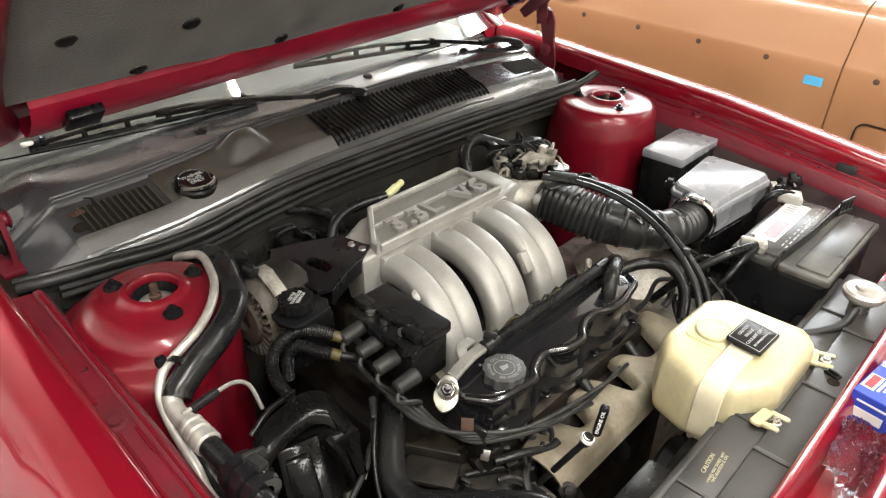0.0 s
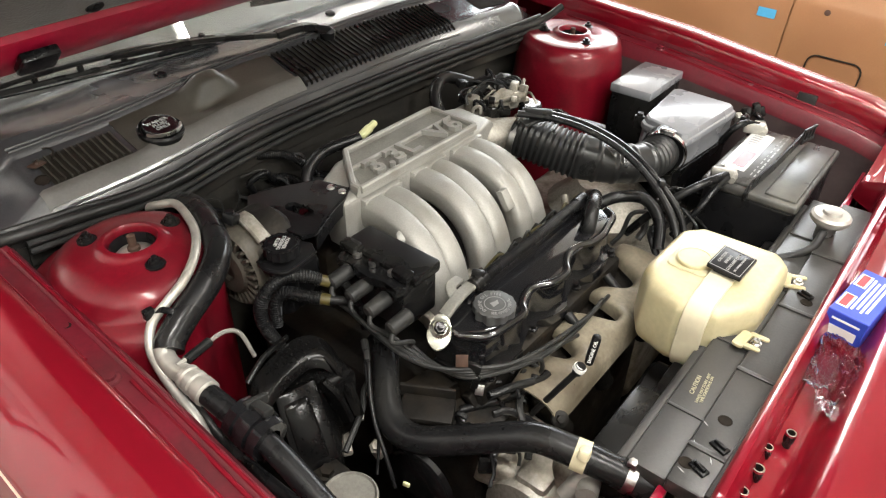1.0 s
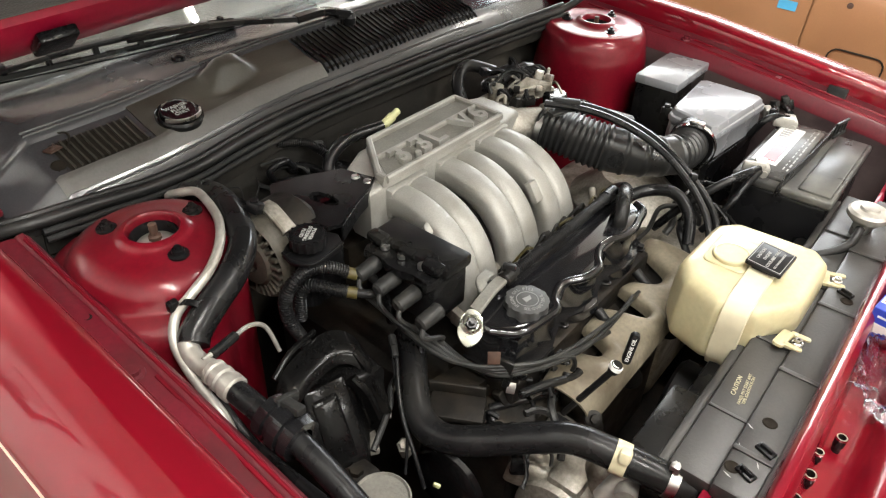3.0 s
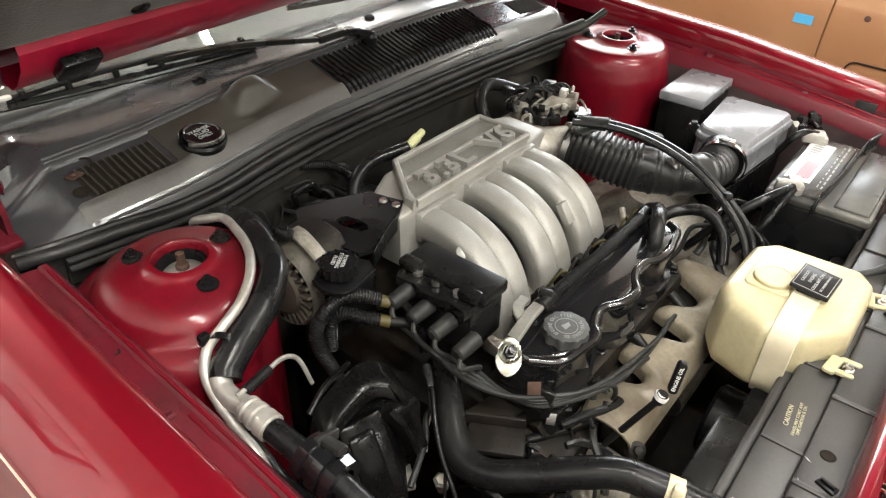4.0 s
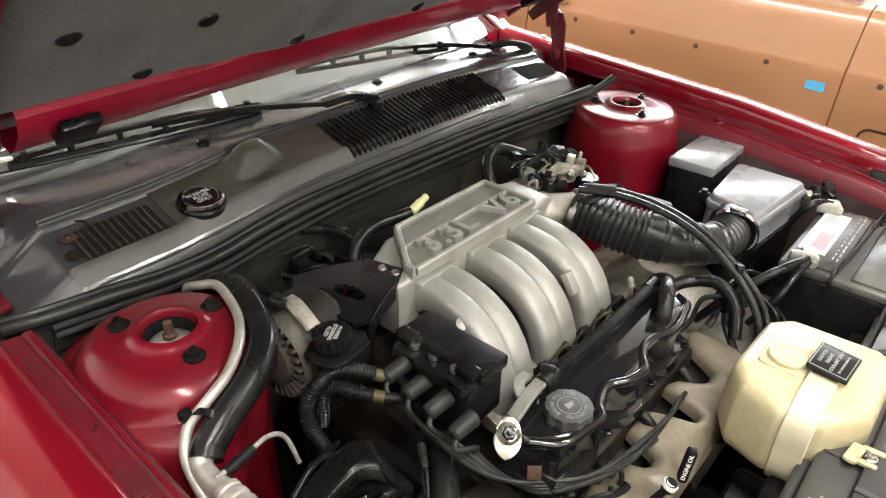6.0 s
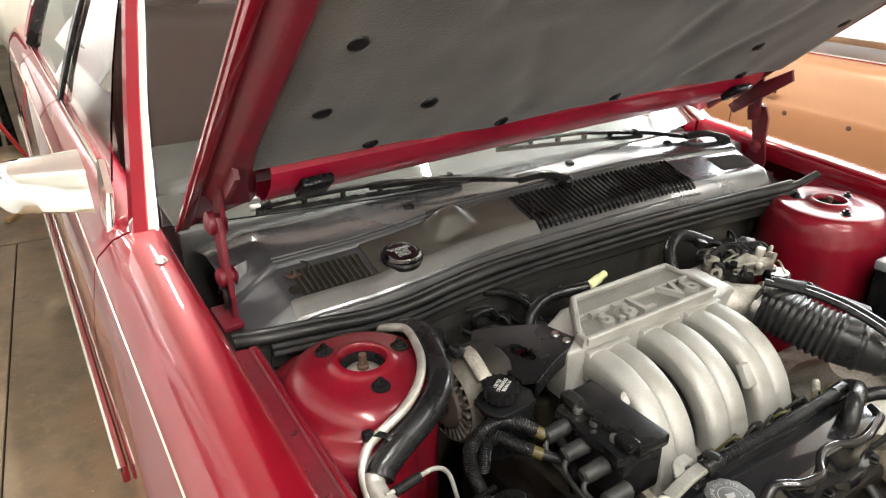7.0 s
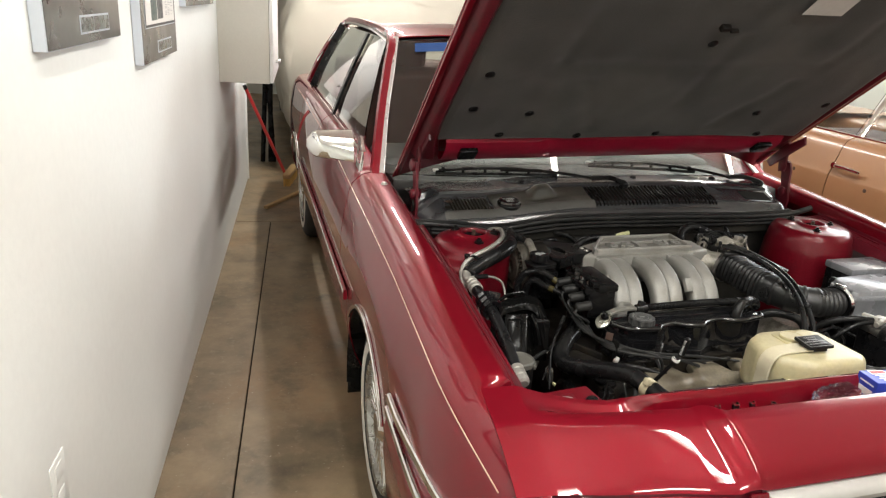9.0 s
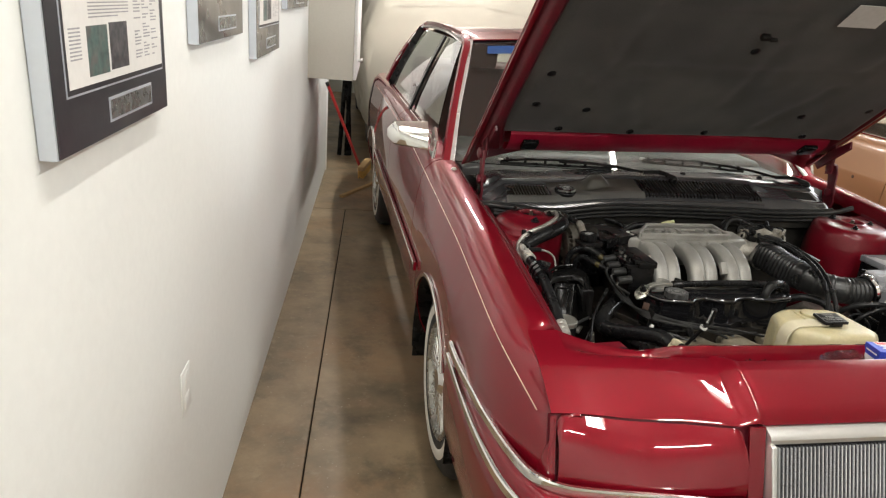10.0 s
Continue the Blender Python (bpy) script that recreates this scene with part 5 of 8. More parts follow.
part("gearbox", merge(box((0.16, -0.46, 0.26), (0.50, -0.05, 0.60), 0.03, 3), lathe([(0.10, 0), (0.12, 0.05), (0.06, 0.10), (0, 0.10)], (0.30, -0.27, 0.60), (0, 0, 1), 20)), ALU_DIRTY, engine, "oily aluminium gearbox")
part("rear_valve_cover", box((-0.28, 0.0, 0.66), (0.10, 0.09, 0.78), 0.02, 3), GLOSS, engine)

# Intake manifold: plenum, lettered lid and three pairs of runners.
plen = [(-0.292, -0.108), (0.052, -0.112), (0.105, -0.106), (0.112, -0.02), (0.055, 0.008), (-0.205, 0.006), (-0.262, -0.022), (-0.292, -0.07)]
manifold = part("intake_manifold", prism(plen, 0.775, 0.860, None, 0.012, 3), ALU, engine, "cast aluminium intake plenum", sharp=0.8)
lid = [(-0.262, -0.107), (-0.250, -0.112), (0.036, -0.112), (0.046, -0.105), (0.046, -0.008), (0.036, 0.002), (-0.178, 0.002), (-0.196, -0.006), (-0.258, -0.088)]
part("manifold_lid", prism(lid, 0.858, 0.868, None, 0.003), ALU, manifold)
rim = [(-0.256, -0.108, 0.870), (0.040, -0.109, 0.870), (0.043, -0.001, 0.870), (-0.184, -0.001, 0.870), (-0.254, -0.090, 0.870), (-0.256, -0.108, 0.870)]
part("lid_rim", merge(*[ribbon([a, Vector(a).lerp(Vector(b), 0.5), b], 0.010, 0.013, 2) for a, b in zip(rim, rim[1:])], ribbon([(-0.226, -0.052, 0.870), (-0.1, -0.052, 0.870), (0.041, -0.052, 0.870)], 0.007, 0.010, 2)), ALU, manifold)
# Darker pocket floors paint shade round the letters along with grime.
part("lid_pocket", prism([(-0.246, -0.102), (0.036, -0.102), (0.036, -0.058), (-0.222, -0.058)], 0.8675, 0.8690), ALU_GRIMY_SHADED, manifold, "recess round the raised characters, dark with grime and painted shade")
part("lid_pocket", prism([(-0.216, -0.047), (0.036, -0.047), (0.036, -0.008), (-0.186, -0.008)], 0.8675, 0.8690), ALU_GRIMY_SHADED, manifold)
part("lid_writing", lettering("3.3L", 0.060, axes_pose((-0.150, -0.0795, 0.8735), (1, 0, 0), (0, 1, 0)), 0.0045, 1.12, 0.0016), ALU, manifold, "raised characters 3.3L")
part("lid_writing", lettering("V6", 0.060, axes_pose((-0.010, -0.0795, 0.8735), (1, 0, 0), (0, 1, 0)), 0.0045, 1.12, 0.0016), ALU, manifold, "raised characters V6")


def runner(x0, x1, w0, w1):
    path = [(-0.085, 0.838), (-0.12, 0.846), (-0.155, 0.848), (-0.19, 0.842), (-0.222, 0.827), (-0.247, 0.803), (-0.263, 0.775), (-0.272, 0.745), (-0.276, 0.705)]
    pts = spline([(x0 + (x1 - x0) * k / 8, y, z - 0.018) for k, (y, z) in enumerate(path)], 4)

    def ring(k, f):
        w, h = (w0 + (w1 - w0) * f) / 2, 0.024 - 0.003 * f
        out = []
        for j in range(20):
            a = 2 * math.pi * j / 20
            e = 0.62 - 0.0 * f
            out.append((w * math.copysign(abs(math.cos(a)) ** e, math.cos(a)), h * math.copysign(abs(math.sin(a)) ** e, math.sin(a))))
        return out

    return sweep(pts, ring)


for c, b in ((-0.233, -0.262), (-0.194, -0.222), (-0.117, -0.145), (-0.076, -0.104), (-0.012, -0.030), (0.030, 0.008)):
    part("intake_runner", runner(c, b, 0.046, 0.043), ALU, manifold, sharp=1.0)
for c, b in ((-0.2135, -0.242), (-0.0965, -0.1245), (0.009, -0.011)):
    part("runner_web", merge(ribbon([(c, -0.085, 0.824), (c - 0.2 * (c - b), -0.155, 0.832), (c - 0.5 * (c - b), -0.20, 0.818), (c - 0.8 * (c - b), -0.245, 0.783), (b, -0.262, 0.743)], 0.03, 0.02), cbox((0.088, 0.024, 0.05), pose(c, -0.108, 0.828), 0.004)), ALU, manifold)
    part("runner_flange", cbox((0.100, 0.05, 0.022), pose(b - 0.002, -0.275, 0.715, 20), 0.004), ALU_DIRTY, manifold)
part("manifold_boss", prism([(-0.010, -0.018), (0.010, -0.018), (0.009, 0.018), (-0.009, 0.018)], 0, 0.012, axes_pose((-0.056, -0.246, 0.812), (1, 0, 0), (0, 0.55, 0.8)), 0.003), ALU, manifold)
part("manifold_boss", lathe([(0.010, 0), (0.010, 0.016), (0.006, 0.018), (0, 0.018)], (-0.262, -0.196, 0.818), (-0.2, -0.5, 0.8), 14), ALU, manifold)
injectors = []
for k in range(6):
    x = -0.24 + 0.055 * k
    injectors += [cyl((x, -0.298, 0.70), (x - 0.004, -0.288, 0.748), 0.008, segs=10), cbox((0.018, 0.014, 0.02), pose(x - 0.004, -0.296, 0.756, 20, 0, 15 * (-1) ** k), 0.003)]
for b in injectors:
    part("injector", b, GREASE, engine)
part("fuel_rail", tube([(-0.27, -0.305, 0.735), (-0.1, -0.308, 0.738), (0.05, -0.308, 0.742), (0.10, -0.28, 0.76)], 0.007), ALU_DIRTY, engine)
random.seed(4)
for k in range(9):
    x = -0.25 + 0.04 * k
    part("harness_wire", tube([(x, -0.30 + random.uniform(-0.01, 0.01), 0.755), (x + 0.015, -0.31, 0.775 + random.uniform(0, 0.012)), (x + 0.04, -0.31 + random.uniform(-0.012, 0.012), 0.76)], 0.0022, 6, 5), random.choice((RUBBER, BOOT, TAPE)), engine)

# Throttle body and its clutter behind the right end of the plenum.
part("throttle_body", merge(lathe([(0.036, 0), (0.038, 0.02), (0.034, 0.03), (0.034, 0.075), (0.040, 0.08), (0.040, 0.09)], (0.10, -0.075, 0.815), (0.75, -0.65, 0.0), 28), box((0.10, -0.06, 0.78), (0.20, 0.01, 0.842), 0.010), cyl((0.15, -0.02, 0.84), (0.15, -0.02, 0.866), 0.016), cyl((0.185, -0.045, 0.835), (0.185, -0.045, 0.86), 0.012)), ALU_DIRTY, engine, "dirty aluminium throttle body")
part("throttle_lever", merge(prism([(-0.03, -0.01), (0.03, -0.02), (0.035, 0.012), (0.0, 0.03), (-0.03, 0.02)], -0.002, 0.002, axes_pose((0.19, -0.07, 0.855), (1, -0.3, 0.1), (0, 0.2, 1))), cyl((0.17, -0.06, 0.86), (0.21, -0.075, 0.86), 0.006), cbox((0.03, 0.012, 0.012), pose(0.205, -0.085, 0.862, 0, 20, 30), 0.003)), ALU_DIRTY, engine)
for k in range(6):
    x = 0.19 + 0.012 * k
    part("vacuum_line", tube([(x - 0.04, 0.0, 0.85), (x, -0.02, 0.885 - 0.003 * k), (x + 0.02, -0.05, 0.875), (x + 0.022, -0.075, 0.83)], 0.0032, 8), RUBBER, engine)
part("solenoid", merge(cyl((0.23, 0.03, 0.845), (0.275, 0.015, 0.852), 0.018, segs=14, bevel=0.002), cyl((0.275, 0.015, 0.852), (0.295, 0.008, 0.855), 0.009), cbox((0.03, 0.03, 0.035), pose(0.305, 0.01, 0.84, 0, 0, 20), 0.005)), BLACK, engine, "black vacuum solenoid")
part("vacuum_hose", tube([(0.11, 0.02, 0.81), (0.13, 0.06, 0.855), (0.18, 0.075, 0.872), (0.235, 0.045, 0.852)], 0.0125, 12), RUBBER, engine, "black vacuum hose")
part("idle_motor", merge(cyl((0.245, -0.10, 0.80), (0.245, -0.10, 0.845), 0.024, bevel=0.003), lathe([(0.026, 0), (0.026, 0.012), (0.020, 0.016), (0.012, 0.016), (0.011, 0.012), (0, 0.012)], (0.316, -0.125, 0.790), (0, 0, 1), 24)), BLACK, engine, "round black cap")
part("gold_linkage", merge(tube([(0.22, -0.05, 0.845), (0.25, -0.06, 0.868), (0.235, -0.09, 0.85)], 0.004), cbox((0.02, 0.035, 0.02), pose(0.225, -0.08, 0.86, 0, 10, 40), 0.004)), ALU_DIRTY, engine)
part("pale_connector", merge(cyl((-0.118, 0.030, 0.862), (-0.086, 0.036, 0.868), 0.0085, segs=12, bevel=0.002), cyl((-0.086, 0.036, 0.868), (-0.070, 0.039, 0.871), 0.0065, segs=10)), YELLOW, engine, "pale yellow connector")
part("vacuum_hose", tube([(-0.245, 0.02, 0.79), (-0.235, 0.045, 0.83), (-0.19, 0.05, 0.855), (-0.118, 0.031, 0.862)], 0.0105, 12), RUBBER, engine, "black vacuum hose")

random.seed(21)
for k in range(16):
    x, y = random.uniform(0.115, 0.275), random.uniform(-0.085, 0.03)
    z = 0.842 + random.uniform(0, 0.03)
    size = (random.uniform(0.010, 0.028), random.uniform(0.008, 0.018), random.uniform(0.008, 0.022))
    part("throttle_fitting", cbox(size, pose(x, y, z, random.uniform(-25, 25), random.uniform(-25, 25), random.uniform(0, 180)), 0.002), random.choice((ALU_DIRTY, BLACK, GREASE, ALU_DIRTY, BLACK)), engine)
for k in range(14):
    p = Vector((random.uniform(0.12, 0.26), random.uniform(-0.08, 0.03), 0.85))
    q = p + Vector((random.uniform(-0.05, 0.06), random.uniform(-0.05, 0.05), random.uniform(-0.02, 0.01)))
    part("thin_wire", tube([p, p.lerp(q, 0.35) + Vector((0.004, 0, random.uniform(0.01, 0.03))), p.lerp(q, 0.75) + Vector((0, 0.006, random.uniform(0.005, 0.025))), q], random.choice((0.0016, 0.0024, 0.0034)), 6, 6), random.choice((RUBBER, RUBBER, BOOT, RUBBER, ALU_DIRTY)), engine)
for k in range(12):
    x = random.uniform(-0.42, -0.24)
    y = random.uniform(-0.47, -0.40)
    p = Vector((x, y, random.uniform(0.67, 0.70)))
    q = p + Vector((random.uniform(-0.07, 0.07), random.uniform(-0.06, 0.03), random.uniform(-0.05, -0.01)))
    part("lower_wire", tube([p, p.lerp(q, 0.4) + Vector((0, 0.008, 0.016)), p.lerp(q, 0.8) + Vector((0.006, 0, 0.004)), q], random.choice((0.0028, 0.004, 0.0055)), 7, 6), random.choice((RUBBER, RUBBER, BOOT)), engine)
for k in range(10):
    part("lower_fitting", cbox((random.uniform(0.012, 0.03), random.uniform(0.010, 0.02), random.uniform(0.012, 0.026)), pose(random.uniform(-0.43, -0.27), random.uniform(-0.52, -0.40), random.uniform(0.645, 0.675), random.uniform(-30, 30), random.uniform(-30, 30), random.uniform(0, 180)), 0.003), random.choice((BLACK, GREASE, ALU_DIRTY, OXIDE)), engine)
part("lower_bar", tube([(-0.345, -0.432, 0.704), (-0.30, -0.450, 0.700), (-0.262, -0.466, 0.692), (-0.245, -0.468, 0.694)], 0.0065, 10), BLACK, engine)
for k in range(10):
    p = Vector((random.uniform(0.12, 0.30), random.uniform(-0.46, -0.36), random.uniform(0.70, 0.75)))
    q = p + Vector((random.uniform(-0.08, 0.10), random.uniform(-0.08, 0.04), random.uniform(-0.06, 0.0)))
    part("side_wire", tube([p, p.lerp(q, 0.4) + Vector((0, 0.01, 0.02)), p.lerp(q, 0.8) + Vector((0.008, 0, 0.006)), q], random.choice((0.003, 0.0045, 0.007)), 8, 6), random.choice((RUBBER, BOOT, RUBBER)), engine)
for k in range(10):
    p = Vector((random.uniform(-0.40, -0.20), 0.125, random.uniform(0.78, 0.845)))
    q = p + Vector((random.uniform(-0.06, 0.06), random.uniform(-0.05, -0.01), random.uniform(-0.06, 0.0)))
    part("firewall_wire", tube([p, p.lerp(q, 0.5) + Vector((0.005, -0.01, 0.015)), q], random.choice((0.0014, 0.0022, 0.004)), 6, 6), random.choice((RUBBER, BOOT, RUBBER)), engine)

# Coil pack with its leads.
coil = part("coil_pack", box((-0.372, -0.300, 0.765), (-0.300, -0.172, 0.836), 0.005), BLACK, engine, "black ignition coil pack")
part("coil_cap", box((-0.352, -0.305, 0.832), (-0.296, -0.165, 0.852), 0.005), BLACK, coil)
part("coil_flange", prism([(-0.382, -0.296), (-0.366, -0.300), (-0.352, -0.296), (-0.352, -0.176), (-0.366, -0.172), (-0.380, -0.180), (-0.374, -0.206), (-0.382, -0.222), (-0.382, -0.250), (-0.374, -0.268)], 0.830, 0.842, None, 0.002), BLACK, coil, "scalloped coil flange")
for y in (-0.192, -0.236, -0.280):
    part("coil_latch", merge(cbox((0.012, 0.024, 0.010), pose(-0.351, y, 0.851, 0, -20, 0), 0.002), cbox((0.006, 0.014, 0.016), pose(-0.357, y, 0.845), 0.0015)), BLACK, coil)
part("coil_lug", cbox((0.02, 0.03, 0.014), pose(-0.355, -0.185, 0.853), 0.004), BLACK, coil)
part("coil_lug", cbox((0.02, 0.03, 0.014), pose(-0.355, -0.285, 0.850), 0.004), BLACK, coil)
for y in (-0.20, -0.232, -0.268):
    part("coil_bolt", lathe([(0.007, 0), (0.007, 0.006), (0, 0.007)], (-0.358, y, 0.843), (0, 0, 1), 10), STEEL, coil)
LEADS = []
for k, (y, z) in enumerate(((-0.200, 0.828), (-0.236, 0.822), (-0.272, 0.815), (-0.312, 0.806))):
    p, q = Vector((-0.372, y, z)), Vector((-0.411, y + 0.004, z - 0.006))
    part("coil_boot", cyl(p, q, 0.0118, 0.0108, 16, 0.003), BOOT, engine, "dusty grey lead boot")
    LEADS.append(q)
ends = [(-0.03, -0.452, 0.695), (-0.15, -0.462, 0.698), (-0.25, -0.458, 0.685), (-0.06, -0.455, 0.708)]
mids = [(-0.399, -0.243, 0.775), (-0.405, -0.270, 0.772), (-0.398, -0.305, 0.768), (-0.392, -0.335, 0.770)]
for k, (q, e, w) in enumerate(zip(LEADS, ends, mids)):
    d = 0.007 * k
    part("ignition_lead", tube([q + Vector((0.012, 0, 0)), q + Vector((-0.006, -0.012, -0.010)), Vector(w) + Vector((0.003 * k, 0.01, 0)), (-0.400 + d, -0.315 - 0.4 * d, 0.756), (-0.386 + 0.6 * d, -0.368, 0.750 - 0.5 * d), (-0.352, -0.408 - 0.3 * d, 0.747 - 0.004 * k), (-0.285 + d, -0.446 - 0.5 * d, 0.738 - 0.003 * k), (0.5 * (e[0] - 0.26), -0.462, 0.722 - 0.003 * k), e], 0.0036, 8), BOOT, engine, "grey ignition lead")
part("lead_clip", merge(cbox((0.007, 0.022, 0.026), pose(-0.352, -0.408, 0.745, 10, 0, 20), 0.002), cbox((0.004, 0.010, 0.030), pose(-0.352, -0.414, 0.725, 10, 0, 20), 0.001)), BLACK, engine)
part("clip_foil", cbox((0.003, 0.012, 0.016), pose(-0.350, -0.420, 0.712, 10, 25, 40), 0.001), STEEL, engine, "bright metal tab")
part("lead_tag", cbox((0.003, 0.017, 0.018), pose(-0.362, -0.396, 0.762, 0, 20, 40), 0.0008), RUST, engine, "rusty tag on the leads")

# Front valve cover with its scalloped edge.
edge = [(-0.345, -0.335), (-0.342, -0.372), (-0.318, -0.404), (-0.275, -0.414), (-0.246, -0.416), (-0.232, -0.404), (-0.205, -0.394), (-0.186, -0.395), (-0.160, -0.410), (-0.126, -0.415), (-0.105, -0.402), (-0.080, -0.392), (-0.052, -0.393), (-0.025, -0.405), (0.004, -0.407), (0.03, -0.402), (0.062, -0.394), (0.075, -0.375), (0.078, -0.326), (-0.30, -0.322)]
cover = part("front_valve_cover", merge(prism(edge, 0.715, 0.784, None, 0.010, 4), prism([(x * 1.0 - 0.004 * (1 if x < -0.2 else -1), y - 0.010 if y < -0.35 else y) for x, y in edge], 0.700, 0.718, None, 0.003), cbox((0.34, 0.016, 0.012), pose(-0.11, -0.335, 0.786), 0.004)), GLOSS, engine, "gloss black valve cover with a scalloped edge")
part("cover_lip", tube([(x, y - 0.001, 0.7815) for x, y in edge[1:18]], 0.0068, 12), GLOSS, cover, "rounded gloss lip of the cover")
for x, y in ((-0.325, -0.42), (-0.20, -0.41), (-0.07, -0.41), (0.05, -0.41)):
    part("cover_bolt", lathe([(0.008, 0), (0.008, 0.003), (0.0055, 0.004), (0.0055, 0.010), (0, 0.010)], (x, y, 0.715), (0, 0, 1), 10), OXIDE, cover)
oc = Vector((-0.274, -0.385, 0.782))
pts = [((0.0295 + 0.0020 * math.cos(9 * a)) * math.cos(a), (0.0295 + 0.0020 * math.cos(9 * a)) * math.sin(a)) for a in (2 * math.pi * k / 72 for k in range(72))]
oil = part("oil_cap", merge(prism(pts, 0, 0.018, Matrix.Translation(oc), 0.003), cyl(oc - Vector((0, 0, 0.01)), oc, 0.028)), surface("dusty_cap_plastic", (0.050, 0.050, 0.049), 0.5, var=0.25, coarse=30, bump=0.1, spec=0.3), engine, "dusty black oil filler cap")
for text, rr, a0, sp in (("ENGINE OIL FILL", 0.0212, 175, -11.5), ("SEE OWNERS MANUAL", 0.0212, 205, 8.0)):
    for k, ch in enumerate(text):
        a = radians(a0 + sp * k)
        if ch == " ":
            continue
        out = Vector((math.cos(a), math.sin(a), 0))
        part("cap_letter", lettering(ch, 0.0075, axes_pose(oc + out * rr + Vector((0, 0, 0.0183)), Vector((out.y, -out.x, 0)) * (1 if sp < 0 else -1), out * (1 if sp < 0 else -1)), 0.0003), INK_CAP, oil)
part("oil_mark", merge(prism([(-0.007, -0.003), (0.004, -0.004), (0.009, 0.002), (0.003, 0.003), (-0.004, 0.006)], 0.018, 0.0188, Matrix.Translation(oc)), lathe([(0.0145, 0.018), (0.0145, 0.0186), (0.0155, 0.0186), (0.0155, 0.018)], oc, (0, 0, 1), 30, caps=False)), INK_CAP, oil)
part("harness_conduit", conduit([(-0.236, -0.338, 0.801), (-0.17, -0.341, 0.804), (-0.10, -0.344, 0.806), (-0.03, -0.343, 0.805), (0.035, -0.340, 0.801)], 0.0092), RUBBER, engine, "corrugated wiring conduit")
part("conduit_tape", merge(cyl((-0.262, -0.336, 0.797), (-0.232, -0.338, 0.801), 0.0125, segs=14, bevel=0.002), cbox((0.010, 0.020, 0.022), pose(-0.246, -0.334, 0.806, 0, 12, 20), 0.003)), BLACK, engine, "black conduit clamp")
part("conduit_tape", cyl((0.024, -0.3405, 0.801), (0.062, -0.337, 0.797), 0.0115, segs=14, bevel=0.002), BLACK, engine)
part("rail_pipe", tube([(-0.262, -0.336, 0.790), (-0.12, -0.334, 0.794), (0.03, -0.332, 0.792), (0.085, -0.328, 0.786)], 0.0055, 10), ALU_DIRTY, engine, "dull metal rail under the conduit")
ZINC = surface("zinc_plate", (0.44, 0.44, 0.385), 0.32, 0.95, var=0.45, coarse=50, bump=0.35, stain=(0.16, 0.145, 0.09), stain_scale=45, stain_amount=0.65)
eye_n, eye_c = Vector((-0.42, -0.42, 0.80)).normalized(), Vector((-0.352, -0.349, 0.786))
eye_out = [(0.021 * math.cos(a) + (0.010 if math.cos(a) < 0 else 0.0) * math.cos(a), (0.0165 + 0.002 * math.cos(3 * a)) * math.sin(a)) for a in (2 * math.pi * k / 28 for k in range(28))]
eye = part("lifting_eye", prism(eye_out, -0.003, 0.003, axes_pose(eye_c, (0.55, 0.30, 0.45), (-0.5, 0.8, 0.1)), 0.0015), ZINC, engine, "bright zinc lifting bracket")
part("eye_collar", lathe([(0.0145, 0.002), (0.014, 0.006), (0.0112, 0.008), (0.0105, 0.011), (0.0105, 0.003)], eye_c, eye_n, 28, caps=False), ZINC, eye)
part("eye_nut", lathe([(0.0090, 0.002), (0.0090, 0.010), (0.0075, 0.012), (0.0045, 0.012), (0.0045, 0.026), (0, 0.0265)], eye_c, eye_n, 6), OXIDE, eye, "steel nut")
part("eye_arm", ribbon([eye_c + Vector((0.016, 0.006, 0.010)), (-0.318, -0.342, 0.802), (-0.292, -0.338, 0.803), (-0.262, -0.334, 0.800)], 0.018, 0.008, 8), ALU_GRIMY_SHADED, eye, "dull bracket arm")
part("eye_arm", ribbon([(-0.300, -0.332, 0.800), (-0.290, -0.318, 0.806), (-0.262, -0.312, 0.800)], 0.016, 0.006, 6), ALU_GRIMY_SHADED, eye)
part("eye_hole", lathe([(0.0, 0.0036), (0.0035, 0.0036), (0.005, 0.0032)], eye_c + Vector((-0.012, -0.010, -0.013)), eye_n, 12, caps=False), RUST, eye)
part("breather_hose", tube([(-0.005, -0.385, 0.775), (-0.005, -0.385, 0.795), (0.012, -0.378, 0.812), (0.045, -0.365, 0.812), (0.075, -0.35, 0.80), (0.10, -0.33, 0.78)], 0.0125, 14), RUBBER, engine, "black breather hose")
for x in (-0.24, -0.12, 0.01):
    part("plug_boot", cyl((x, -0.425, 0.70), (x - 0.004, -0.458, 0.682), 0.009, 0.007, 12), RUBBER, engine)

# Tan shield over the front exhaust, notched over the plugs.
rows = []
for k in range(91):
    x = -0.295 + 0.432 * k / 90
    notch = max(0.9 * math.exp(-(((x + 0.185) / 0.026) ** 4)), 1.15 * math.exp(-(((x + 0.066) / 0.024) ** 4)), 0.75 * math.exp(-(((x - 0.036) / 0.036) ** 4)))
    lobe = lerp_table([(0.075, 0.0), (0.095, 0.8), (0.125, 1.0), (0.137, 0.5)], x)
    y0 = -0.416 - 0.062 * notch - 0.016 * max(0, -0.2 - x) / 0.1 + 0.028 * lobe
    dent = 0.004 * noise.noise(Vector((x * 16, 2, 0)))
    tip = -0.010 * max(0, (x - 0.120) / 0.017) ** 2
    row = []
    for f, dz in ((0, -0.020), (0.03, -0.010), (0.10, -0.002), (0.25, 0.002), (0.45, 0.003), (0.65, 0.001), (0.82, -0.004), (0.93, -0.011), (1.0, -0.022)):
        row.append((x, y0 + (-0.515 - y0) * f, 0.692 + dz + dent + tip + 0.007 * lobe * (1 - f)))
    rows.append(row + [(x, -0.519, 0.655)])
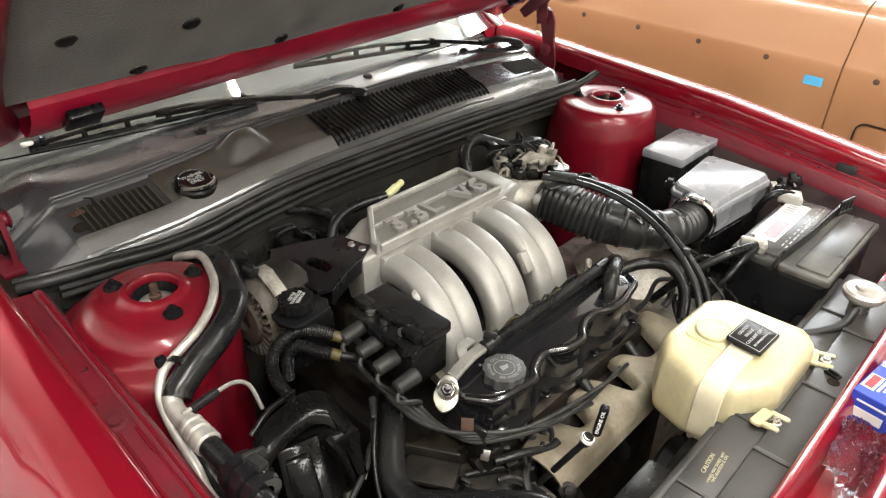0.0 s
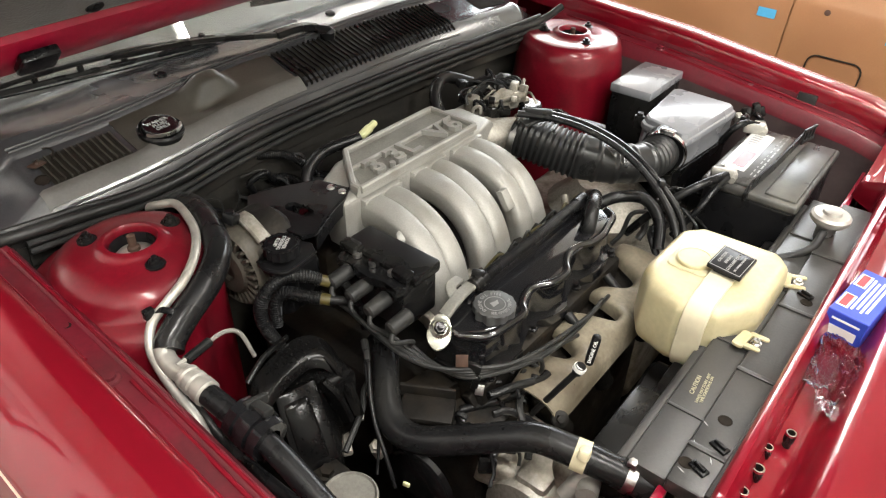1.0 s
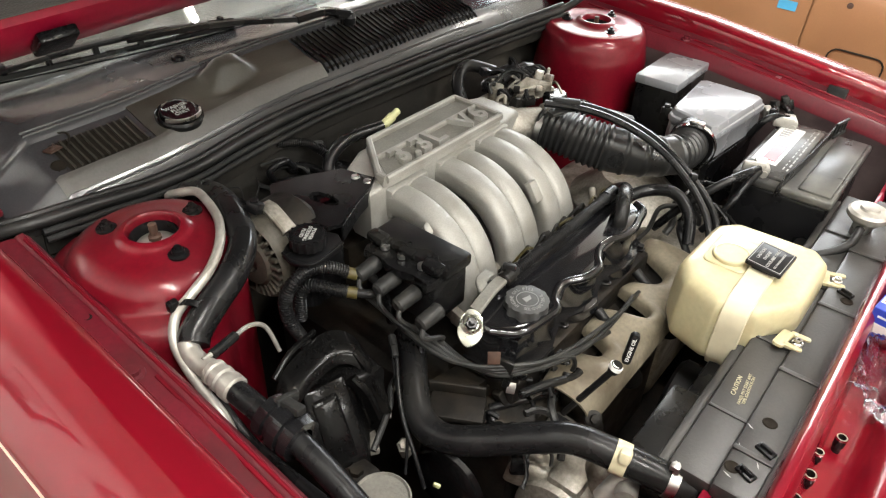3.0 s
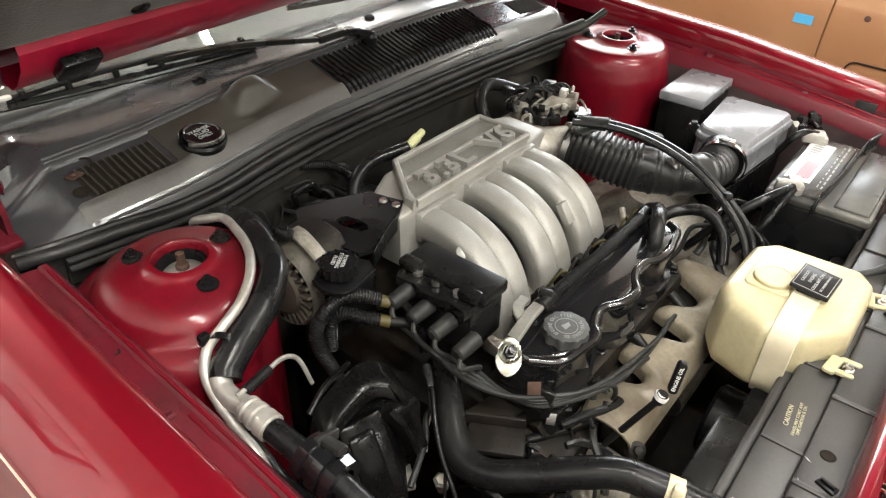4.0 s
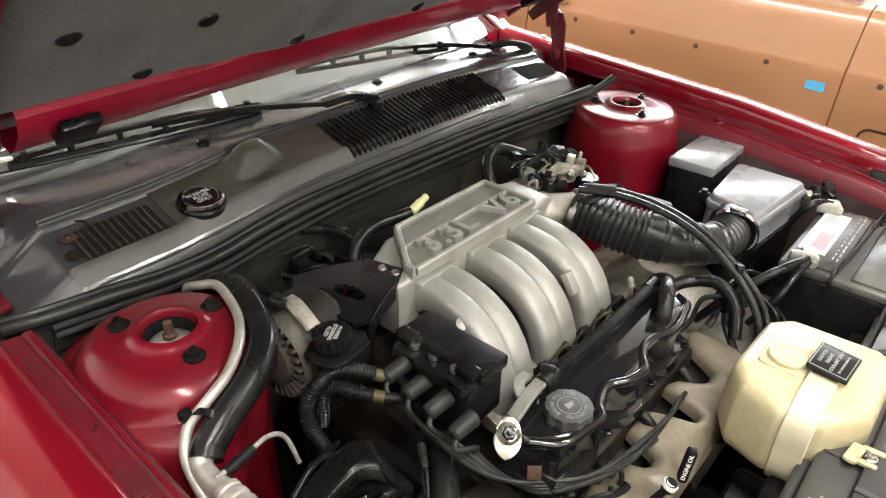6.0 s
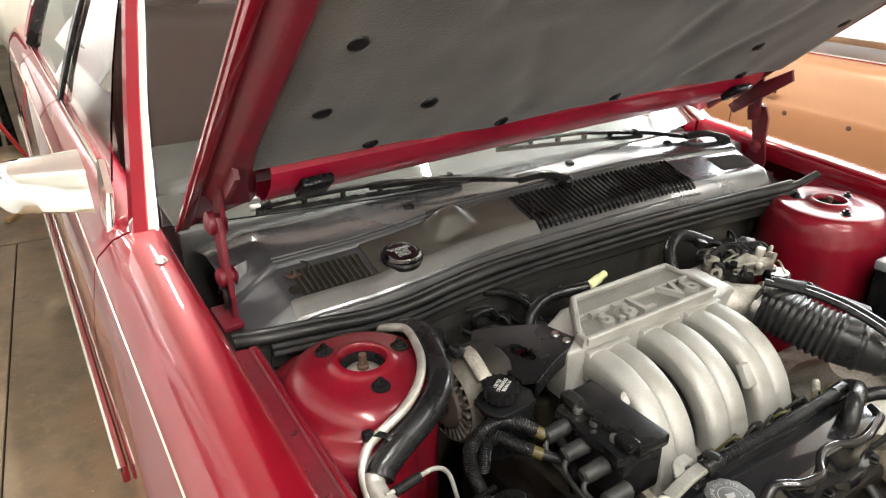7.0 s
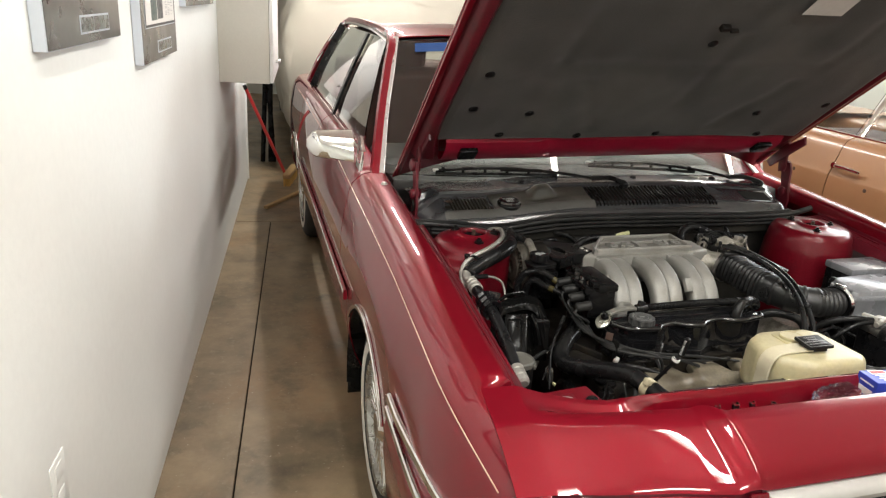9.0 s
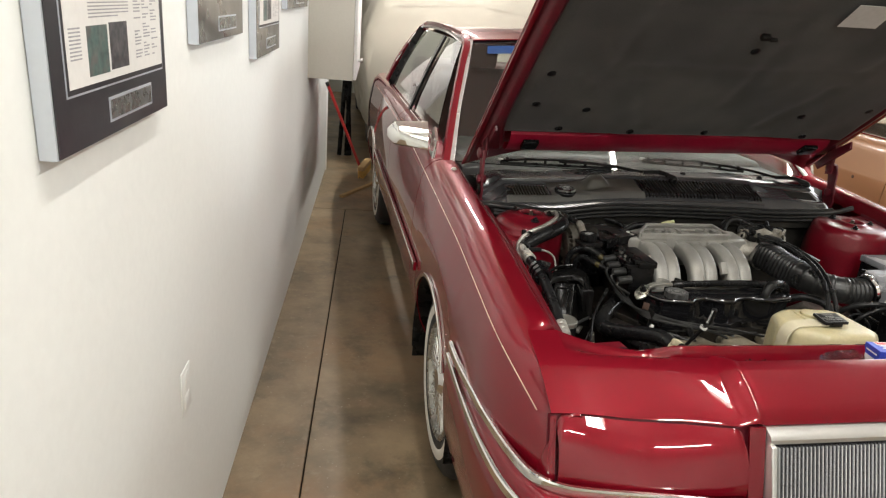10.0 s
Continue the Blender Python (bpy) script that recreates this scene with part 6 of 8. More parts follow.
part("exhaust_shield", thick(loft(rows), 0.003), SHIELD, engine, "tan heat shield with scalloped notches", sharp=0.9)
for x in (-0.25, -0.12, 0.03):
    part("exhaust_pipe", tube([(x, -0.44, 0.64), (x, -0.48, 0.63), (x + 0.02, -0.50, 0.58)], 0.018), GREASE, engine)
dip = part("dipstick", merge(cyl((-0.299, -0.478, 0.660), (-0.269, -0.524, 0.755), 0.0048, segs=10), cyl((-0.269, -0.5225, 0.750), (-0.2685, -0.526, 0.764), 0.0075), ), BLACK, engine, "black dipstick")
part("dipstick_collar", lathe([(0.0062, 0), (0.0092, 0.001), (0.0092, 0.007), (0.0062, 0.009), (0.0050, 0.004)], (-0.269, -0.5235, 0.755), (0.25, -0.3, 1), 20, caps=False), PAPER, dip, "white collar")
h_at, h_r, h_u = Vector((-0.260, -0.535, 0.7925)), (0.22, -0.04, 0.97), (-0.33, 0.77, 0.107)
part("dipstick_handle", moved(prism(rounded(0.046, 0.012, 0.005), -0.005, 0.005, None, 0.002), axes_pose(h_at, h_r, h_u)), BLACK, dip)
part("handle_writing", lettering("ENGINE OIL", 0.0066, axes_pose(h_at, h_r, h_u), 0.0054), INK_W, dip, "white words ENGINE OIL")

# Left end: alternator, pump reservoir, bracket and covers.
DARK_ALLOY = surface("dark_alloy", (0.075, 0.066, 0.052), 0.6, 0.2, var=0.4, coarse=25, fine=200, bump=0.2, stain=(0.15, 0.135, 0.11), stain_scale=20, stain_amount=0.4)
ac = Vector((-0.472, -0.055, 0.820))
alt = part("alternator", lathe([(0.0, 0.004), (0.058, 0.004), (0.062, 0.010), (0.064, 0.03), (0.064, 0.08), (0.05, 0.095), (0.02, 0.10)], ac, (1, 0.06, 0.0), 40, caps=False), GREASE, engine, "slotted alternator")
part("alternator_rim", lathe([(0.0585, 0.004), (0.0580, -0.002), (0.0610, -0.004), (0.0655, 0.002), (0.0665, 0.012), (0.0660, 0.022)], ac, (1, 0.06, 0.0), 48, caps=False), DARK_ALLOY, alt, "cast aluminium rim")
part("alternator_hub", lathe([(0.0415, 0.005), (0.0415, -0.006), (0.037, -0.010), (0.018, -0.011), (0.016, -0.004), (0.0, -0.004)], ac, (1, 0.06, 0.0), 40, caps=False), DARK_ALLOY, alt, "cast aluminium hub")
for k in range(26):
    a = 2 * math.pi * k / 26
    part("cooling_fin", moved(cbox((0.010, 0.0052, 0.0195), pose(0, 0, 0.0500), 0.0015, 1), Matrix.Translation(ac) @ Matrix.Rotation(a, 4, "X")), DARK_ALLOY, alt)
arm = part("alternator_bracket", merge(ribbon([(-0.443, -0.056, 0.893), (-0.443, -0.070, 0.892), (-0.443, -0.085, 0.885), (-0.442, -0.104, 0.872)], 0.022, 0.010, 8), cbox((0.022, 0.020, 0.05), pose(-0.436, -0.060, 0.866), 0.006)), ALU_DIRTY, engine, "pale cast aluminium arm")
part("arm_plug", merge(cbox((0.018, 0.020, 0.016), pose(-0.461, -0.060, 0.900, 10, 20, 20), 0.003), cyl((-0.461, -0.060, 0.906), (-0.461, -0.060, 0.912), 0.006, segs=10)), BLACK, arm, "black plug")
pc = Vector((-0.440, -0.138, 0.862))
pump = part("steering_reservoir", merge(lathe([(0.020, -0.10), (0.020, -0.016), (0.0225, 0.0), (0.0225, 0.008)], pc + Vector((0.006, 0.008, 0)), (0.03, -0.05, 1), 28), cbox((0.05, 0.05, 0.08), pose(-0.40, -0.115, 0.79), 0.01)), BLACK, engine, "black power steering reservoir")
pts = [((0.0245 + 0.0010 * math.cos(16 * a)) * math.cos(a), (0.0245 + 0.0010 * math.cos(16 * a)) * math.sin(a)) for a in (2 * math.pi * k / 80 for k in range(80))]
part("reservoir_cap", prism(pts, 0.004, 0.020, Matrix.Translation(pc), 0.003), BLACK, pump)
part("cap_writing", lettering("POWER\nSTEERING\nFLUID", 0.0074, axes_pose(pc + Vector((0, 0, 0.0204)), (-0.85, -0.52, 0), (0.52, -0.85, 0)), 0.0003), INK_G, pump, "white words POWER STEERING FLUID")
part("cap_rim", lathe([(0.0205, 0.0195), (0.0208, 0.0212), (0.0225, 0.0212), (0.0228, 0.0195)], pc, (0, 0, 1), 40, caps=False), BLACK, pump)
part("reservoir_flange", prism([(-0.470, -0.118), (-0.474, -0.142), (-0.464, -0.164), (-0.446, -0.170), (-0.402, -0.164), (-0.390, -0.142), (-0.402, -0.110), (-0.438, -0.096)], 0.850, 0.858, None, 0.003), BLACK, pump, "wide black flange under the cap")
part("flange_lip", tube([(-0.470, -0.120, 0.858), (-0.474, -0.142, 0.858), (-0.464, -0.164, 0.858), (-0.446, -0.169, 0.858), (-0.402, -0.163, 0.858)], 0.0024, 8), BLACK, pump)
brk = [(-0.405, -0.018), (-0.375, 0.021), (-0.325, 0.004), (-0.27, -0.025), (-0.256, -0.081), (-0.285, -0.098), (-0.322, -0.110), (-0.377, -0.135), (-0.395, -0.128), (-0.398, -0.10), (-0.403, -0.070)]
slot = [(-0.356, -0.045), (-0.348, -0.043), (-0.340, -0.049), (-0.335, -0.075), (-0.338, -0.090), (-0.346, -0.096), (-0.355, -0.092), (-0.358, -0.079), (-0.361, -0.066), (-0.362, -0.052)]
bm = bmesh.new()
for loop in (brk, slot):
    vs = [bm.verts.new((x, y, 0.858)) for x, y in loop]
    for a, b in zip(vs, vs[1:] + vs[:1]):
        bm.edges.new((a, b))
bmesh.ops.triangle_fill(bm, use_beauty=True, edges=bm.edges[:], normal=(0, 0, 1))
bm = thick(bm, -0.006)
part("bracket_flange", ribbon([(-0.256, -0.081, 0.852), (-0.285, -0.099, 0.851), (-0.322, -0.112, 0.850), (-0.377, -0.137, 0.849)], 0.003, 0.026, 6), BLACK, engine)
part("mount_bracket", bm, BLACK, engine, "black stamped bracket")
part("bracket_edge", tube([(-0.256, -0.081, 0.8585), (-0.285, -0.0985, 0.8580), (-0.322, -0.1115, 0.8575), (-0.377, -0.1365, 0.857)], 0.0011, 6, 6), STEEL, engine, "thin bright line along the bracket edge")
part("bracket_bolt", merge(*[lathe([(0.009, 0), (0.008, 0.004), (0.006, 0.010), (0, 0.010)], (x, y, 0.857), (0, 0, 1), 10) for x, y in ((-0.272, -0.083), (-0.275, -0.06))]), STEEL, engine)
for path in ([(-0.418, -0.186, 0.829), (-0.436, -0.172, 0.840), (-0.458, -0.158, 0.843), (-0.484, -0.155, 0.836), (-0.498, -0.150, 0.811), (-0.499, -0.154, 0.780), (-0.488, -0.160, 0.745), (-0.48, -0.17, 0.71)], [(-0.430, -0.198, 0.809), (-0.443, -0.180, 0.812), (-0.452, -0.164, 0.815), (-0.461, -0.150, 0.812), (-0.471, -0.146, 0.796), (-0.474, -0.146, 0.76)]):
    a, d = Vector(path[0]), (Vector(path[0]) - Vector(path[1])).normalized()
    part("wiring_conduit", conduit(path, 0.0098, 0.0036), RUBBER, engine, "corrugated black conduit")
    part("conduit_tape", cyl(a - d * 0.004, a + d * 0.013, 0.0082), TAPE, engine, "ochre taped end")
    part("conduit_wire", tube([a + d * 0.010, a + d * 0.030 + Vector((0.008, 0, -0.004)), (-0.385, -0.225, 0.785), (-0.38, -0.23, 0.74)], 0.007), RUBBER, engine)
for p in ([(-0.27, 0.135, 0.852), (-0.22, 0.12, 0.838), (-0.19, 0.10, 0.81), (-0.175, 0.08, 0.78)], [(-0.24, 0.13, 0.79), (-0.255, 0.118, 0.805), (-0.23, 0.11, 0.80), (-0.19, 0.10, 0.77)]):
    part("wiring_conduit", conduit(p, 0.008), RUBBER, engine, "corrugated black conduit")
part("plug_block", merge(cbox((0.05, 0.04, 0.03), pose(-0.165, 0.085, 0.77, 10, 20, 30), 0.006), cbox((0.04, 0.03, 0.03), pose(-0.22, 0.07, 0.76, 0, 10, 0), 0.006), cbox((0.06, 0.04, 0.04), pose(-0.30, 0.06, 0.78, 0, 30, 20), 0.006)), BLACK, engine)
part("hood_spring_clip", tube([(-0.30, 0.115, 0.80), (-0.315, 0.10, 0.83), (-0.29, 0.09, 0.842), (-0.27, 0.095, 0.82)], 0.006), RUBBER, engine)

# ---------------------------------------------------------------- bay equipment
mount = thing("engine_mount_cover", (-0.53, -0.27, 0.66), "gloss black stepped mount cover beside the strut tower", "bracket")
part("cover_body", prism([(-0.588, -0.232), (-0.545, -0.224), (-0.482, -0.226), (-0.464, -0.258), (-0.470, -0.300), (-0.52, -0.296), (-0.575, -0.270)], 0.66, 0.772, None, 0.012, 3), MOULDED, mount)
hub, reach = Vector((-0.53, -0.25, 0.735)), Vector((-0.014, -0.034, -0.006))
rows = []
for p in spline([(-0.606, -0.252, 0.715), (-0.600, -0.244, 0.765), (-0.580, -0.236, 0.795), (-0.535, -0.230, 0.806), (-0.497, -0.232, 0.806), (-0.474, -0.248, 0.793), (-0.463, -0.268, 0.755), (-0.460, -0.284, 0.700)], 6):
    q = (hub - p).normalized() * 0.016
    rows.append([p, p + reach * 0.5, p + reach * 0.9, p + reach + q * 0.3, p + reach + q, p + q])
part("saddle", loft(rows, closed=True, caps=True), MOULDED, mount, "black arched saddle", sharp=0.8)
part("saddle_rib", ribbon([(-0.590, -0.236, 0.796), (-0.556, -0.229, 0.811), (-0.515, -0.226, 0.814)], 0.006, 0.008, 5), MOULDED, mount)
front = loft([[(-0.578, -0.268, 0.780), (-0.524, -0.284, 0.784), (-0.512, -0.270, 0.770), (-0.560, -0.250, 0.765)], [(-0.603, -0.330, 0.700), (-0.545, -0.345, 0.700), (-0.50, -0.300, 0.690), (-0.57, -0.270, 0.690)], [(-0.603, -0.332, 0.640), (-0.545, -0.347, 0.640), (-0.50, -0.30, 0.640), (-0.57, -0.27, 0.640)]], closed=True, caps=True)
bmesh.ops.bevel(front, geom=front.edges[:], offset=0.0045, segments=2, profile=0.5, affect="EDGES")
part("front_box", front, MOULDED, mount, "black stepped box", sharp=0.5)
panel = loft([[(-0.576, -0.284, 0.768), (-0.545, -0.293, 0.770), (-0.540, -0.286, 0.772), (-0.572, -0.276, 0.771)], [(-0.592, -0.329, 0.706), (-0.556, -0.338, 0.706), (-0.548, -0.328, 0.706), (-0.588, -0.318, 0.706)]], closed=True, caps=True)
bmesh.ops.bevel(panel, geom=panel.edges[:], offset=0.003, segments=2, profile=0.5, affect="EDGES")
part("front_panel", panel, MOULDED, mount, "raised panel with worn edges", sharp=0.5)
for a, b in (((-0.520, -0.292, 0.780), (-0.505, -0.318, 0.715)), ((-0.494, -0.268, 0.790), (-0.482, -0.300, 0.715))):
    part("side_rib", ribbon([a, Vector(a).lerp(Vector(b), 0.4) + Vector((0, -0.006, 0.006)), b], 0.010, 0.018, 6), MOULDED, mount)
part("foot", merge(box((-0.60, -0.37, 0.63), (-0.55, -0.33, 0.70), 0.005), lathe([(0.014, 0), (0.014, 0.004), (0.009, 0.005), (0.009, 0.012), (0, 0.012)], (-0.575, -0.352, 0.70), (0, 0, 1), 6)), GREASE, mount)
part("base_bracket", merge(cbox((0.055, 0.045, 0.012), pose(-0.518, -0.292, 0.655, 0, 0, -35), 0.003), lathe([(0.012, 0), (0.012, 0.004), (0.008, 0.005), (0.008, 0.012), (0, 0.012)], (-0.512, -0.284, 0.660), (0, 0, 1), 6)), ALU_DIRTY, mount, "oily alloy base with a bolt")
part("sensor_stud", lathe([(0.008, -0.03), (0.010, -0.008), (0.011, -0.004), (0.011, 0.005), (0.008, 0.007), (0.007, 0.011), (0, 0.012)], (-0.481, -0.345, 0.655), (-0.3, -0.2, 1), 6), ALU_DIRTY, engine, "oily alloy stud")
part("ground_braid", tube([(-0.372, -0.262, 0.705), (-0.395, -0.272, 0.708), (-0.428, -0.283, 0.704), (-0.448, -0.290, 0.700), (-0.466, -0.306, 0.695), (-0.500, -0.322, 0.690), (-0.527, -0.332, 0.680)], 0.0045, 8), BOOT, engine, "grey braided ground wire")
part("ground_wire", tube([(-0.374, -0.266, 0.709), (-0.400, -0.276, 0.713), (-0.426, -0.288, 0.706), (-0.452, -0.297, 0.697), (-0.480, -0.318, 0.69)], 0.0018, 8), PIPE, engine, "bare thin wire")
part("side_plate", merge(cbox((0.075, 0.045, 0.010), pose(-0.416, -0.380, 0.700, 0, 0, -60), 0.003), cbox((0.078, 0.006, 0.020), pose(-0.397, -0.365, 0.710, 0, 0, -60), 0.002)), GREASE, engine, "greasy iron plate")
part("crossmember", merge(cbox((0.16, 0.05, 0.02), pose(-0.36, -0.345, 0.678, 0, 0, -12), 0.004), cbox((0.19, 0.012, 0.07), pose(-0.36, -0.37, 0.645, 0, 0, -12), 0.003)), GREASE, mount)

air = thing("air_conditioning_line", (-0.62, -0.2, 0.80), "black refrigerant hose with pale metal pipe ends", "hose")
part("thick_hose", tube([(-0.470, 0.090, 0.862), (-0.468, 0.052, 0.880), (-0.470, 0.010, 0.890), (-0.486, -0.045, 0.893), (-0.512, -0.098, 0.891), (-0.553, -0.132, 0.883), (-0.600, -0.148, 0.868), (-0.632, -0.158, 0.853), (-0.642, -0.166, 0.846)], 0.0185, 16), RUBBER, air)
part("pipe_elbow", tube([(-0.645, -0.160, 0.849), (-0.650, -0.172, 0.842), (-0.651, -0.190, 0.840), (-0.650, -0.212, 0.842)], 0.0125, 14), PIPE, air, "pale metal pipe")
part("ferrule", lathe([(0.0125, 0), (0.0155, 0.003), (0.0155, 0.008), (0.0135, 0.010), (0.0135, 0.014), (0.016, 0.016), (0.016, 0.022), (0.0135, 0.024), (0.0135, 0.028), (0.0165, 0.030), (0.0165, 0.042), (0.014, 0.044)], (-0.650, -0.210, 0.842), (0.0, -1, -0.06), 24), PIPE, air, "crimped pale ferrule")
part("fender_hose", tube([(-0.650, -0.250, 0.839), (-0.648, -0.30, 0.833), (-0.645, -0.36, 0.822), (-0.648, -0.44, 0.800), (-0.652, -0.525, 0.772)], 0.0135, 14), RUBBER, air)
part("end_ferrule", lathe([(0.0135, 0), (0.016, 0.003), (0.016, 0.012), (0.014, 0.014), (0.016, 0.017), (0.016, 0.028), (0.014, 0.030), (0.016, 0.033), (0.016, 0.044), (0.011, 0.048)], (-0.652, -0.520, 0.774), (0.0, -1, -0.32), 20), PIPE, air, "crimped pale ferrule")
part("hose_clamp", lathe([(0.015, -0.026), (0.025, -0.025), (0.0265, -0.012), (0.023, -0.011), (0.023, -0.003), (0.0275, -0.002), (0.0275, 0.010), (0.023, 0.011), (0.023, 0.014), (0.0262, 0.015), (0.025, 0.026), (0.015, 0.026)], (-0.643, -0.323, 0.829), (0.02, -1, -0.14), 11, caps=False), GLOSS, air, "black two-part hose clamp", sharp=0.4)
part("clamp_latch", cbox((0.014, 0.030, 0.010), pose(-0.632, -0.326, 0.853, -8, 15, 0), 0.003), BOOT, air)
part("clamp_latch", cbox((0.030, 0.008, 0.012), pose(-0.628, -0.312, 0.850, -8, 15, 0), 0.002), BOOT, air)
part("hose_tie", merge(lathe([(0.0185, -0.004), (0.020, -0.004), (0.020, 0.004), (0.0185, 0.004)], (-0.618, -0.137, 0.866), (-0.75, -0.5, -0.3), 20, caps=False), cbox((0.014, 0.01, 0.014), pose(-0.636, -0.128, 0.880), 0.003)), BLACK, air)
part("thin_pipe", tube([(-0.49, 0.110, 0.850), (-0.500, 0.088, 0.876), (-0.496, 0.060, 0.890), (-0.487, 0.036, 0.897), (-0.496, -0.005, 0.902), (-0.515, -0.056, 0.904), (-0.545, -0.098, 0.903), (-0.580, -0.124, 0.896), (-0.612, -0.132, 0.885), (-0.638, -0.133, 0.868), (-0.655, -0.150, 0.850), (-0.662, -0.178, 0.836), (-0.665, -0.210, 0.822), (-0.667, -0.245, 0.808), (-0.668, -0.262, 0.785), (-0.660, -0.27, 0.75)], 0.0062, 12), PIPE, air, "pale metal pipe")
part("sensor_line", tube([(-0.652, -0.20, 0.852), (-0.615, -0.195, 0.850), (-0.575, -0.180, 0.838), (-0.552, -0.178, 0.818), (-0.545, -0.19, 0.78)], 0.0030, 8), PIPE, air)
part("line_sleeve", cyl((-0.640, -0.200, 0.851), (-0.602, -0.191, 0.848), 0.0062, segs=10), RUBBER, air)
part("black_lead", tube([(-0.648, -0.198, 0.815), (-0.650, -0.208, 0.792), (-0.648, -0.228, 0.768), (-0.647, -0.262, 0.750), (-0.647, -0.32, 0.750), (-0.646, -0.40, 0.750), (-0.645, -0.48, 0.744), (-0.643, -0.56, 0.736)], 0.0075, 12), RUBBER, air, "black hose along the apron")

drier = thing("receiver_can", (-0.594, -0.412, 0.535), "small black canister with a grey lid, beside the apron", "canister")
part("can_body", lathe([(0.030, -0.20), (0.0335, -0.19), (0.0335, -0.012), (0.032, -0.010)], (-0.594, -0.412, 0.735), (0, 0, 1), 28), BLACK, drier)
part("can_lid", lathe([(0.034, -0.014), (0.0345, -0.003), (0.032, 0.0), (0.030, -0.003), (0.012, -0.004), (0.0, -0.004)], (-0.594, -0.412, 0.735), (0, 0, 1), 36, caps=False), ALU_GRIMY_SHADED, drier, "grey lid with a bright rim")

coolant = thing("radiator_hose", (-0.43, -0.45, 0.66), "thick black upper radiator hose", "hose")
part("hose", tube([(-0.372, -0.250, 0.722), (-0.392, -0.280, 0.722), (-0.428, -0.314, 0.714), (-0.458, -0.350, 0.702), (-0.466, -0.380, 0.698), (-0.460, -0.410, 0.701), (-0.438, -0.452, 0.714), (-0.410, -0.498, 0.730), (-0.389, -0.534, 0.738), (-0.379, -0.572, 0.738), (-0.366, -0.624, 0.732), (-0.350, -0.675, 0.720)], 0.0195, 18), RUBBER, coolant)
part("clip", merge(lathe([(0.0195, -0.009), (0.0208, -0.009), (0.0208, 0.009), (0.0195, 0.009)], (-0.3755, -0.592, 0.7365), (0.25, -1, -0.1), 24, caps=False), cbox((0.018, 0.014, 0.016), pose(-0.386, -0.60, 0.757, 0, 20, 10), 0.004)), surface("peeling_tape", (0.50, 0.45, 0.30), 0.5, var=0.2, bump=0.05), coolant, "peeling cream tape")
part("clip", merge(lathe([(0.0195, -0.006), (0.0213, -0.006), (0.0213, 0.006), (0.0195, 0.006)], (-0.3585, -0.650, 0.7265), (0.3, -1, -0.2), 24, caps=False), cbox((0.014, 0.012, 0.016), pose(-0.358, -0.65, 0.750), 0.003)), STEEL, coolant, "worm clamp")

support = thing("radiator_support", (0, -0.68, 0.30), "dark grey plastic radiator shroud top", "shroud")
part("top_panel", box((-0.365, -0.748, 0.745), (0.40, -0.690, 0.768), 0.005), SHROUD, support)
part("middle_step", box((-0.36, -0.692, 0.735), (0.40, -0.640, 0.758), 0.005), SHROUD, support)
part("rear_lip", box((-0.355, -0.640, 0.70), (0.40, -0.625, 0.742), 0.005), SHROUD, support)
part("front_lip", ribbon([(-0.362, -0.740, 0.770), (-0.2, -0.744, 0.771), (0.0, -0.747, 0.772), (0.3, -0.744, 0.772)], 0.012, 0.005), SHROUD, support)
for x in (-0.30, -0.14, 0.03, 0.2):
    part("panel_rib", box((x - 0.004, -0.742, 0.766), (x + 0.004, -0.69, 0.7705), 0.0015), SHROUD, support)
    part("panel_rib", box((x + 0.05, -0.69, 0.757), (x + 0.055, -0.642, 0.7605), 0.0015), SHROUD, support)
for x, y in ((-0.24, -0.712), (0.06, -0.722), (-0.33, -0.70)):
    part("panel_hole", lathe([(0.0, 0.0006), (0.006, 0.0006), (0.0075, 0.0012), (0.009, 0.0002)], (x, y, 0.768), (0, 0, 1), 18, caps=False), JOINT_SHADE, support)
for x, y in ((-0.285, -0.722), (-0.33, -0.715), (0.075, -0.716)):
    part("panel_clip", merge(cbox((0.022, 0.012, 0.004), pose(x, y, 0.770, 0, 0, 70), 0.001), cbox((0.016, 0.004, 0.008), pose(x, y, 0.772, 0, 0, 70), 0.001)), BLACK, support)
part("caution_words", lettering("CAUTION", 0.0085, axes_pose((-0.196, -0.658, 0.7590), (1, 0.1, 0), (-0.1, 1, 0)), 0.0003), INK_Y, support, "pale word CAUTION")
part("caution_words", lettering("FAN(S) MAY START ANY\nTIME IGNITION IS ON", 0.0056, axes_pose((-0.195, -0.6705, 0.7590), (1, 0.1, 0), (-0.1, 1, 0)), 0.0003), INK_Y, support, "pale words FAN(S) MAY START ANY TIME IGNITION IS ON")
for x, y, a in ((-0.262, -0.700, 50), (-0.315, -0.725, 20), (-0.345, -0.705, 60), (-0.302, -0.698, 10)):
    part("scuff", prism([(0, 0), (0.007, 0.0006), (0.011, 0.0022), (0.004, 0.0020)], 0.7682, 0.7685, pose(x, y, 0, 0, 0, a)), INK_G, support, "pale scuff")
part("radiator_core", box((-0.33, -0.70, 0.30), (0.36, -0.655, 0.74)), GREASE, support)
part("fan_shroud", merge(box((-0.34, -0.655, 0.35), (0.36, -0.60, 0.70), 0.01), box((-0.36, -0.66, 0.66), (-0.20, -0.585, 0.72), 0.008)), BLACK, support)
part("fan_motor", cyl((-0.05, -0.60, 0.55), (-0.05, -0.55, 0.55), 0.06, bevel=0.006), BLACK, support)
neck = part("filler_neck", lathe([(0.016, -0.06), (0.016, -0.01), (0.026, -0.006), (0.028, 0.0)], (0.275, -0.690, 0.795), (0, 0, 1), 24), STEEL, support)
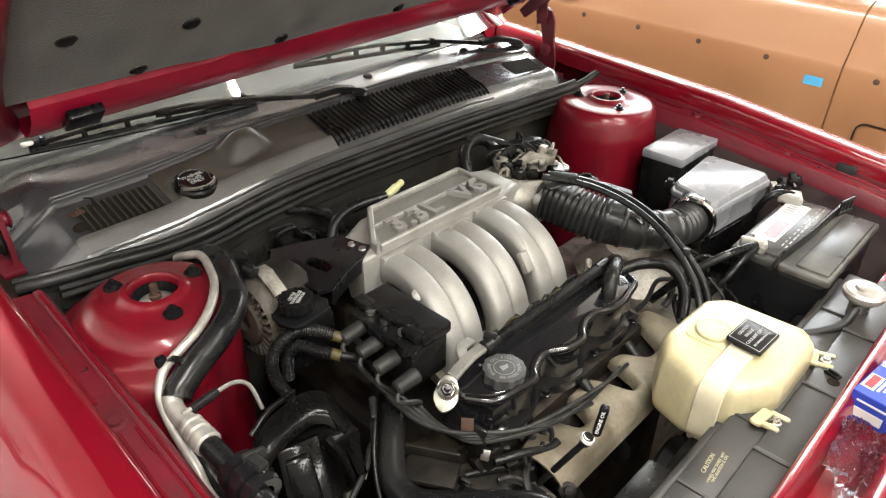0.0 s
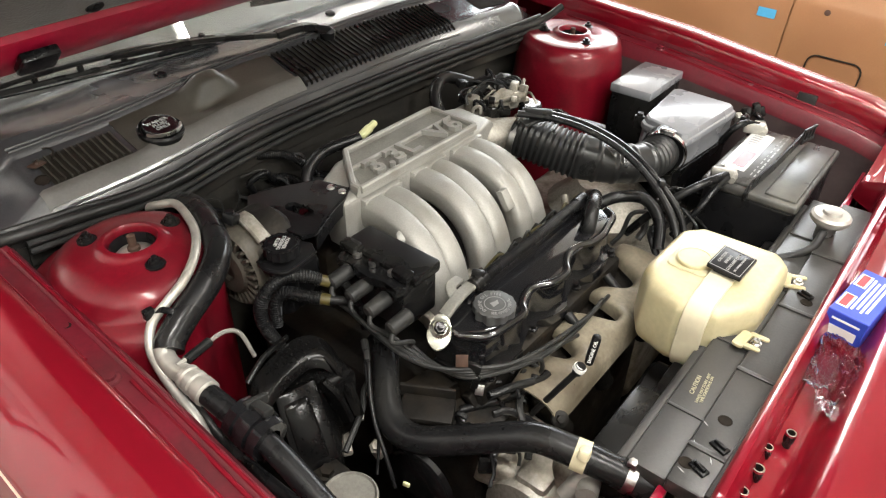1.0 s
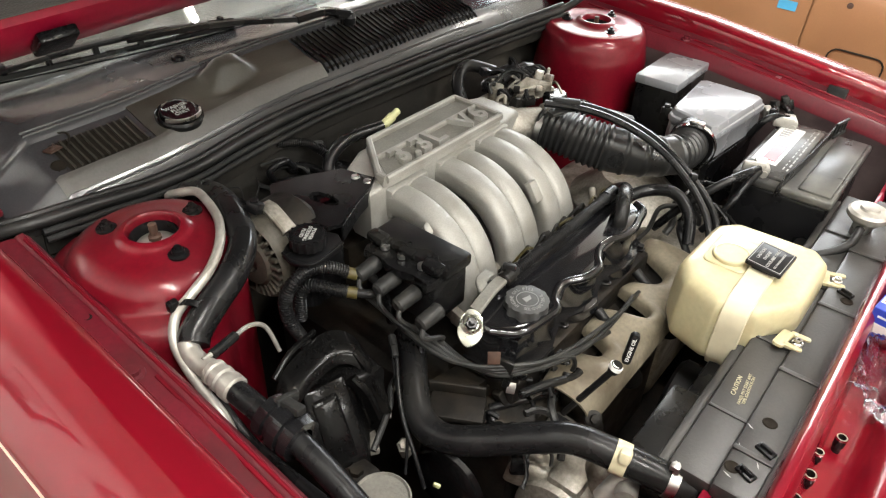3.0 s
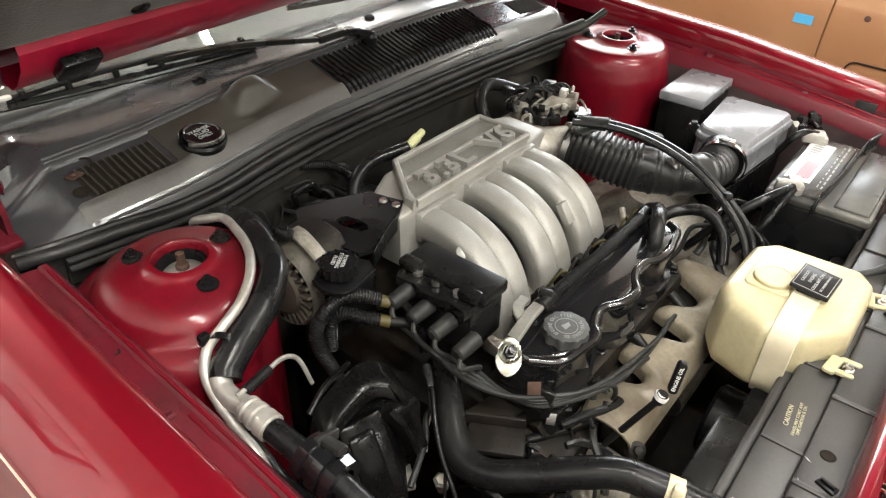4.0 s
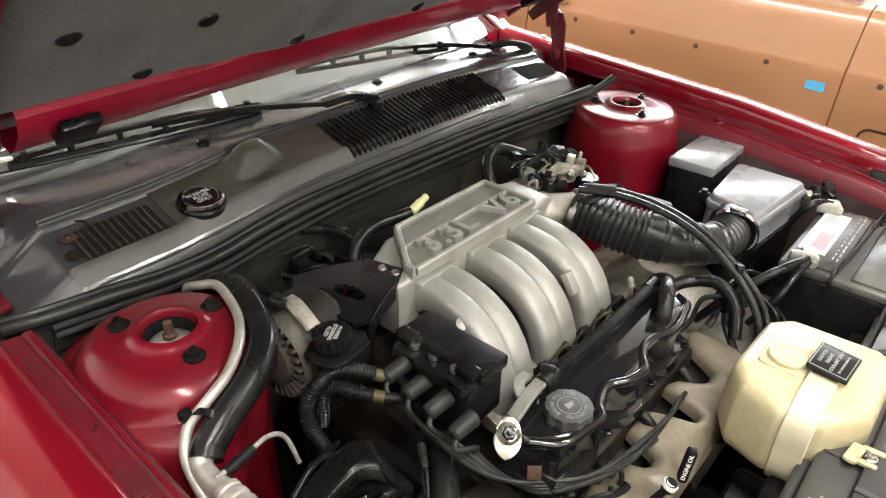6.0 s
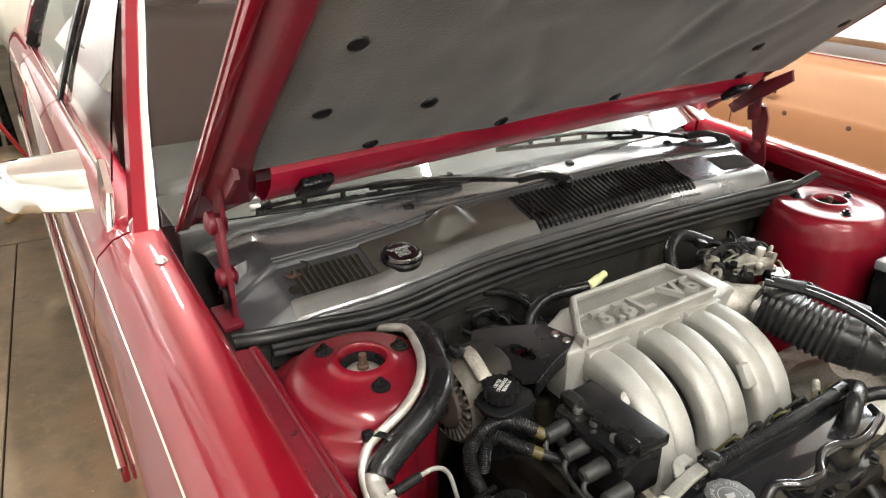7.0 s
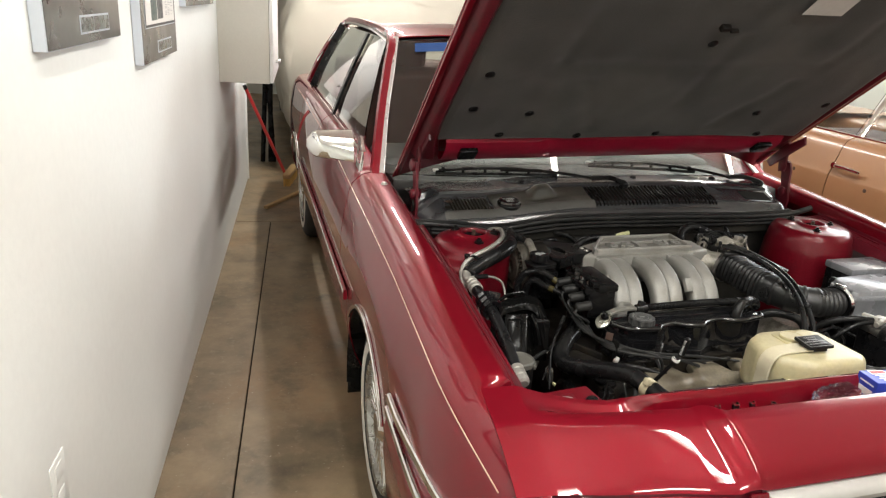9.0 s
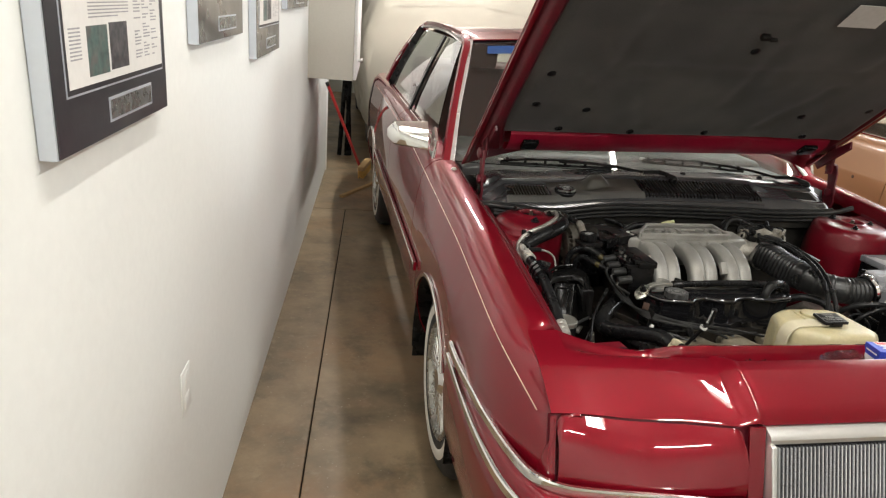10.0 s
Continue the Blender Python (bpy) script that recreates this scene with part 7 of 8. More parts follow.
part("radiator_cap", lathe([(0.030, 0.0), (0.032, 0.003), (0.032, 0.010), (0.028, 0.014), (0.016, 0.015), (0.014, 0.019), (0.010, 0.020), (0, 0.020)], (0.275, -0.690, 0.793), (0, 0, 1), 32), PIPE, neck, "bright radiator cap")
part("overflow_hose", tube([(0.25, -0.69, 0.782), (0.215, -0.685, 0.765), (0.175, -0.655, 0.755), (0.13, -0.60, 0.748), (0.09, -0.55, 0.74)], 0.0075, 12), BOOT, support)
part("lower_casting", merge(cbox((0.10, 0.07, 0.05), pose(-0.34, -0.46, 0.60, 10, 0, 20), 0.012, 3), cyl((-0.30, -0.47, 0.63), (-0.31, -0.50, 0.64), 0.02), cyl((-0.37, -0.42, 0.63), (-0.37, -0.44, 0.64), 0.016), cbox((0.09, 0.06, 0.09), pose(-0.31, -0.56, 0.60, 0, 20, 30), 0.02, 3)), ALU_DIRTY, engine, "oily castings")
part("compressor", merge(lathe([(0.03, 0), (0.06, 0.01), (0.065, 0.05), (0.065, 0.12), (0.05, 0.14), (0, 0.14)], (-0.40, -0.53, 0.56), (1, 0, 0), 28), cbox((0.10, 0.05, 0.04), pose(-0.33, -0.53, 0.61), 0.01)), ALU_DIRTY, engine, "oily compressor body")
part("drive_pulley", lathe([(0.02, 0), (0.05, 0.0), (0.056, 0.004), (0.052, 0.010), (0.056, 0.016), (0.052, 0.02), (0.02, 0.02)], (-0.465, -0.40, 0.60), (1, 0, 0), 32), OXIDE, engine)
part("compressor_fitting", merge(cyl((-0.385, -0.585, 0.66), (-0.36, -0.60, 0.70), 0.012), cyl((-0.39, -0.615, 0.69), (-0.345, -0.60, 0.685), 0.014)), PIPE, engine, "pale fitting")
part("compressor_fitting", merge(lathe([(0.012, -0.010), (0.012, 0.0), (0.009, 0.001), (0, 0.001)], (-0.290, -0.520, 0.672), (-0.5, -0.5, 0.7), 18), lathe([(0.0065, 0.0), (0.0065, 0.006), (0, 0.0065)], (-0.2905, -0.5205, 0.673), (-0.5, -0.5, 0.7), 6)), GREASE, engine, "oily fitting with a brown bolt")
part("yellow_tag", cbox((0.004, 0.010, 0.008), pose(-0.505, -0.42, 0.665, 10, 0, 20), 0.002), YELLOW, engine)
part("loom", merge(tube([(-0.418, -0.268, 0.752), (-0.437, -0.292, 0.745), (-0.462, -0.318, 0.728), (-0.482, -0.345, 0.705), (-0.494, -0.372, 0.680), (-0.505, -0.40, 0.64)], 0.0030), tube([(-0.425, -0.272, 0.748), (-0.446, -0.296, 0.738), (-0.470, -0.326, 0.718), (-0.484, -0.352, 0.69), (-0.510, -0.372, 0.65)], 0.0022)), RUBBER, engine, "thin wiring loom")
part("loom_plug", merge(cbox((0.020, 0.009, 0.009), axes_pose((-0.428, -0.280, 0.750), (-0.6, -0.7, -0.2), (0.7, -0.6, 0)), 0.003), cyl((-0.414, -0.262, 0.756), (-0.424, -0.275, 0.752), 0.0055, segs=10)), BOOT, engine, "grey wiring plug")
part("plug_loom", tube([(-0.36, -0.395, 0.66), (-0.31, -0.43, 0.665), (-0.28, -0.46, 0.685), (-0.262, -0.458, 0.695)], 0.007), RUBBER, engine)

# Coolant reservoir.
tank = thing("coolant_tank", (0.0, -0.60, 0.70), "yellowed translucent coolant tank strapped to the shroud", "coolant tank")
base = [(-0.112, -0.585), (-0.094, -0.530), (-0.050, -0.504), (0.082, -0.508), (0.112, -0.535), (0.118, -0.662), (0.092, -0.684), (-0.040, -0.684), (-0.098, -0.640)]


def soft_ring(poly, z, grow=1.0, r=0.2):
    c = Vector((sum(p[0] for p in poly), sum(p[1] for p in poly))) / len(poly)
    out = []
    for k, p in enumerate(poly):
        p, a, b = Vector(p), Vector(poly[k - 1]), Vector(poly[(k + 1) % len(poly)])
        for q in (p.lerp(a, r), p.lerp(a, r * 0.3).lerp(p.lerp(b, r * 0.3), 0.25), p.lerp(b, r * 0.3).lerp(p.lerp(a, r * 0.3), 0.25), p.lerp(b, r)):
            v = c + (q - c) * grow
            out.append((v.x, v.y, z))
    return out


secs = [soft_ring(base, z, g) for z, g in ((0.695, 0.90), (0.698, 0.955), (0.704, 0.985), (0.715, 1.0), (0.745, 1.0), (0.775, 0.985), (0.787, 0.970), (0.795, 0.945), (0.800, 0.905), (0.803, 0.85), (0.8045, 0.75), (0.8050, 0.5))]
part("tank_body", loft(secs, closed=True, caps=True), TANK, tank, sharp=1.4)
part("strap", ribbon([(-0.100, -0.612, 0.690), (-0.112, -0.612, 0.715), (-0.1115, -0.612, 0.748), (-0.110, -0.612, 0.775), (-0.102, -0.612, 0.795), (-0.085, -0.612, 0.8055), (-0.050, -0.612, 0.8085), (-0.005, -0.612, 0.8085)], 0.036, 0.005), surface("pale_strap", (0.55, 0.50, 0.36), 0.36, var=0.08, bump=0.04), tank, "pale moulded strap")
for x, y, a in ((0.098, -0.690, 12), (-0.080, -0.686, -8)):
    tab = part("mount_tab", merge(*[prism(rounded(0.027, 0.009, 0.004), 0.766, 0.7705, pose(x + d * math.cos(radians(a)) + 0.004, y + d * math.sin(radians(a)) - 0.006, 0, 0, 0, a - 82), 0.002) for d in (-0.014, 0.014)], prism(rounded(0.038, 0.016, 0.005), 0.766, 0.7705, pose(x, y + 0.010, 0, 0, 0, a), 0.002)), TANK, tank, "two-pronged mounting tab")
    part("tab_screw", lathe([(0.0075, 0.0), (0.0075, 0.003), (0.005, 0.004), (0.005, 0.008), (0.002, 0.008), (0.002, 0.006), (0, 0.006)], (x + 0.001, y - 0.008, 0.768), (0, 0, 1), 10), STEEL, tab, "steel screw")
part("neck_pad", prism(rounded(0.086, 0.062, 0.010), 0.800, 0.8075, pose(0.008, -0.562, 0), 0.003, 3), TANK, tank)
part("filler_neck", lathe([(0.027, -0.004), (0.027, 0.005), (0.0255, 0.0065), (0.0235, 0.0068), (0.0225, 0.0058), (0, 0.0062)], (-0.002, -0.563, 0.807), (0.0, 0.04, 1), 36), TANK, tank)
f_r, f_u, f_c = Vector((0.998, -0.06, 0.03)), Vector((0.06, 0.998, 0.04)), Vector((0.008, -0.614, 0.8185))
flap = part("filler_cap", merge(moved(prism(rounded(0.061, 0.052, 0.003), -0.001, 0.005, None, 0.0015), axes_pose(f_c, f_r, f_u)), moved(prism(rounded(0.050, 0.034, 0.004), -0.012, -0.001), axes_pose(f_c, f_r, f_u))), BATTERY, tank, "dark grey filler flap")
for text, size, dy in (("CAUTION", 0.0064, 0.0150), ("ENGINE", 0.0064, 0.0060), ("COOLANT ONLY", 0.0064, -0.0030), ("SEE OWNERS MANUAL", 0.0042, -0.0125)):
    part("flap_writing", lettering(text, size, axes_pose(f_c + f_u * dy + Vector((0, 0, 0.0053)), f_r, f_u), 0.0003), INK_G, flap, "pale words " + text)
c4 = [f_c + f_r * sx * 0.0275 + f_u * sy * 0.0230 + Vector((0, 0, 0.0053)) for sx, sy in ((-1, -1), (1, -1), (1, 1), (-1, 1), (-1, -1))]
part("flap_border", merge(*[ribbon([a, a.lerp(b, 0.5), b], 0.0008, 0.0006, 2) for a, b in zip(c4, c4[1:])]), INK_G, flap, "thin pale border")

# Battery.
bat = thing("battery", (0.455, -0.55, 0.58), "black car battery with a dusty lid and white label", "battery")
part("case", box((0.300, -0.630, 0.58), (0.576, -0.464, 0.768), 0.008, 3), BATTERY, bat)
part("lid", merge(box((0.295, -0.635, 0.766), (0.580, -0.459, 0.784), 0.006, 3), box((0.310, -0.55, 0.782), (0.566, -0.468, 0.790), 0.004), box((0.306, -0.628, 0.782), (0.570, -0.572, 0.7885), 0.004)), BATTOP, bat, "dusty grey lid")
part("side_label", box((0.577, -0.61, 0.62), (0.5785, -0.49, 0.72)), LABEL_RED, bat)
part("white_label", box((0.352, -0.517, 0.7900), (0.535, -0.472, 0.7908)), LABEL, bat, "white label")
part("red_patch", box((0.366, -0.511, 0.7908), (0.440, -0.488, 0.7914)), LABEL_RED, bat, "red patch")
for k in range(6):
    part("label_bar", box((0.460 + 0.011 * k, -0.498, 0.7908), (0.466 + 0.011 * k, -0.480, 0.7912)), PRINT, bat)
for k in range(11):
    n = 0.010 + 0.006 * ((k * 7) % 3) / 2
    part("print_bar", box((0.345 + 0.019 * k, -0.540, 0.7902), (0.345 + 0.019 * k + n, -0.5372, 0.7906)), INK_G, bat)
    part("print_bar", box((0.347 + 0.019 * k, -0.532, 0.7902), (0.347 + 0.019 * k + 0.022 - n, -0.5300, 0.7906)), INK_G, bat)
part("hold_down", ribbon([(0.285, -0.545, 0.770), (0.296, -0.548, 0.794), (0.40, -0.556, 0.797), (0.52, -0.560, 0.797), (0.565, -0.560, 0.796)], 0.026, 0.005, 6), BLACK, bat, "black hold-down strap")
part("hold_down_tab", merge(*[cbox((0.005, 0.004, 0.028), pose(0.540 + 0.013 * k, -0.566 - 0.003 * k, 0.806), 0.001, 1) for k in range(4)], cbox((0.048, 0.005, 0.007), pose(0.560, -0.571, 0.794, 0, 0, -13), 0.001, 1), cbox((0.048, 0.005, 0.006), pose(0.560, -0.571, 0.820, 0, 0, -13), 0.001, 1)), BOOT, bat, "slotted grey tab")
for x, y in ((0.322, -0.500), (0.548, -0.480)):
    part("terminal", merge(lathe([(0.011, 0), (0.009, 0.02), (0, 0.021)], (x, y, 0.786), (0, 0, 1), 16), cbox((0.045, 0.024, 0.016), pose(x, y, 0.797, 0, 0, 25), 0.005), cbox((0.014, 0.04, 0.02), pose(x - 0.02, y + 0.008, 0.800, 0, 0, 20), 0.004), lathe([(0.007, 0), (0.007, 0.012), (0, 0.013)], (x - 0.022, y - 0.012, 0.792), (1, 0.3, 0), 8)), PIPE, bat, "pale lead clamp")
part("battery_cable", tube([(0.30, -0.50, 0.80), (0.255, -0.485, 0.80), (0.215, -0.46, 0.785), (0.19, -0.42, 0.74), (0.18, -0.38, 0.68)], 0.008), RUBBER, bat, "black battery cable")
part("battery_cable", tube([(0.295, -0.505, 0.798), (0.25, -0.50, 0.79), (0.21, -0.49, 0.76), (0.20, -0.46, 0.70)], 0.006), RUBBER, bat, "black battery cable")
part("battery_cable", tube([(0.55, -0.475, 0.80), (0.52, -0.455, 0.81), (0.50, -0.44, 0.80), (0.51, -0.42, 0.76)], 0.007), RUBBER, bat, "black battery cable")
part("battery_cable", tube([(0.58, -0.47, 0.80), (0.62, -0.44, 0.795), (0.64, -0.40, 0.77)], 0.006), RUBBER, bat, "black battery cable")
part("tray", box((0.285, -0.65, 0.555), (0.63, -0.45, 0.585), 0.006), GREASE, bat)
random.seed(8)
for k in range(7):
    x, y = 0.55 + 0.02 * k, -0.44 + random.uniform(-0.01, 0.02)
    part("fuse_link", cbox((0.018, 0.014, 0.022), pose(x, y, 0.79 + random.uniform(-0.005, 0.012), random.uniform(-20, 20), random.uniform(-20, 20), random.uniform(0, 90)), 0.003), random.choice((BLACK, PIPE, BOOT)), bat)

relay = thing("relay_box", (0.565, -0.21, 0.62), "black power box with a shiny grey lid", "relay box")
part("relay_body", box((0.482, -0.256, 0.62), (0.648, -0.164, 0.812), 0.004), BLACK, relay)
part("relay_lid", box((0.479, -0.259, 0.812), (0.651, -0.161, 0.832), 0.0035, 2), GREY, relay, "shiny grey lid")

cleaner = thing("air_cleaner", (0.46, -0.35, 0.60), "grey air cleaner housing with a sloped front", "air cleaner")
top = [(0.372, -0.292), (0.563, -0.277), (0.557, -0.420), (0.342, -0.398)]


def shell(levels, lean=0.0):
    secs = []
    for z, g in levels:
        c = Vector((0.458, -0.347, 0))
        ring = []
        for k, (x, y) in enumerate(top):
            p = c + (Vector((x, y, 0)) - c) * g
            for q in (top[k - 1], top[(k + 1) % 4]):
                d = (c + (Vector((*q, 0)) - c) * g - p).normalized() * 0.010
                ring.append((p + d).xy)
        secs.append([(x, y, z) for x, y in ring])
    return loft(secs, closed=True, caps=True)


body = part("housing", shell(((0.752, 1.02), (0.798, 1.0), (0.803, 1.04), (0.810, 1.05), (0.815, 1.03), (0.817, 0.985), (0.826, 0.96), (0.829, 0.92))), GREY, cleaner)
part("lower_shell", shell(((0.60, 0.94), (0.75, 1.0), (0.756, 1.04), (0.760, 1.02))), BLACK, cleaner)
for x, y in ((0.40, -0.275), (0.385, -0.35), (0.57, -0.35)):
    part("clip", merge(cbox((0.012, 0.022, 0.03), pose(x, y, 0.80, 0, 0, 20), 0.003), cbox((0.02, 0.012, 0.008), pose(x, y, 0.818, 0, 10, 20), 0.002)), BLACK, cleaner)
part("outlet", cyl((0.40, -0.345, 0.785), (0.33, -0.360, 0.785), 0.044, segs=28), BLACK, cleaner)
duct = thing("intake_duct", (0.22, -0.32, 0.74), "ribbed black rubber intake duct", "duct")
path = spline([(0.150, -0.130, 0.826), (0.158, -0.178, 0.818), (0.171, -0.225, 0.808), (0.190, -0.272, 0.800), (0.218, -0.318, 0.793), (0.260, -0.350, 0.789), (0.308, -0.360, 0.787), (0.350, -0.352, 0.786)], 16)
path = even(path, 0.0022)


def duct_ring(k, f):
    boxy = 1.0 - 0.48 * max(0.0, min(1.0, (0.62 - f) / 0.2))
    r = 0.0365
    if f < 0.36 or f > 0.78:
        r += (-0.0012, 0.0014, 0.0026, 0.0014, -0.0012)[k % 5]
    elif k % 15 < 3:
        r += 0.0022
    return [(r * math.copysign(abs(math.cos(a)) ** boxy, math.cos(a)), r * math.copysign(abs(math.sin(a)) ** boxy, math.sin(a))) for a in (2 * math.pi * (j + 0.5) / 32 for j in range(32))]


part("duct_body", sweep(path, duct_ring), surface("dusty_duct_rubber", (0.017, 0.017, 0.017), 0.36, var=0.25, coarse=16, fine=260, bump=0.06, stain=(0.042, 0.041, 0.038), stain_scale=12, stain_amount=0.35), duct, sharp=1.0)
part("duct_clamp", merge(lathe([(0.044, -0.006), (0.0465, -0.006), (0.0465, 0.006), (0.044, 0.006)], (0.328, -0.364, 0.786), (1, 0.18, 0), 36, caps=False), cbox((0.012, 0.03, 0.012), pose(0.328, -0.365, 0.833), 0.003)), CHROME, duct, "bright band clamp")
part("duct_clamp", merge(lathe([(0.044, -0.006), (0.0465, -0.006), (0.0465, 0.006), (0.044, 0.006)], (0.152, -0.140, 0.818), (0.1, -1, -0.15), 36, caps=False)), STEEL, duct)
part("duct_strap", ribbon([(0.105, -0.172, 0.870), (0.15, -0.19, 0.872), (0.20, -0.225, 0.862), (0.235, -0.275, 0.848)], 0.020, 0.006), BOOT, duct, "grey cable guide")
cables = thing("throttle_cables", (0.12, -0.40, 0.78), "pair of black throttle cables", "cable")
for d in (0.0, 0.016):
    part("cable", tube([(0.11 + d, -0.155, 0.885), (0.145 + d, -0.215, 0.880), (0.165 + d, -0.28, 0.868), (0.168 + d, -0.35, 0.848), (0.150 + d, -0.42, 0.820), (0.118 + d * 1.6, -0.48, 0.785), (0.09 + d * 2, -0.51, 0.74), (0.08 + d * 2, -0.52, 0.68)], 0.0062, 10), RUBBER, cables)
part("cable_clip", cbox((0.03, 0.012, 0.012), pose(0.165, -0.43, 0.817, 0, 20, 30), 0.003), BLACK, cables)
part("cable_end", cbox((0.05, 0.014, 0.012), axes_pose((0.135, -0.185, 0.888), (0.5, -0.85, 0), (0.8, 0.5, 0)), 0.003), BOOT, cables)
part("dark_hose", tube([(0.10, -0.33, 0.75), (0.14, -0.36, 0.77), (0.18, -0.40, 0.765), (0.17, -0.44, 0.74), (0.14, -0.46, 0.70)], 0.011), RUBBER, cables)

# ---------------------------------------------------------------- loose things on the nose
for x, y, r, n in ((-0.239, -0.782, 0.0062, 0.024), (-0.274, -0.768, 0.0056, 0.022), (-0.312, -0.769, 0.0070, 0.024), (-0.351, -0.766, 0.0064, 0.023)):
    d = Vector((0.0, 0.0, -1.0))
    p = Vector((x, y, 0.7745 + n / 2))
    s = thing("socket", (x, y, 0.785), "small black wrench socket with a bright rim on red paint", "socket", "sockets on the nose")
    part("shell", lathe([(r * 0.72, 0.0), (r * 0.9, 0.0), (r, 0.0015), (r, n * 0.55), (r * 0.8, n * 0.62), (r * 0.8, n), (r * 0.5, n)], p + d * (-n / 2), d, 20, caps=False), OXIDE, s)
    part("mouth", lathe([(r * 0.72, 0.0), (r * 0.66, 0.012), (0, 0.012)], p + d * (-n / 2), d, 6, caps=False), JOINT_SHADE, s)
    part("bright_rim", lathe([(r * 0.70, -0.0005), (r * 0.96, -0.0005), (r * 1.02, 0.0025)], p + d * (-n / 2), d, 20, caps=False), CHROME, s)

carton = thing("parts_box", (0.045, -0.787, 0.78), "blue cardboard parts box with red and white print", "box")
m = pose(0.040, -0.789, 0.8055, 0, 0, -8)
part("box_body", cbox((0.125, 0.052, 0.048), m, 0.001, 1), BLUE, carton)
for k in range(4):
    part("print_bar", cbox((0.09 - 0.01 * (k % 2), 0.003, 0.0006), m @ pose(0, 0.004 - 0.006 * k, 0.0243)), INK_W, carton)
for x in (-0.03, 0.03):
    patch = part("logo_patch", cbox((0.035, 0.016, 0.0006), m @ pose(x, 0.016, 0.0243)), INK_W, carton, "white shape")
    part("logo_red", cbox((0.030, 0.010, 0.0006), m @ pose(x, 0.016, 0.0248)), LABEL_RED, patch, "red shape")
part("end_print", merge(cbox((0.0006, 0.036, 0.014), m @ pose(-0.0628, 0, -0.006)), cbox((0.0006, 0.036, 0.003), m @ pose(-0.0628, 0, 0.012))), INK_W, carton)

bm = bmesh.new()
bmesh.ops.create_icosphere(bm, subdivisions=5, radius=1)
for v in bm.verts:
    p = v.co.copy()
    r = 1 + 0.34 * noise.noise(p * 2.3) + 0.26 * abs(noise.noise(p * 5.1)) - 0.24 * abs(noise.noise(p * 9)) - 0.10 * abs(noise.noise(p * 17))
    v.co = Vector((p.x * 0.062 * r, p.y * 0.030 * r, max(-0.016, p.z * 0.024 * r)))
solid("plastic_bag", moved(bm, pose(-0.105, -0.797, 0.800, 0, 0, 12)), BAG, "crumpled clear plastic bag on the red nose", "bag", sharp=0.5)
SETTLE[0] = LEVEL

# ---------------------------------------------------------------- along the wall
def picture(v0, v1, z0, z1, rich):
    at = GARAGE @ Vector((0, (v0 + v1) / 2, z0))
    fr = thing("picture_frame", at, "silver framed poster with a dark mat on the white wall" if rich else "silver framed print with a grey mat on the white wall", "picture frame", "framed prints on the wall")
    d = 0.026
    part("frame_box", garage(box((0.001, v0, z0), (d - 0.0015, v1, z1), 0.001, 1)), FRAME_SILVER, fr, "silver frame sides")
    part("mat_board", garage(box((d - 0.002, v0 + 0.002, z0 + 0.002), (d, v1 - 0.001, z1 - 0.002))), MAT_BOARD if rich else MAT_GREY, fr, "dark mat board")
    w = v1 - v0
    a, b, c = v0 + 0.10 * w, v1 - 0.06 * w, z0 + (0.082 if rich else 0.105)
    part("inner_fillet", garage(box((d, a - 0.009, c - 0.010), (d + 0.0008, b + 0.006, z1 - 0.05))), FRAME_SILVER, fr)
    part("mat_step", garage(box((d + 0.0008, a - 0.006, c - 0.007), (d + 0.0012, b + 0.003, z1 - 0.054))), MAT_BOARD, fr)
    sheet = part("printed_sheet", garage(box((d + 0.0012, a, c), (d + 0.0018, b, z1 - 0.06))), PAPER, fr, "printed page")
    f = d + 0.0018
    random.seed(3)
    text = [box((f, a + 0.20 * (b - a), c + 0.086 + 0.0046 * k), (f + 0.0003, a + (0.60 if k % 7 else 0.48) * (b - a), c + 0.0878 + 0.0046 * k)) for k in range(70) if c + 0.09 + 0.0046 * k < z1 - 0.075]
    part("text_block", garage(merge(*text)), PRINT, sheet, "small unreadable lines")
    cols = [box((f, a + (0.66 + 0.105 * (k % 3)) * (b - a), c + 0.020 + 0.0050 * (k // 3)), (f + 0.0003, a + (0.66 + 0.105 * (k % 3) + random.uniform(0.03, 0.09)) * (b - a), c + 0.0222 + 0.0050 * (k // 3))) for k in range(240) if random.random() < 0.8]
    part("text_block", garage(merge(*cols)), PRINT, sheet, "small unreadable columns")
    if rich:
        part("colour_block", garage(box((f, a + 0.004, c + 0.118), (f + 0.0003, a + 0.050, z1 - 0.1))), PRINT_Y, sheet, "olive block")
        part("text_block", garage(merge(*[box((f, a + 0.010, c + 0.035 + 0.0048 * k), (f + 0.0003, a + 0.046, c + 0.0370 + 0.0048 * k)) for k in range(9)])), PRINT, sheet)
    part("photo", garage(box((f, a + 0.17 * (b - a), c + 0.010), (f + 0.0003, a + 0.36 * (b - a), c + 0.076))), PRINT_T, sheet, "small dark photo")
    part("photo", garage(box((f, a + 0.38 * (b - a), c + 0.012), (f + 0.0003, a + 0.57 * (b - a), c + 0.078))), PRINT_D, sheet, "small dark photo")
    p0, p1 = v0 + 0.38 * w, v0 + 0.80 * w
    plate = part("name_plate", garage(box((d, p0, z0 + 0.020), (d + 0.0012, p1, z0 + 0.056))), FRAME_SILVER, fr, "small plate")
    part("plate_face", garage(box((d + 0.0012, p0 + 0.004, z0 + 0.024), (d + 0.0016, p1 - 0.004, z0 + 0.052))), PLATE, plate, "worn pewter face")


picture(-1.055, -0.592, 1.265, 1.92, True)
picture(-0.332, 0.175, 1.360, 1.95, False)
picture(0.411, 0.940, 1.268, 1.86, False)
picture(1.200, 2.05, 1.410, 1.95, False)

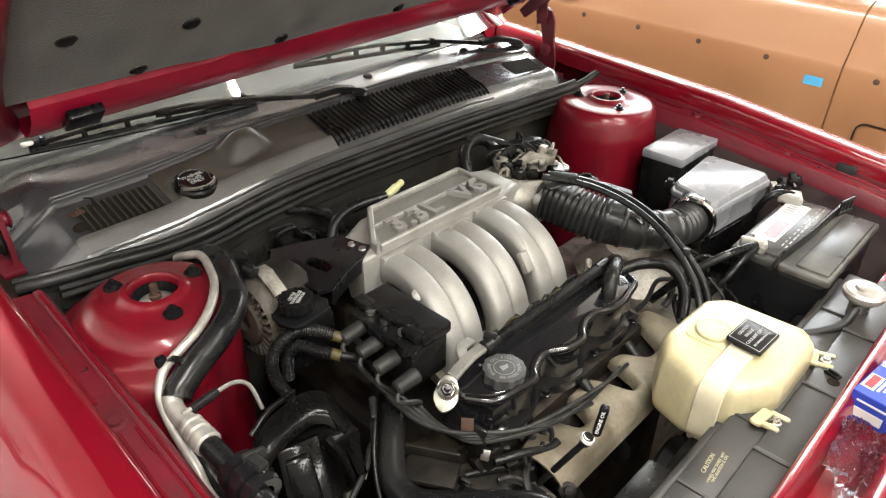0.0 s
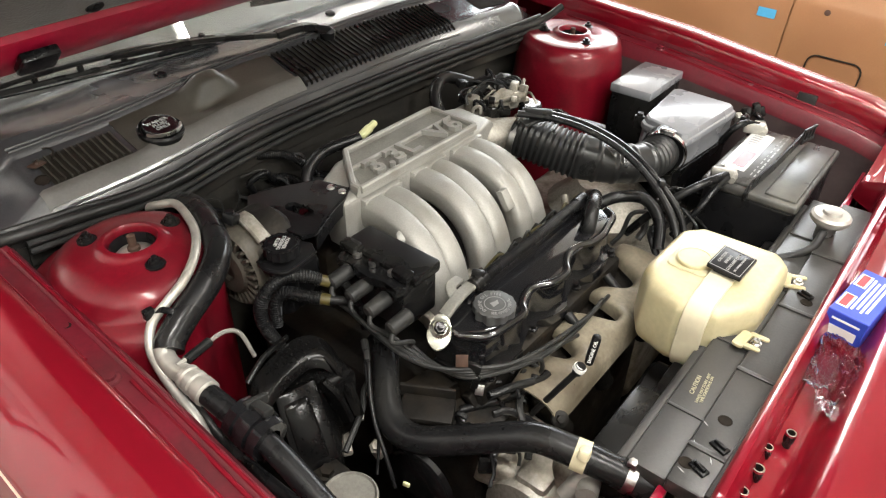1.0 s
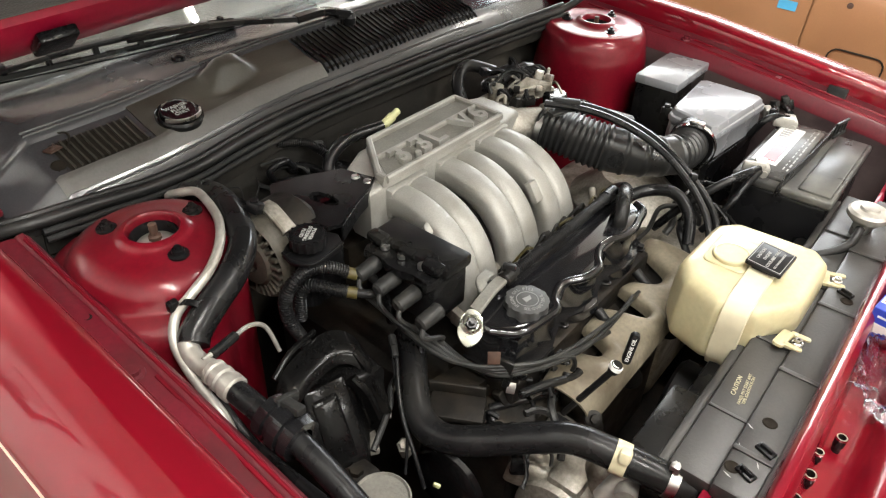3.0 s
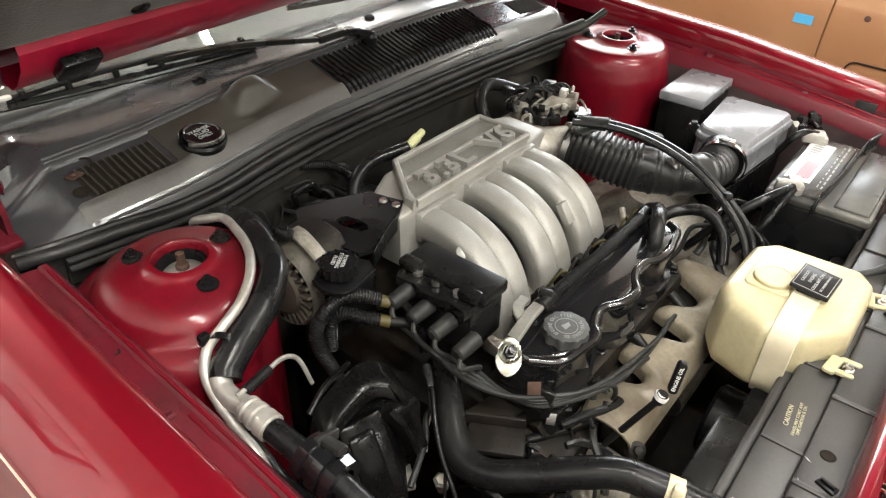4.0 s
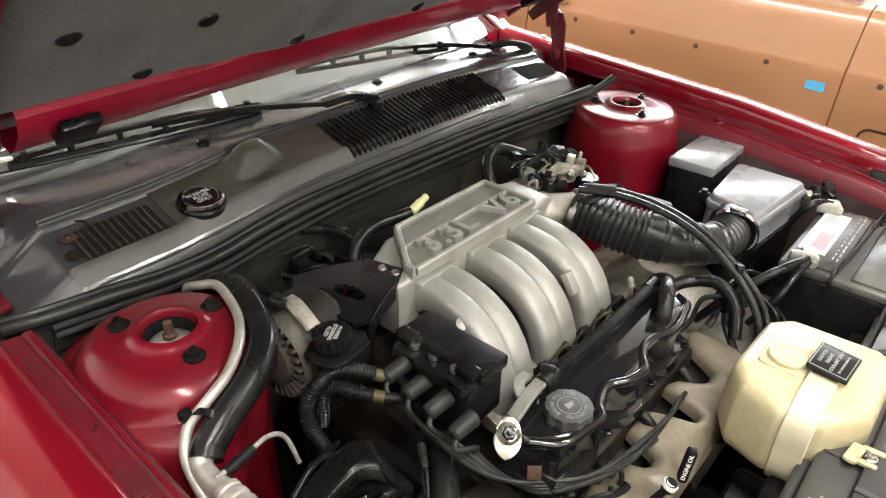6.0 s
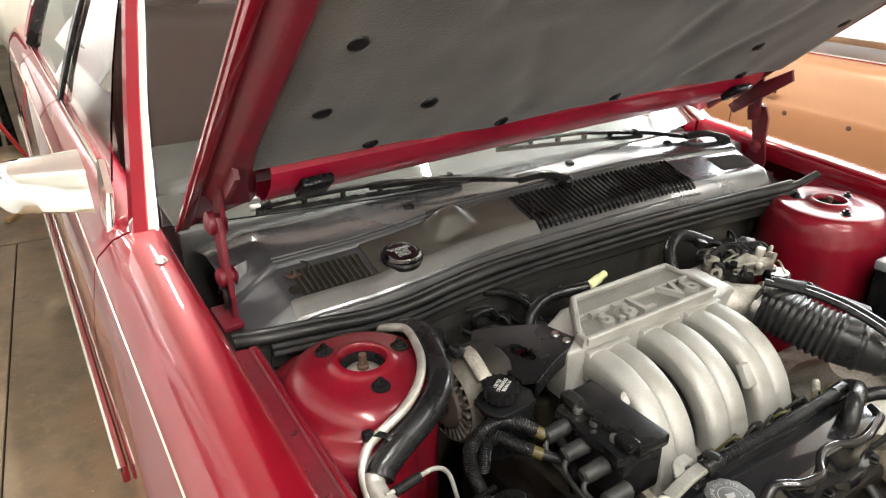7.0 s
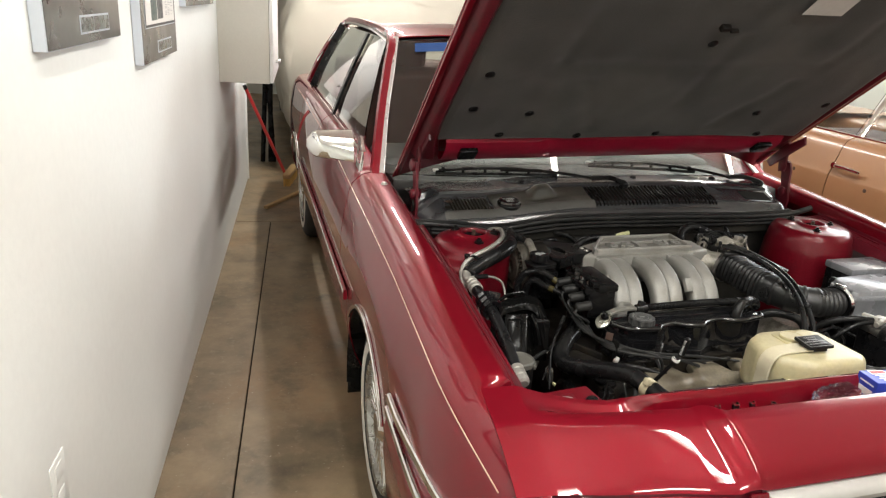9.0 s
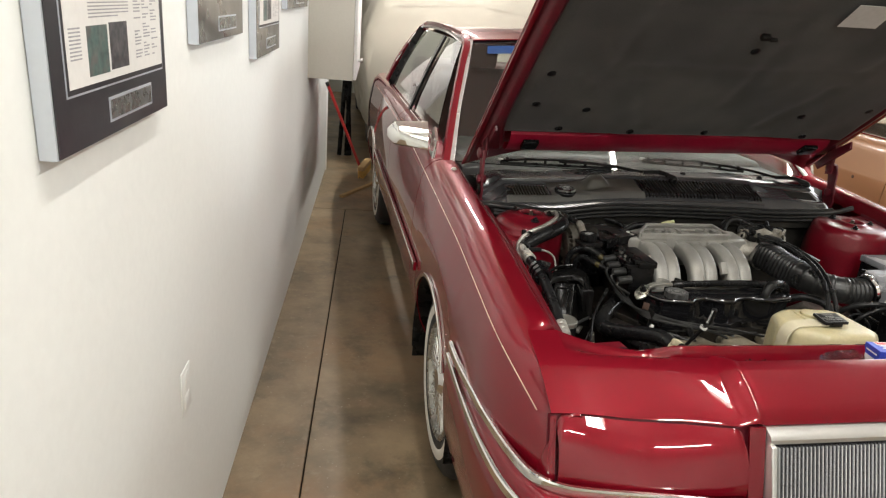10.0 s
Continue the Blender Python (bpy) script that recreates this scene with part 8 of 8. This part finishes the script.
outlet = thing("wall_outlet", GARAGE @ Vector((0, -0.485, 0.53)), "white wall outlet plate", "outlet")
part("plate", garage(box((0.0, -0.525, 0.53), (0.0025, -0.450, 0.645), 0.001)), PLASTER, outlet)
for z in (0.56, 0.615):
    part("receptacle", garage(box((0.002, -0.505, z - 0.017), (0.0035, -0.470, z + 0.017), 0.0006)), PLASTER, outlet)

cab = thing("wall_cabinet", GARAGE @ Vector((0.0, 2.85, 0.993)), "cream wall cabinet hung on the white wall", "cabinet")
part("cabinet_body", garage(box((0.0, 2.40, 0.993), (0.272, 3.30, 1.90), 0.003)), CABINET, cab)
for k in range(2):
    dr = part("cabinet_door", garage(box((0.274, 2.404 + 0.45 * k, 0.997), (0.292, 2.848 + 0.45 * k, 1.896), 0.003)), LAMP_WHITE, cab)
    part("knob", garage(lathe([(0.006, 0), (0.006, 0.012), (0.014, 0.02), (0.010, 0.028), (0, 0.028)], (0.292, 2.80 + 0.10 * k, 1.08), (1, 0, 0), 14)), STEEL, dr)

broom = thing("push_broom", (-0.82, 3.95, 0), "push broom with a red handle leaning on the white wall", "broom")
part("broom_handle", cyl((-0.865, 3.965, 0.085), (-1.162, 3.76, 0.80), 0.0125, segs=12), BROOM_RED, broom, "red handle")
part("handle_cap", cyl((-1.155, 3.765, 0.783), (-1.166, 3.757, 0.81), 0.0145, segs=12), BLACK, broom)
part("broom_head", cbox((0.06, 0.38, 0.04), pose(-0.815, 4.02, 0.085, 0, 0, -14), 0.008), WOOD, broom, "wooden head")
tufts = [cbox((0.012, 0.012, 0.075), pose(-0.815, 4.02, 0.0365, 0, 0, -14) @ pose(-0.02 + 0.02 * (k % 3), -0.175 + 0.025 * (k // 3), 0, random.uniform(-6, 6), random.uniform(-6, 6)), 0.0) for k in range(45)]
part("bristles", merge(*tufts), BRISTLE, broom, "yellow bristles")
solid("wooden_stick", cbox((0.032, 0.64, 0.022), pose(-0.870, 3.49, 0.0112, 0, 0, -33.2), 0.004), WOOD, "pale wooden stick lying on the concrete", "stick")
rack = thing("folding_stand", (-0.96, 4.77, 0), "dark folded stand behind the wall end", "stand")
for x0, x1 in ((-1.02, -0.96), (-0.92, -0.98), (-0.95, -0.93)):
    part("leg", cyl((x0, 4.75, 0), (x1, 4.8, 1.2), 0.022, segs=10), BLACK, rack)
part("crosspiece", cyl((-1.0, 4.77, 0.55), (-0.93, 4.77, 0.55), 0.018), BLACK, rack)

# ---------------------------------------------------------------- the covered car behind
covered = thing("covered_car", (0.15, 6.5, 0), "car under a wrinkled beige cloth cover", "car")
prof = [(-0.76, 0.27), (-0.82, 0.34), (-0.87, 0.48), (-0.905, 0.72), (-0.915, 0.92), (-0.91, 1.05), (-0.89, 1.18), (-0.84, 1.31), (-0.75, 1.41), (-0.58, 1.465), (-0.3, 1.49), (0, 1.50)]
prof = prof + [(-x, z) for x, z in reversed(prof[:-1])]
secs = []
for k in range(71):
    f = k / 70
    y = 4.16 + 4.4 * f
    lowcut = lerp_table([(0, 1.00), (0.015, 1.09), (0.05, 1.14), (0.12, 1.18), (0.6, 1.20), (0.8, 1.0), (1, 0.7)], f)
    wide = lerp_table([(0, 0.93), (0.015, 0.98), (0.05, 1.0), (0.9, 1.0), (1, 0.9)], f)
    row = []
    for p in spline([(a, 0, b) for a, b in prof], 4):
        zz = 0.3 + (p.z - 0.3) * lowcut
        w = 0.040 * noise.noise(Vector((p.x * 3, y * 2.2, p.z * 3))) + 0.014 * noise.noise(Vector((p.x * 9, y * 5, p.z * 2.5)))
        w += 0.055 * abs(noise.noise(Vector((p.x * 5 + p.z * 1.5, y * 4, p.z * 1.2)))) - 0.045 * abs(noise.noise(Vector((p.x * 2 - y * 6, y * 2, p.z * 5))))
        w += 0.014 * math.sin(14 * y + 5 * p.x + 3 * noise.noise(Vector((p.x * 2, y, p.z)))) * max(0, 1 - p.z)
        row.append((0.06 + p.x * wide + w * (1 if p.x < 0 else -1), y + w, zz + w * 0.7))
    secs.append(row)
part("cloth_cover", loft(secs, caps=True), COVER, covered, "wrinkled beige cloth", sharp=1.4)
for s in (-0.62, 0.72):
    for y in (5.4, 7.7):
        part("tyre", lathe([(0.2, 0), (0.30, 0.0), (0.32, 0.03), (0.32, 0.16), (0.30, 0.19), (0.2, 0.19)], (s - 0.095, y, 0.32), (1, 0, 0), 32), TYRE, covered)
part("front_tyre", lathe([(0.2, 0), (0.30, 0.0), (0.32, 0.03), (0.32, 0.16), (0.30, 0.19), (0.2, 0.19)], (-0.72, 4.72, 0.32), (1, 0, 0), 32), TYRE, covered)

# ---------------------------------------------------------------- the tan car beside
tan = thing("neighbour_car", (2.35, 1.0, 0), "tan-orange old saloon with removed side trim", "car")
BODY = [(1.70, 0.25), (1.64, 0.32), (1.615, 0.45), (1.605, 0.60), (1.600, 0.72), (1.604, 0.80), (1.612, 0.83), (1.635, 0.90), (1.655, 0.955), (1.68, 0.985), (1.73, 1.0)]


def tan_panel(name, y0, y1, n=24, label=""):
    rows = []
    for k in range(n + 1):
        y = y0 + (y1 - y0) * k / n
        t = 0.10 * max(0, -1.0 - y) ** 2 + 0.05 * max(0, y - 2.0) ** 2
        rows.append([(x + t, y, z - 0.035 * max(0, -0.35 - y)) for x, z in ((p.x, p.z) for p in spline([(a, 0, b) for a, b in BODY], 4))])
    part(name, thick(loft(rows), 0.004), ORANGE, tan, label, sharp=1.0)


tan_panel("front_fender", -1.75, -0.246)
tan_panel("door", -0.240, 0.975, label="tan-orange door")
tan_panel("rear_quarter", 0.981, 2.9)
part("far_side", box((2.4, -1.6, 0.25), (3.05, 2.8, 0.98), 0.06, 3), ORANGE, tan)
part("bonnet_top", thick(loft([[(1.73, y, 1.0 - 0.035 * max(0, -0.35 - y)), (2.0, y, 1.02 - 0.05 * max(0, -0.35 - y)), (2.5, y, 1.02 - 0.05 * max(0, -0.35 - y)), (3.0, y, 0.99 - 0.04 * max(0, -0.35 - y))] for y in (-1.75, -1.2, -0.6, -0.2)]), 0.004), ORANGE, tan)
part("deck_top", thick(loft([[(1.73, y, 1.0), (2.0, y, 1.01), (2.6, y, 1.01), (3.0, y, 0.99)] for y in (1.75, 2.3, 2.9)]), 0.004), ORANGE, tan)
part("roof", thick(loft([[(1.92, y, 1.345 - 0.05 * abs(y - 0.7)), (2.1, y, 1.385 - 0.05 * abs(y - 0.7)), (2.6, y, 1.385 - 0.05 * abs(y - 0.7)), (2.8, y, 1.345 - 0.05 * abs(y - 0.7))] for y in (0.15, 0.5, 1.0, 1.4)]), 0.004), ORANGE, tan)
part("side_glass", thick(loft([[(1.735, 0.0, 1.0), (1.83, 0.1, 1.17), (1.92, 0.2, 1.325)], [(1.735, 0.5, 1.0), (1.83, 0.52, 1.17), (1.92, 0.55, 1.325)], [(1.735, 0.94, 1.0), (1.83, 0.94, 1.17), (1.92, 0.94, 1.325)]]), 0.004), WINDOW, tan).visible_shadow = False
part("side_glass", thick(loft([[(1.735, 1.0, 1.0), (1.83, 1.0, 1.17), (1.92, 1.0, 1.325)], [(1.735, 1.7, 1.0), (1.83, 1.55, 1.17), (1.92, 1.4, 1.325)]]), 0.004), WINDOW, tan).visible_shadow = False
part("windscreen", thick(loft([[(1.80, -0.25, 1.0), (2.4, -0.33, 1.02), (2.95, -0.25, 1.0)], [(1.93, 0.15, 1.325), (2.4, 0.10, 1.35), (2.8, 0.15, 1.325)]]), 0.004), WINDOW, tan).visible_shadow = False
part("glass_pillar", ribbon([(1.728, 0.965, 0.995), (1.825, 0.965, 1.17), (1.915, 0.965, 1.335)], 0.03, 0.02), CHROME, tan, "bright window frame")
part("glass_pillar", ribbon([(1.735, -0.06, 0.995), (1.825, 0.05, 1.17), (1.915, 0.15, 1.335)], 0.025, 0.02), CHROME, tan, "bright window frame")
part("glass_pillar", ribbon([(1.735, 1.72, 0.995), (1.825, 1.58, 1.17), (1.915, 1.42, 1.335)], 0.03, 0.03), CHROME, tan, "bright window frame")
part("belt_strip", ribbon([(1.725, y, 1.003 - 0.035 * max(0, -0.35 - y)) for y in (-0.2, 0.2, 0.6, 1.0, 1.4, 1.7)], 0.012, 0.010), CHROME, tan)
part("door_handle", merge(ribbon([(1.600, 0.80, 0.862), (1.588, 0.82, 0.866), (1.585, 0.88, 0.868), (1.588, 0.93, 0.866), (1.605, 0.95, 0.862)], 0.014, 0.016), cyl((1.61, 0.955, 0.865), (1.595, 0.955, 0.865), 0.014)), CHROME, tan, "bright door handle")
flap_out = [(p.x, p.y) for p in spline([(*q, 0) for q in rounded(0.17, 0.13, 0.03)], 1)]
part("filler_flap", sweep([Vector((1.6005, -0.425 + a, 0.59 + b)) for a, b in flap_out + flap_out[:1]], lambda k, f: circle(0.003, 6)), JOINT_SHADE, tan, "rounded flap outline")
for y in (-1.35, -1.0, -0.65, -0.35, 0.0, 0.25, 0.5, 0.75, 1.2, 1.6):
    part("trim_hole", lathe([(0.0, 0.001), (0.007, 0.001), (0.010, 0.0)], (1.6025, y, 0.79), (-1, 0, 0.0), 12, caps=False), RUST, tan, "rusty trim hole")
for y0, y1 in ((-0.66, -0.52), (-0.20, -0.12)):
    part("masking_tape", loft([[(1.5985, y, 0.735 - 0.0), (1.5990, y, 0.765)] for y in (y0 + 0.02 * k for k in range(int((y1 - y0) / 0.02)))]), BLUETAPE, tan, "strip of blue masking tape")
for y in (-0.95, 1.85):
    part("tyre", lathe([(0.2, 0), (0.30, 0.0), (0.32, 0.03), (0.32, 0.16), (0.30, 0.19), (0.2, 0.19)], (1.66, y, 0.32), (1, 0, 0), 32), TYRE, tan)
    part("tyre", lathe([(0.2, 0), (0.30, 0.0), (0.32, 0.03), (0.32, 0.16), (0.30, 0.19), (0.2, 0.19)], (2.85, y, 0.32), (1, 0, 0), 32), TYRE, tan)
part("cabin", merge(box((1.85, 0.4, 0.5), (2.9, 1.6, 0.95), 0.05)), CABIN, tan)
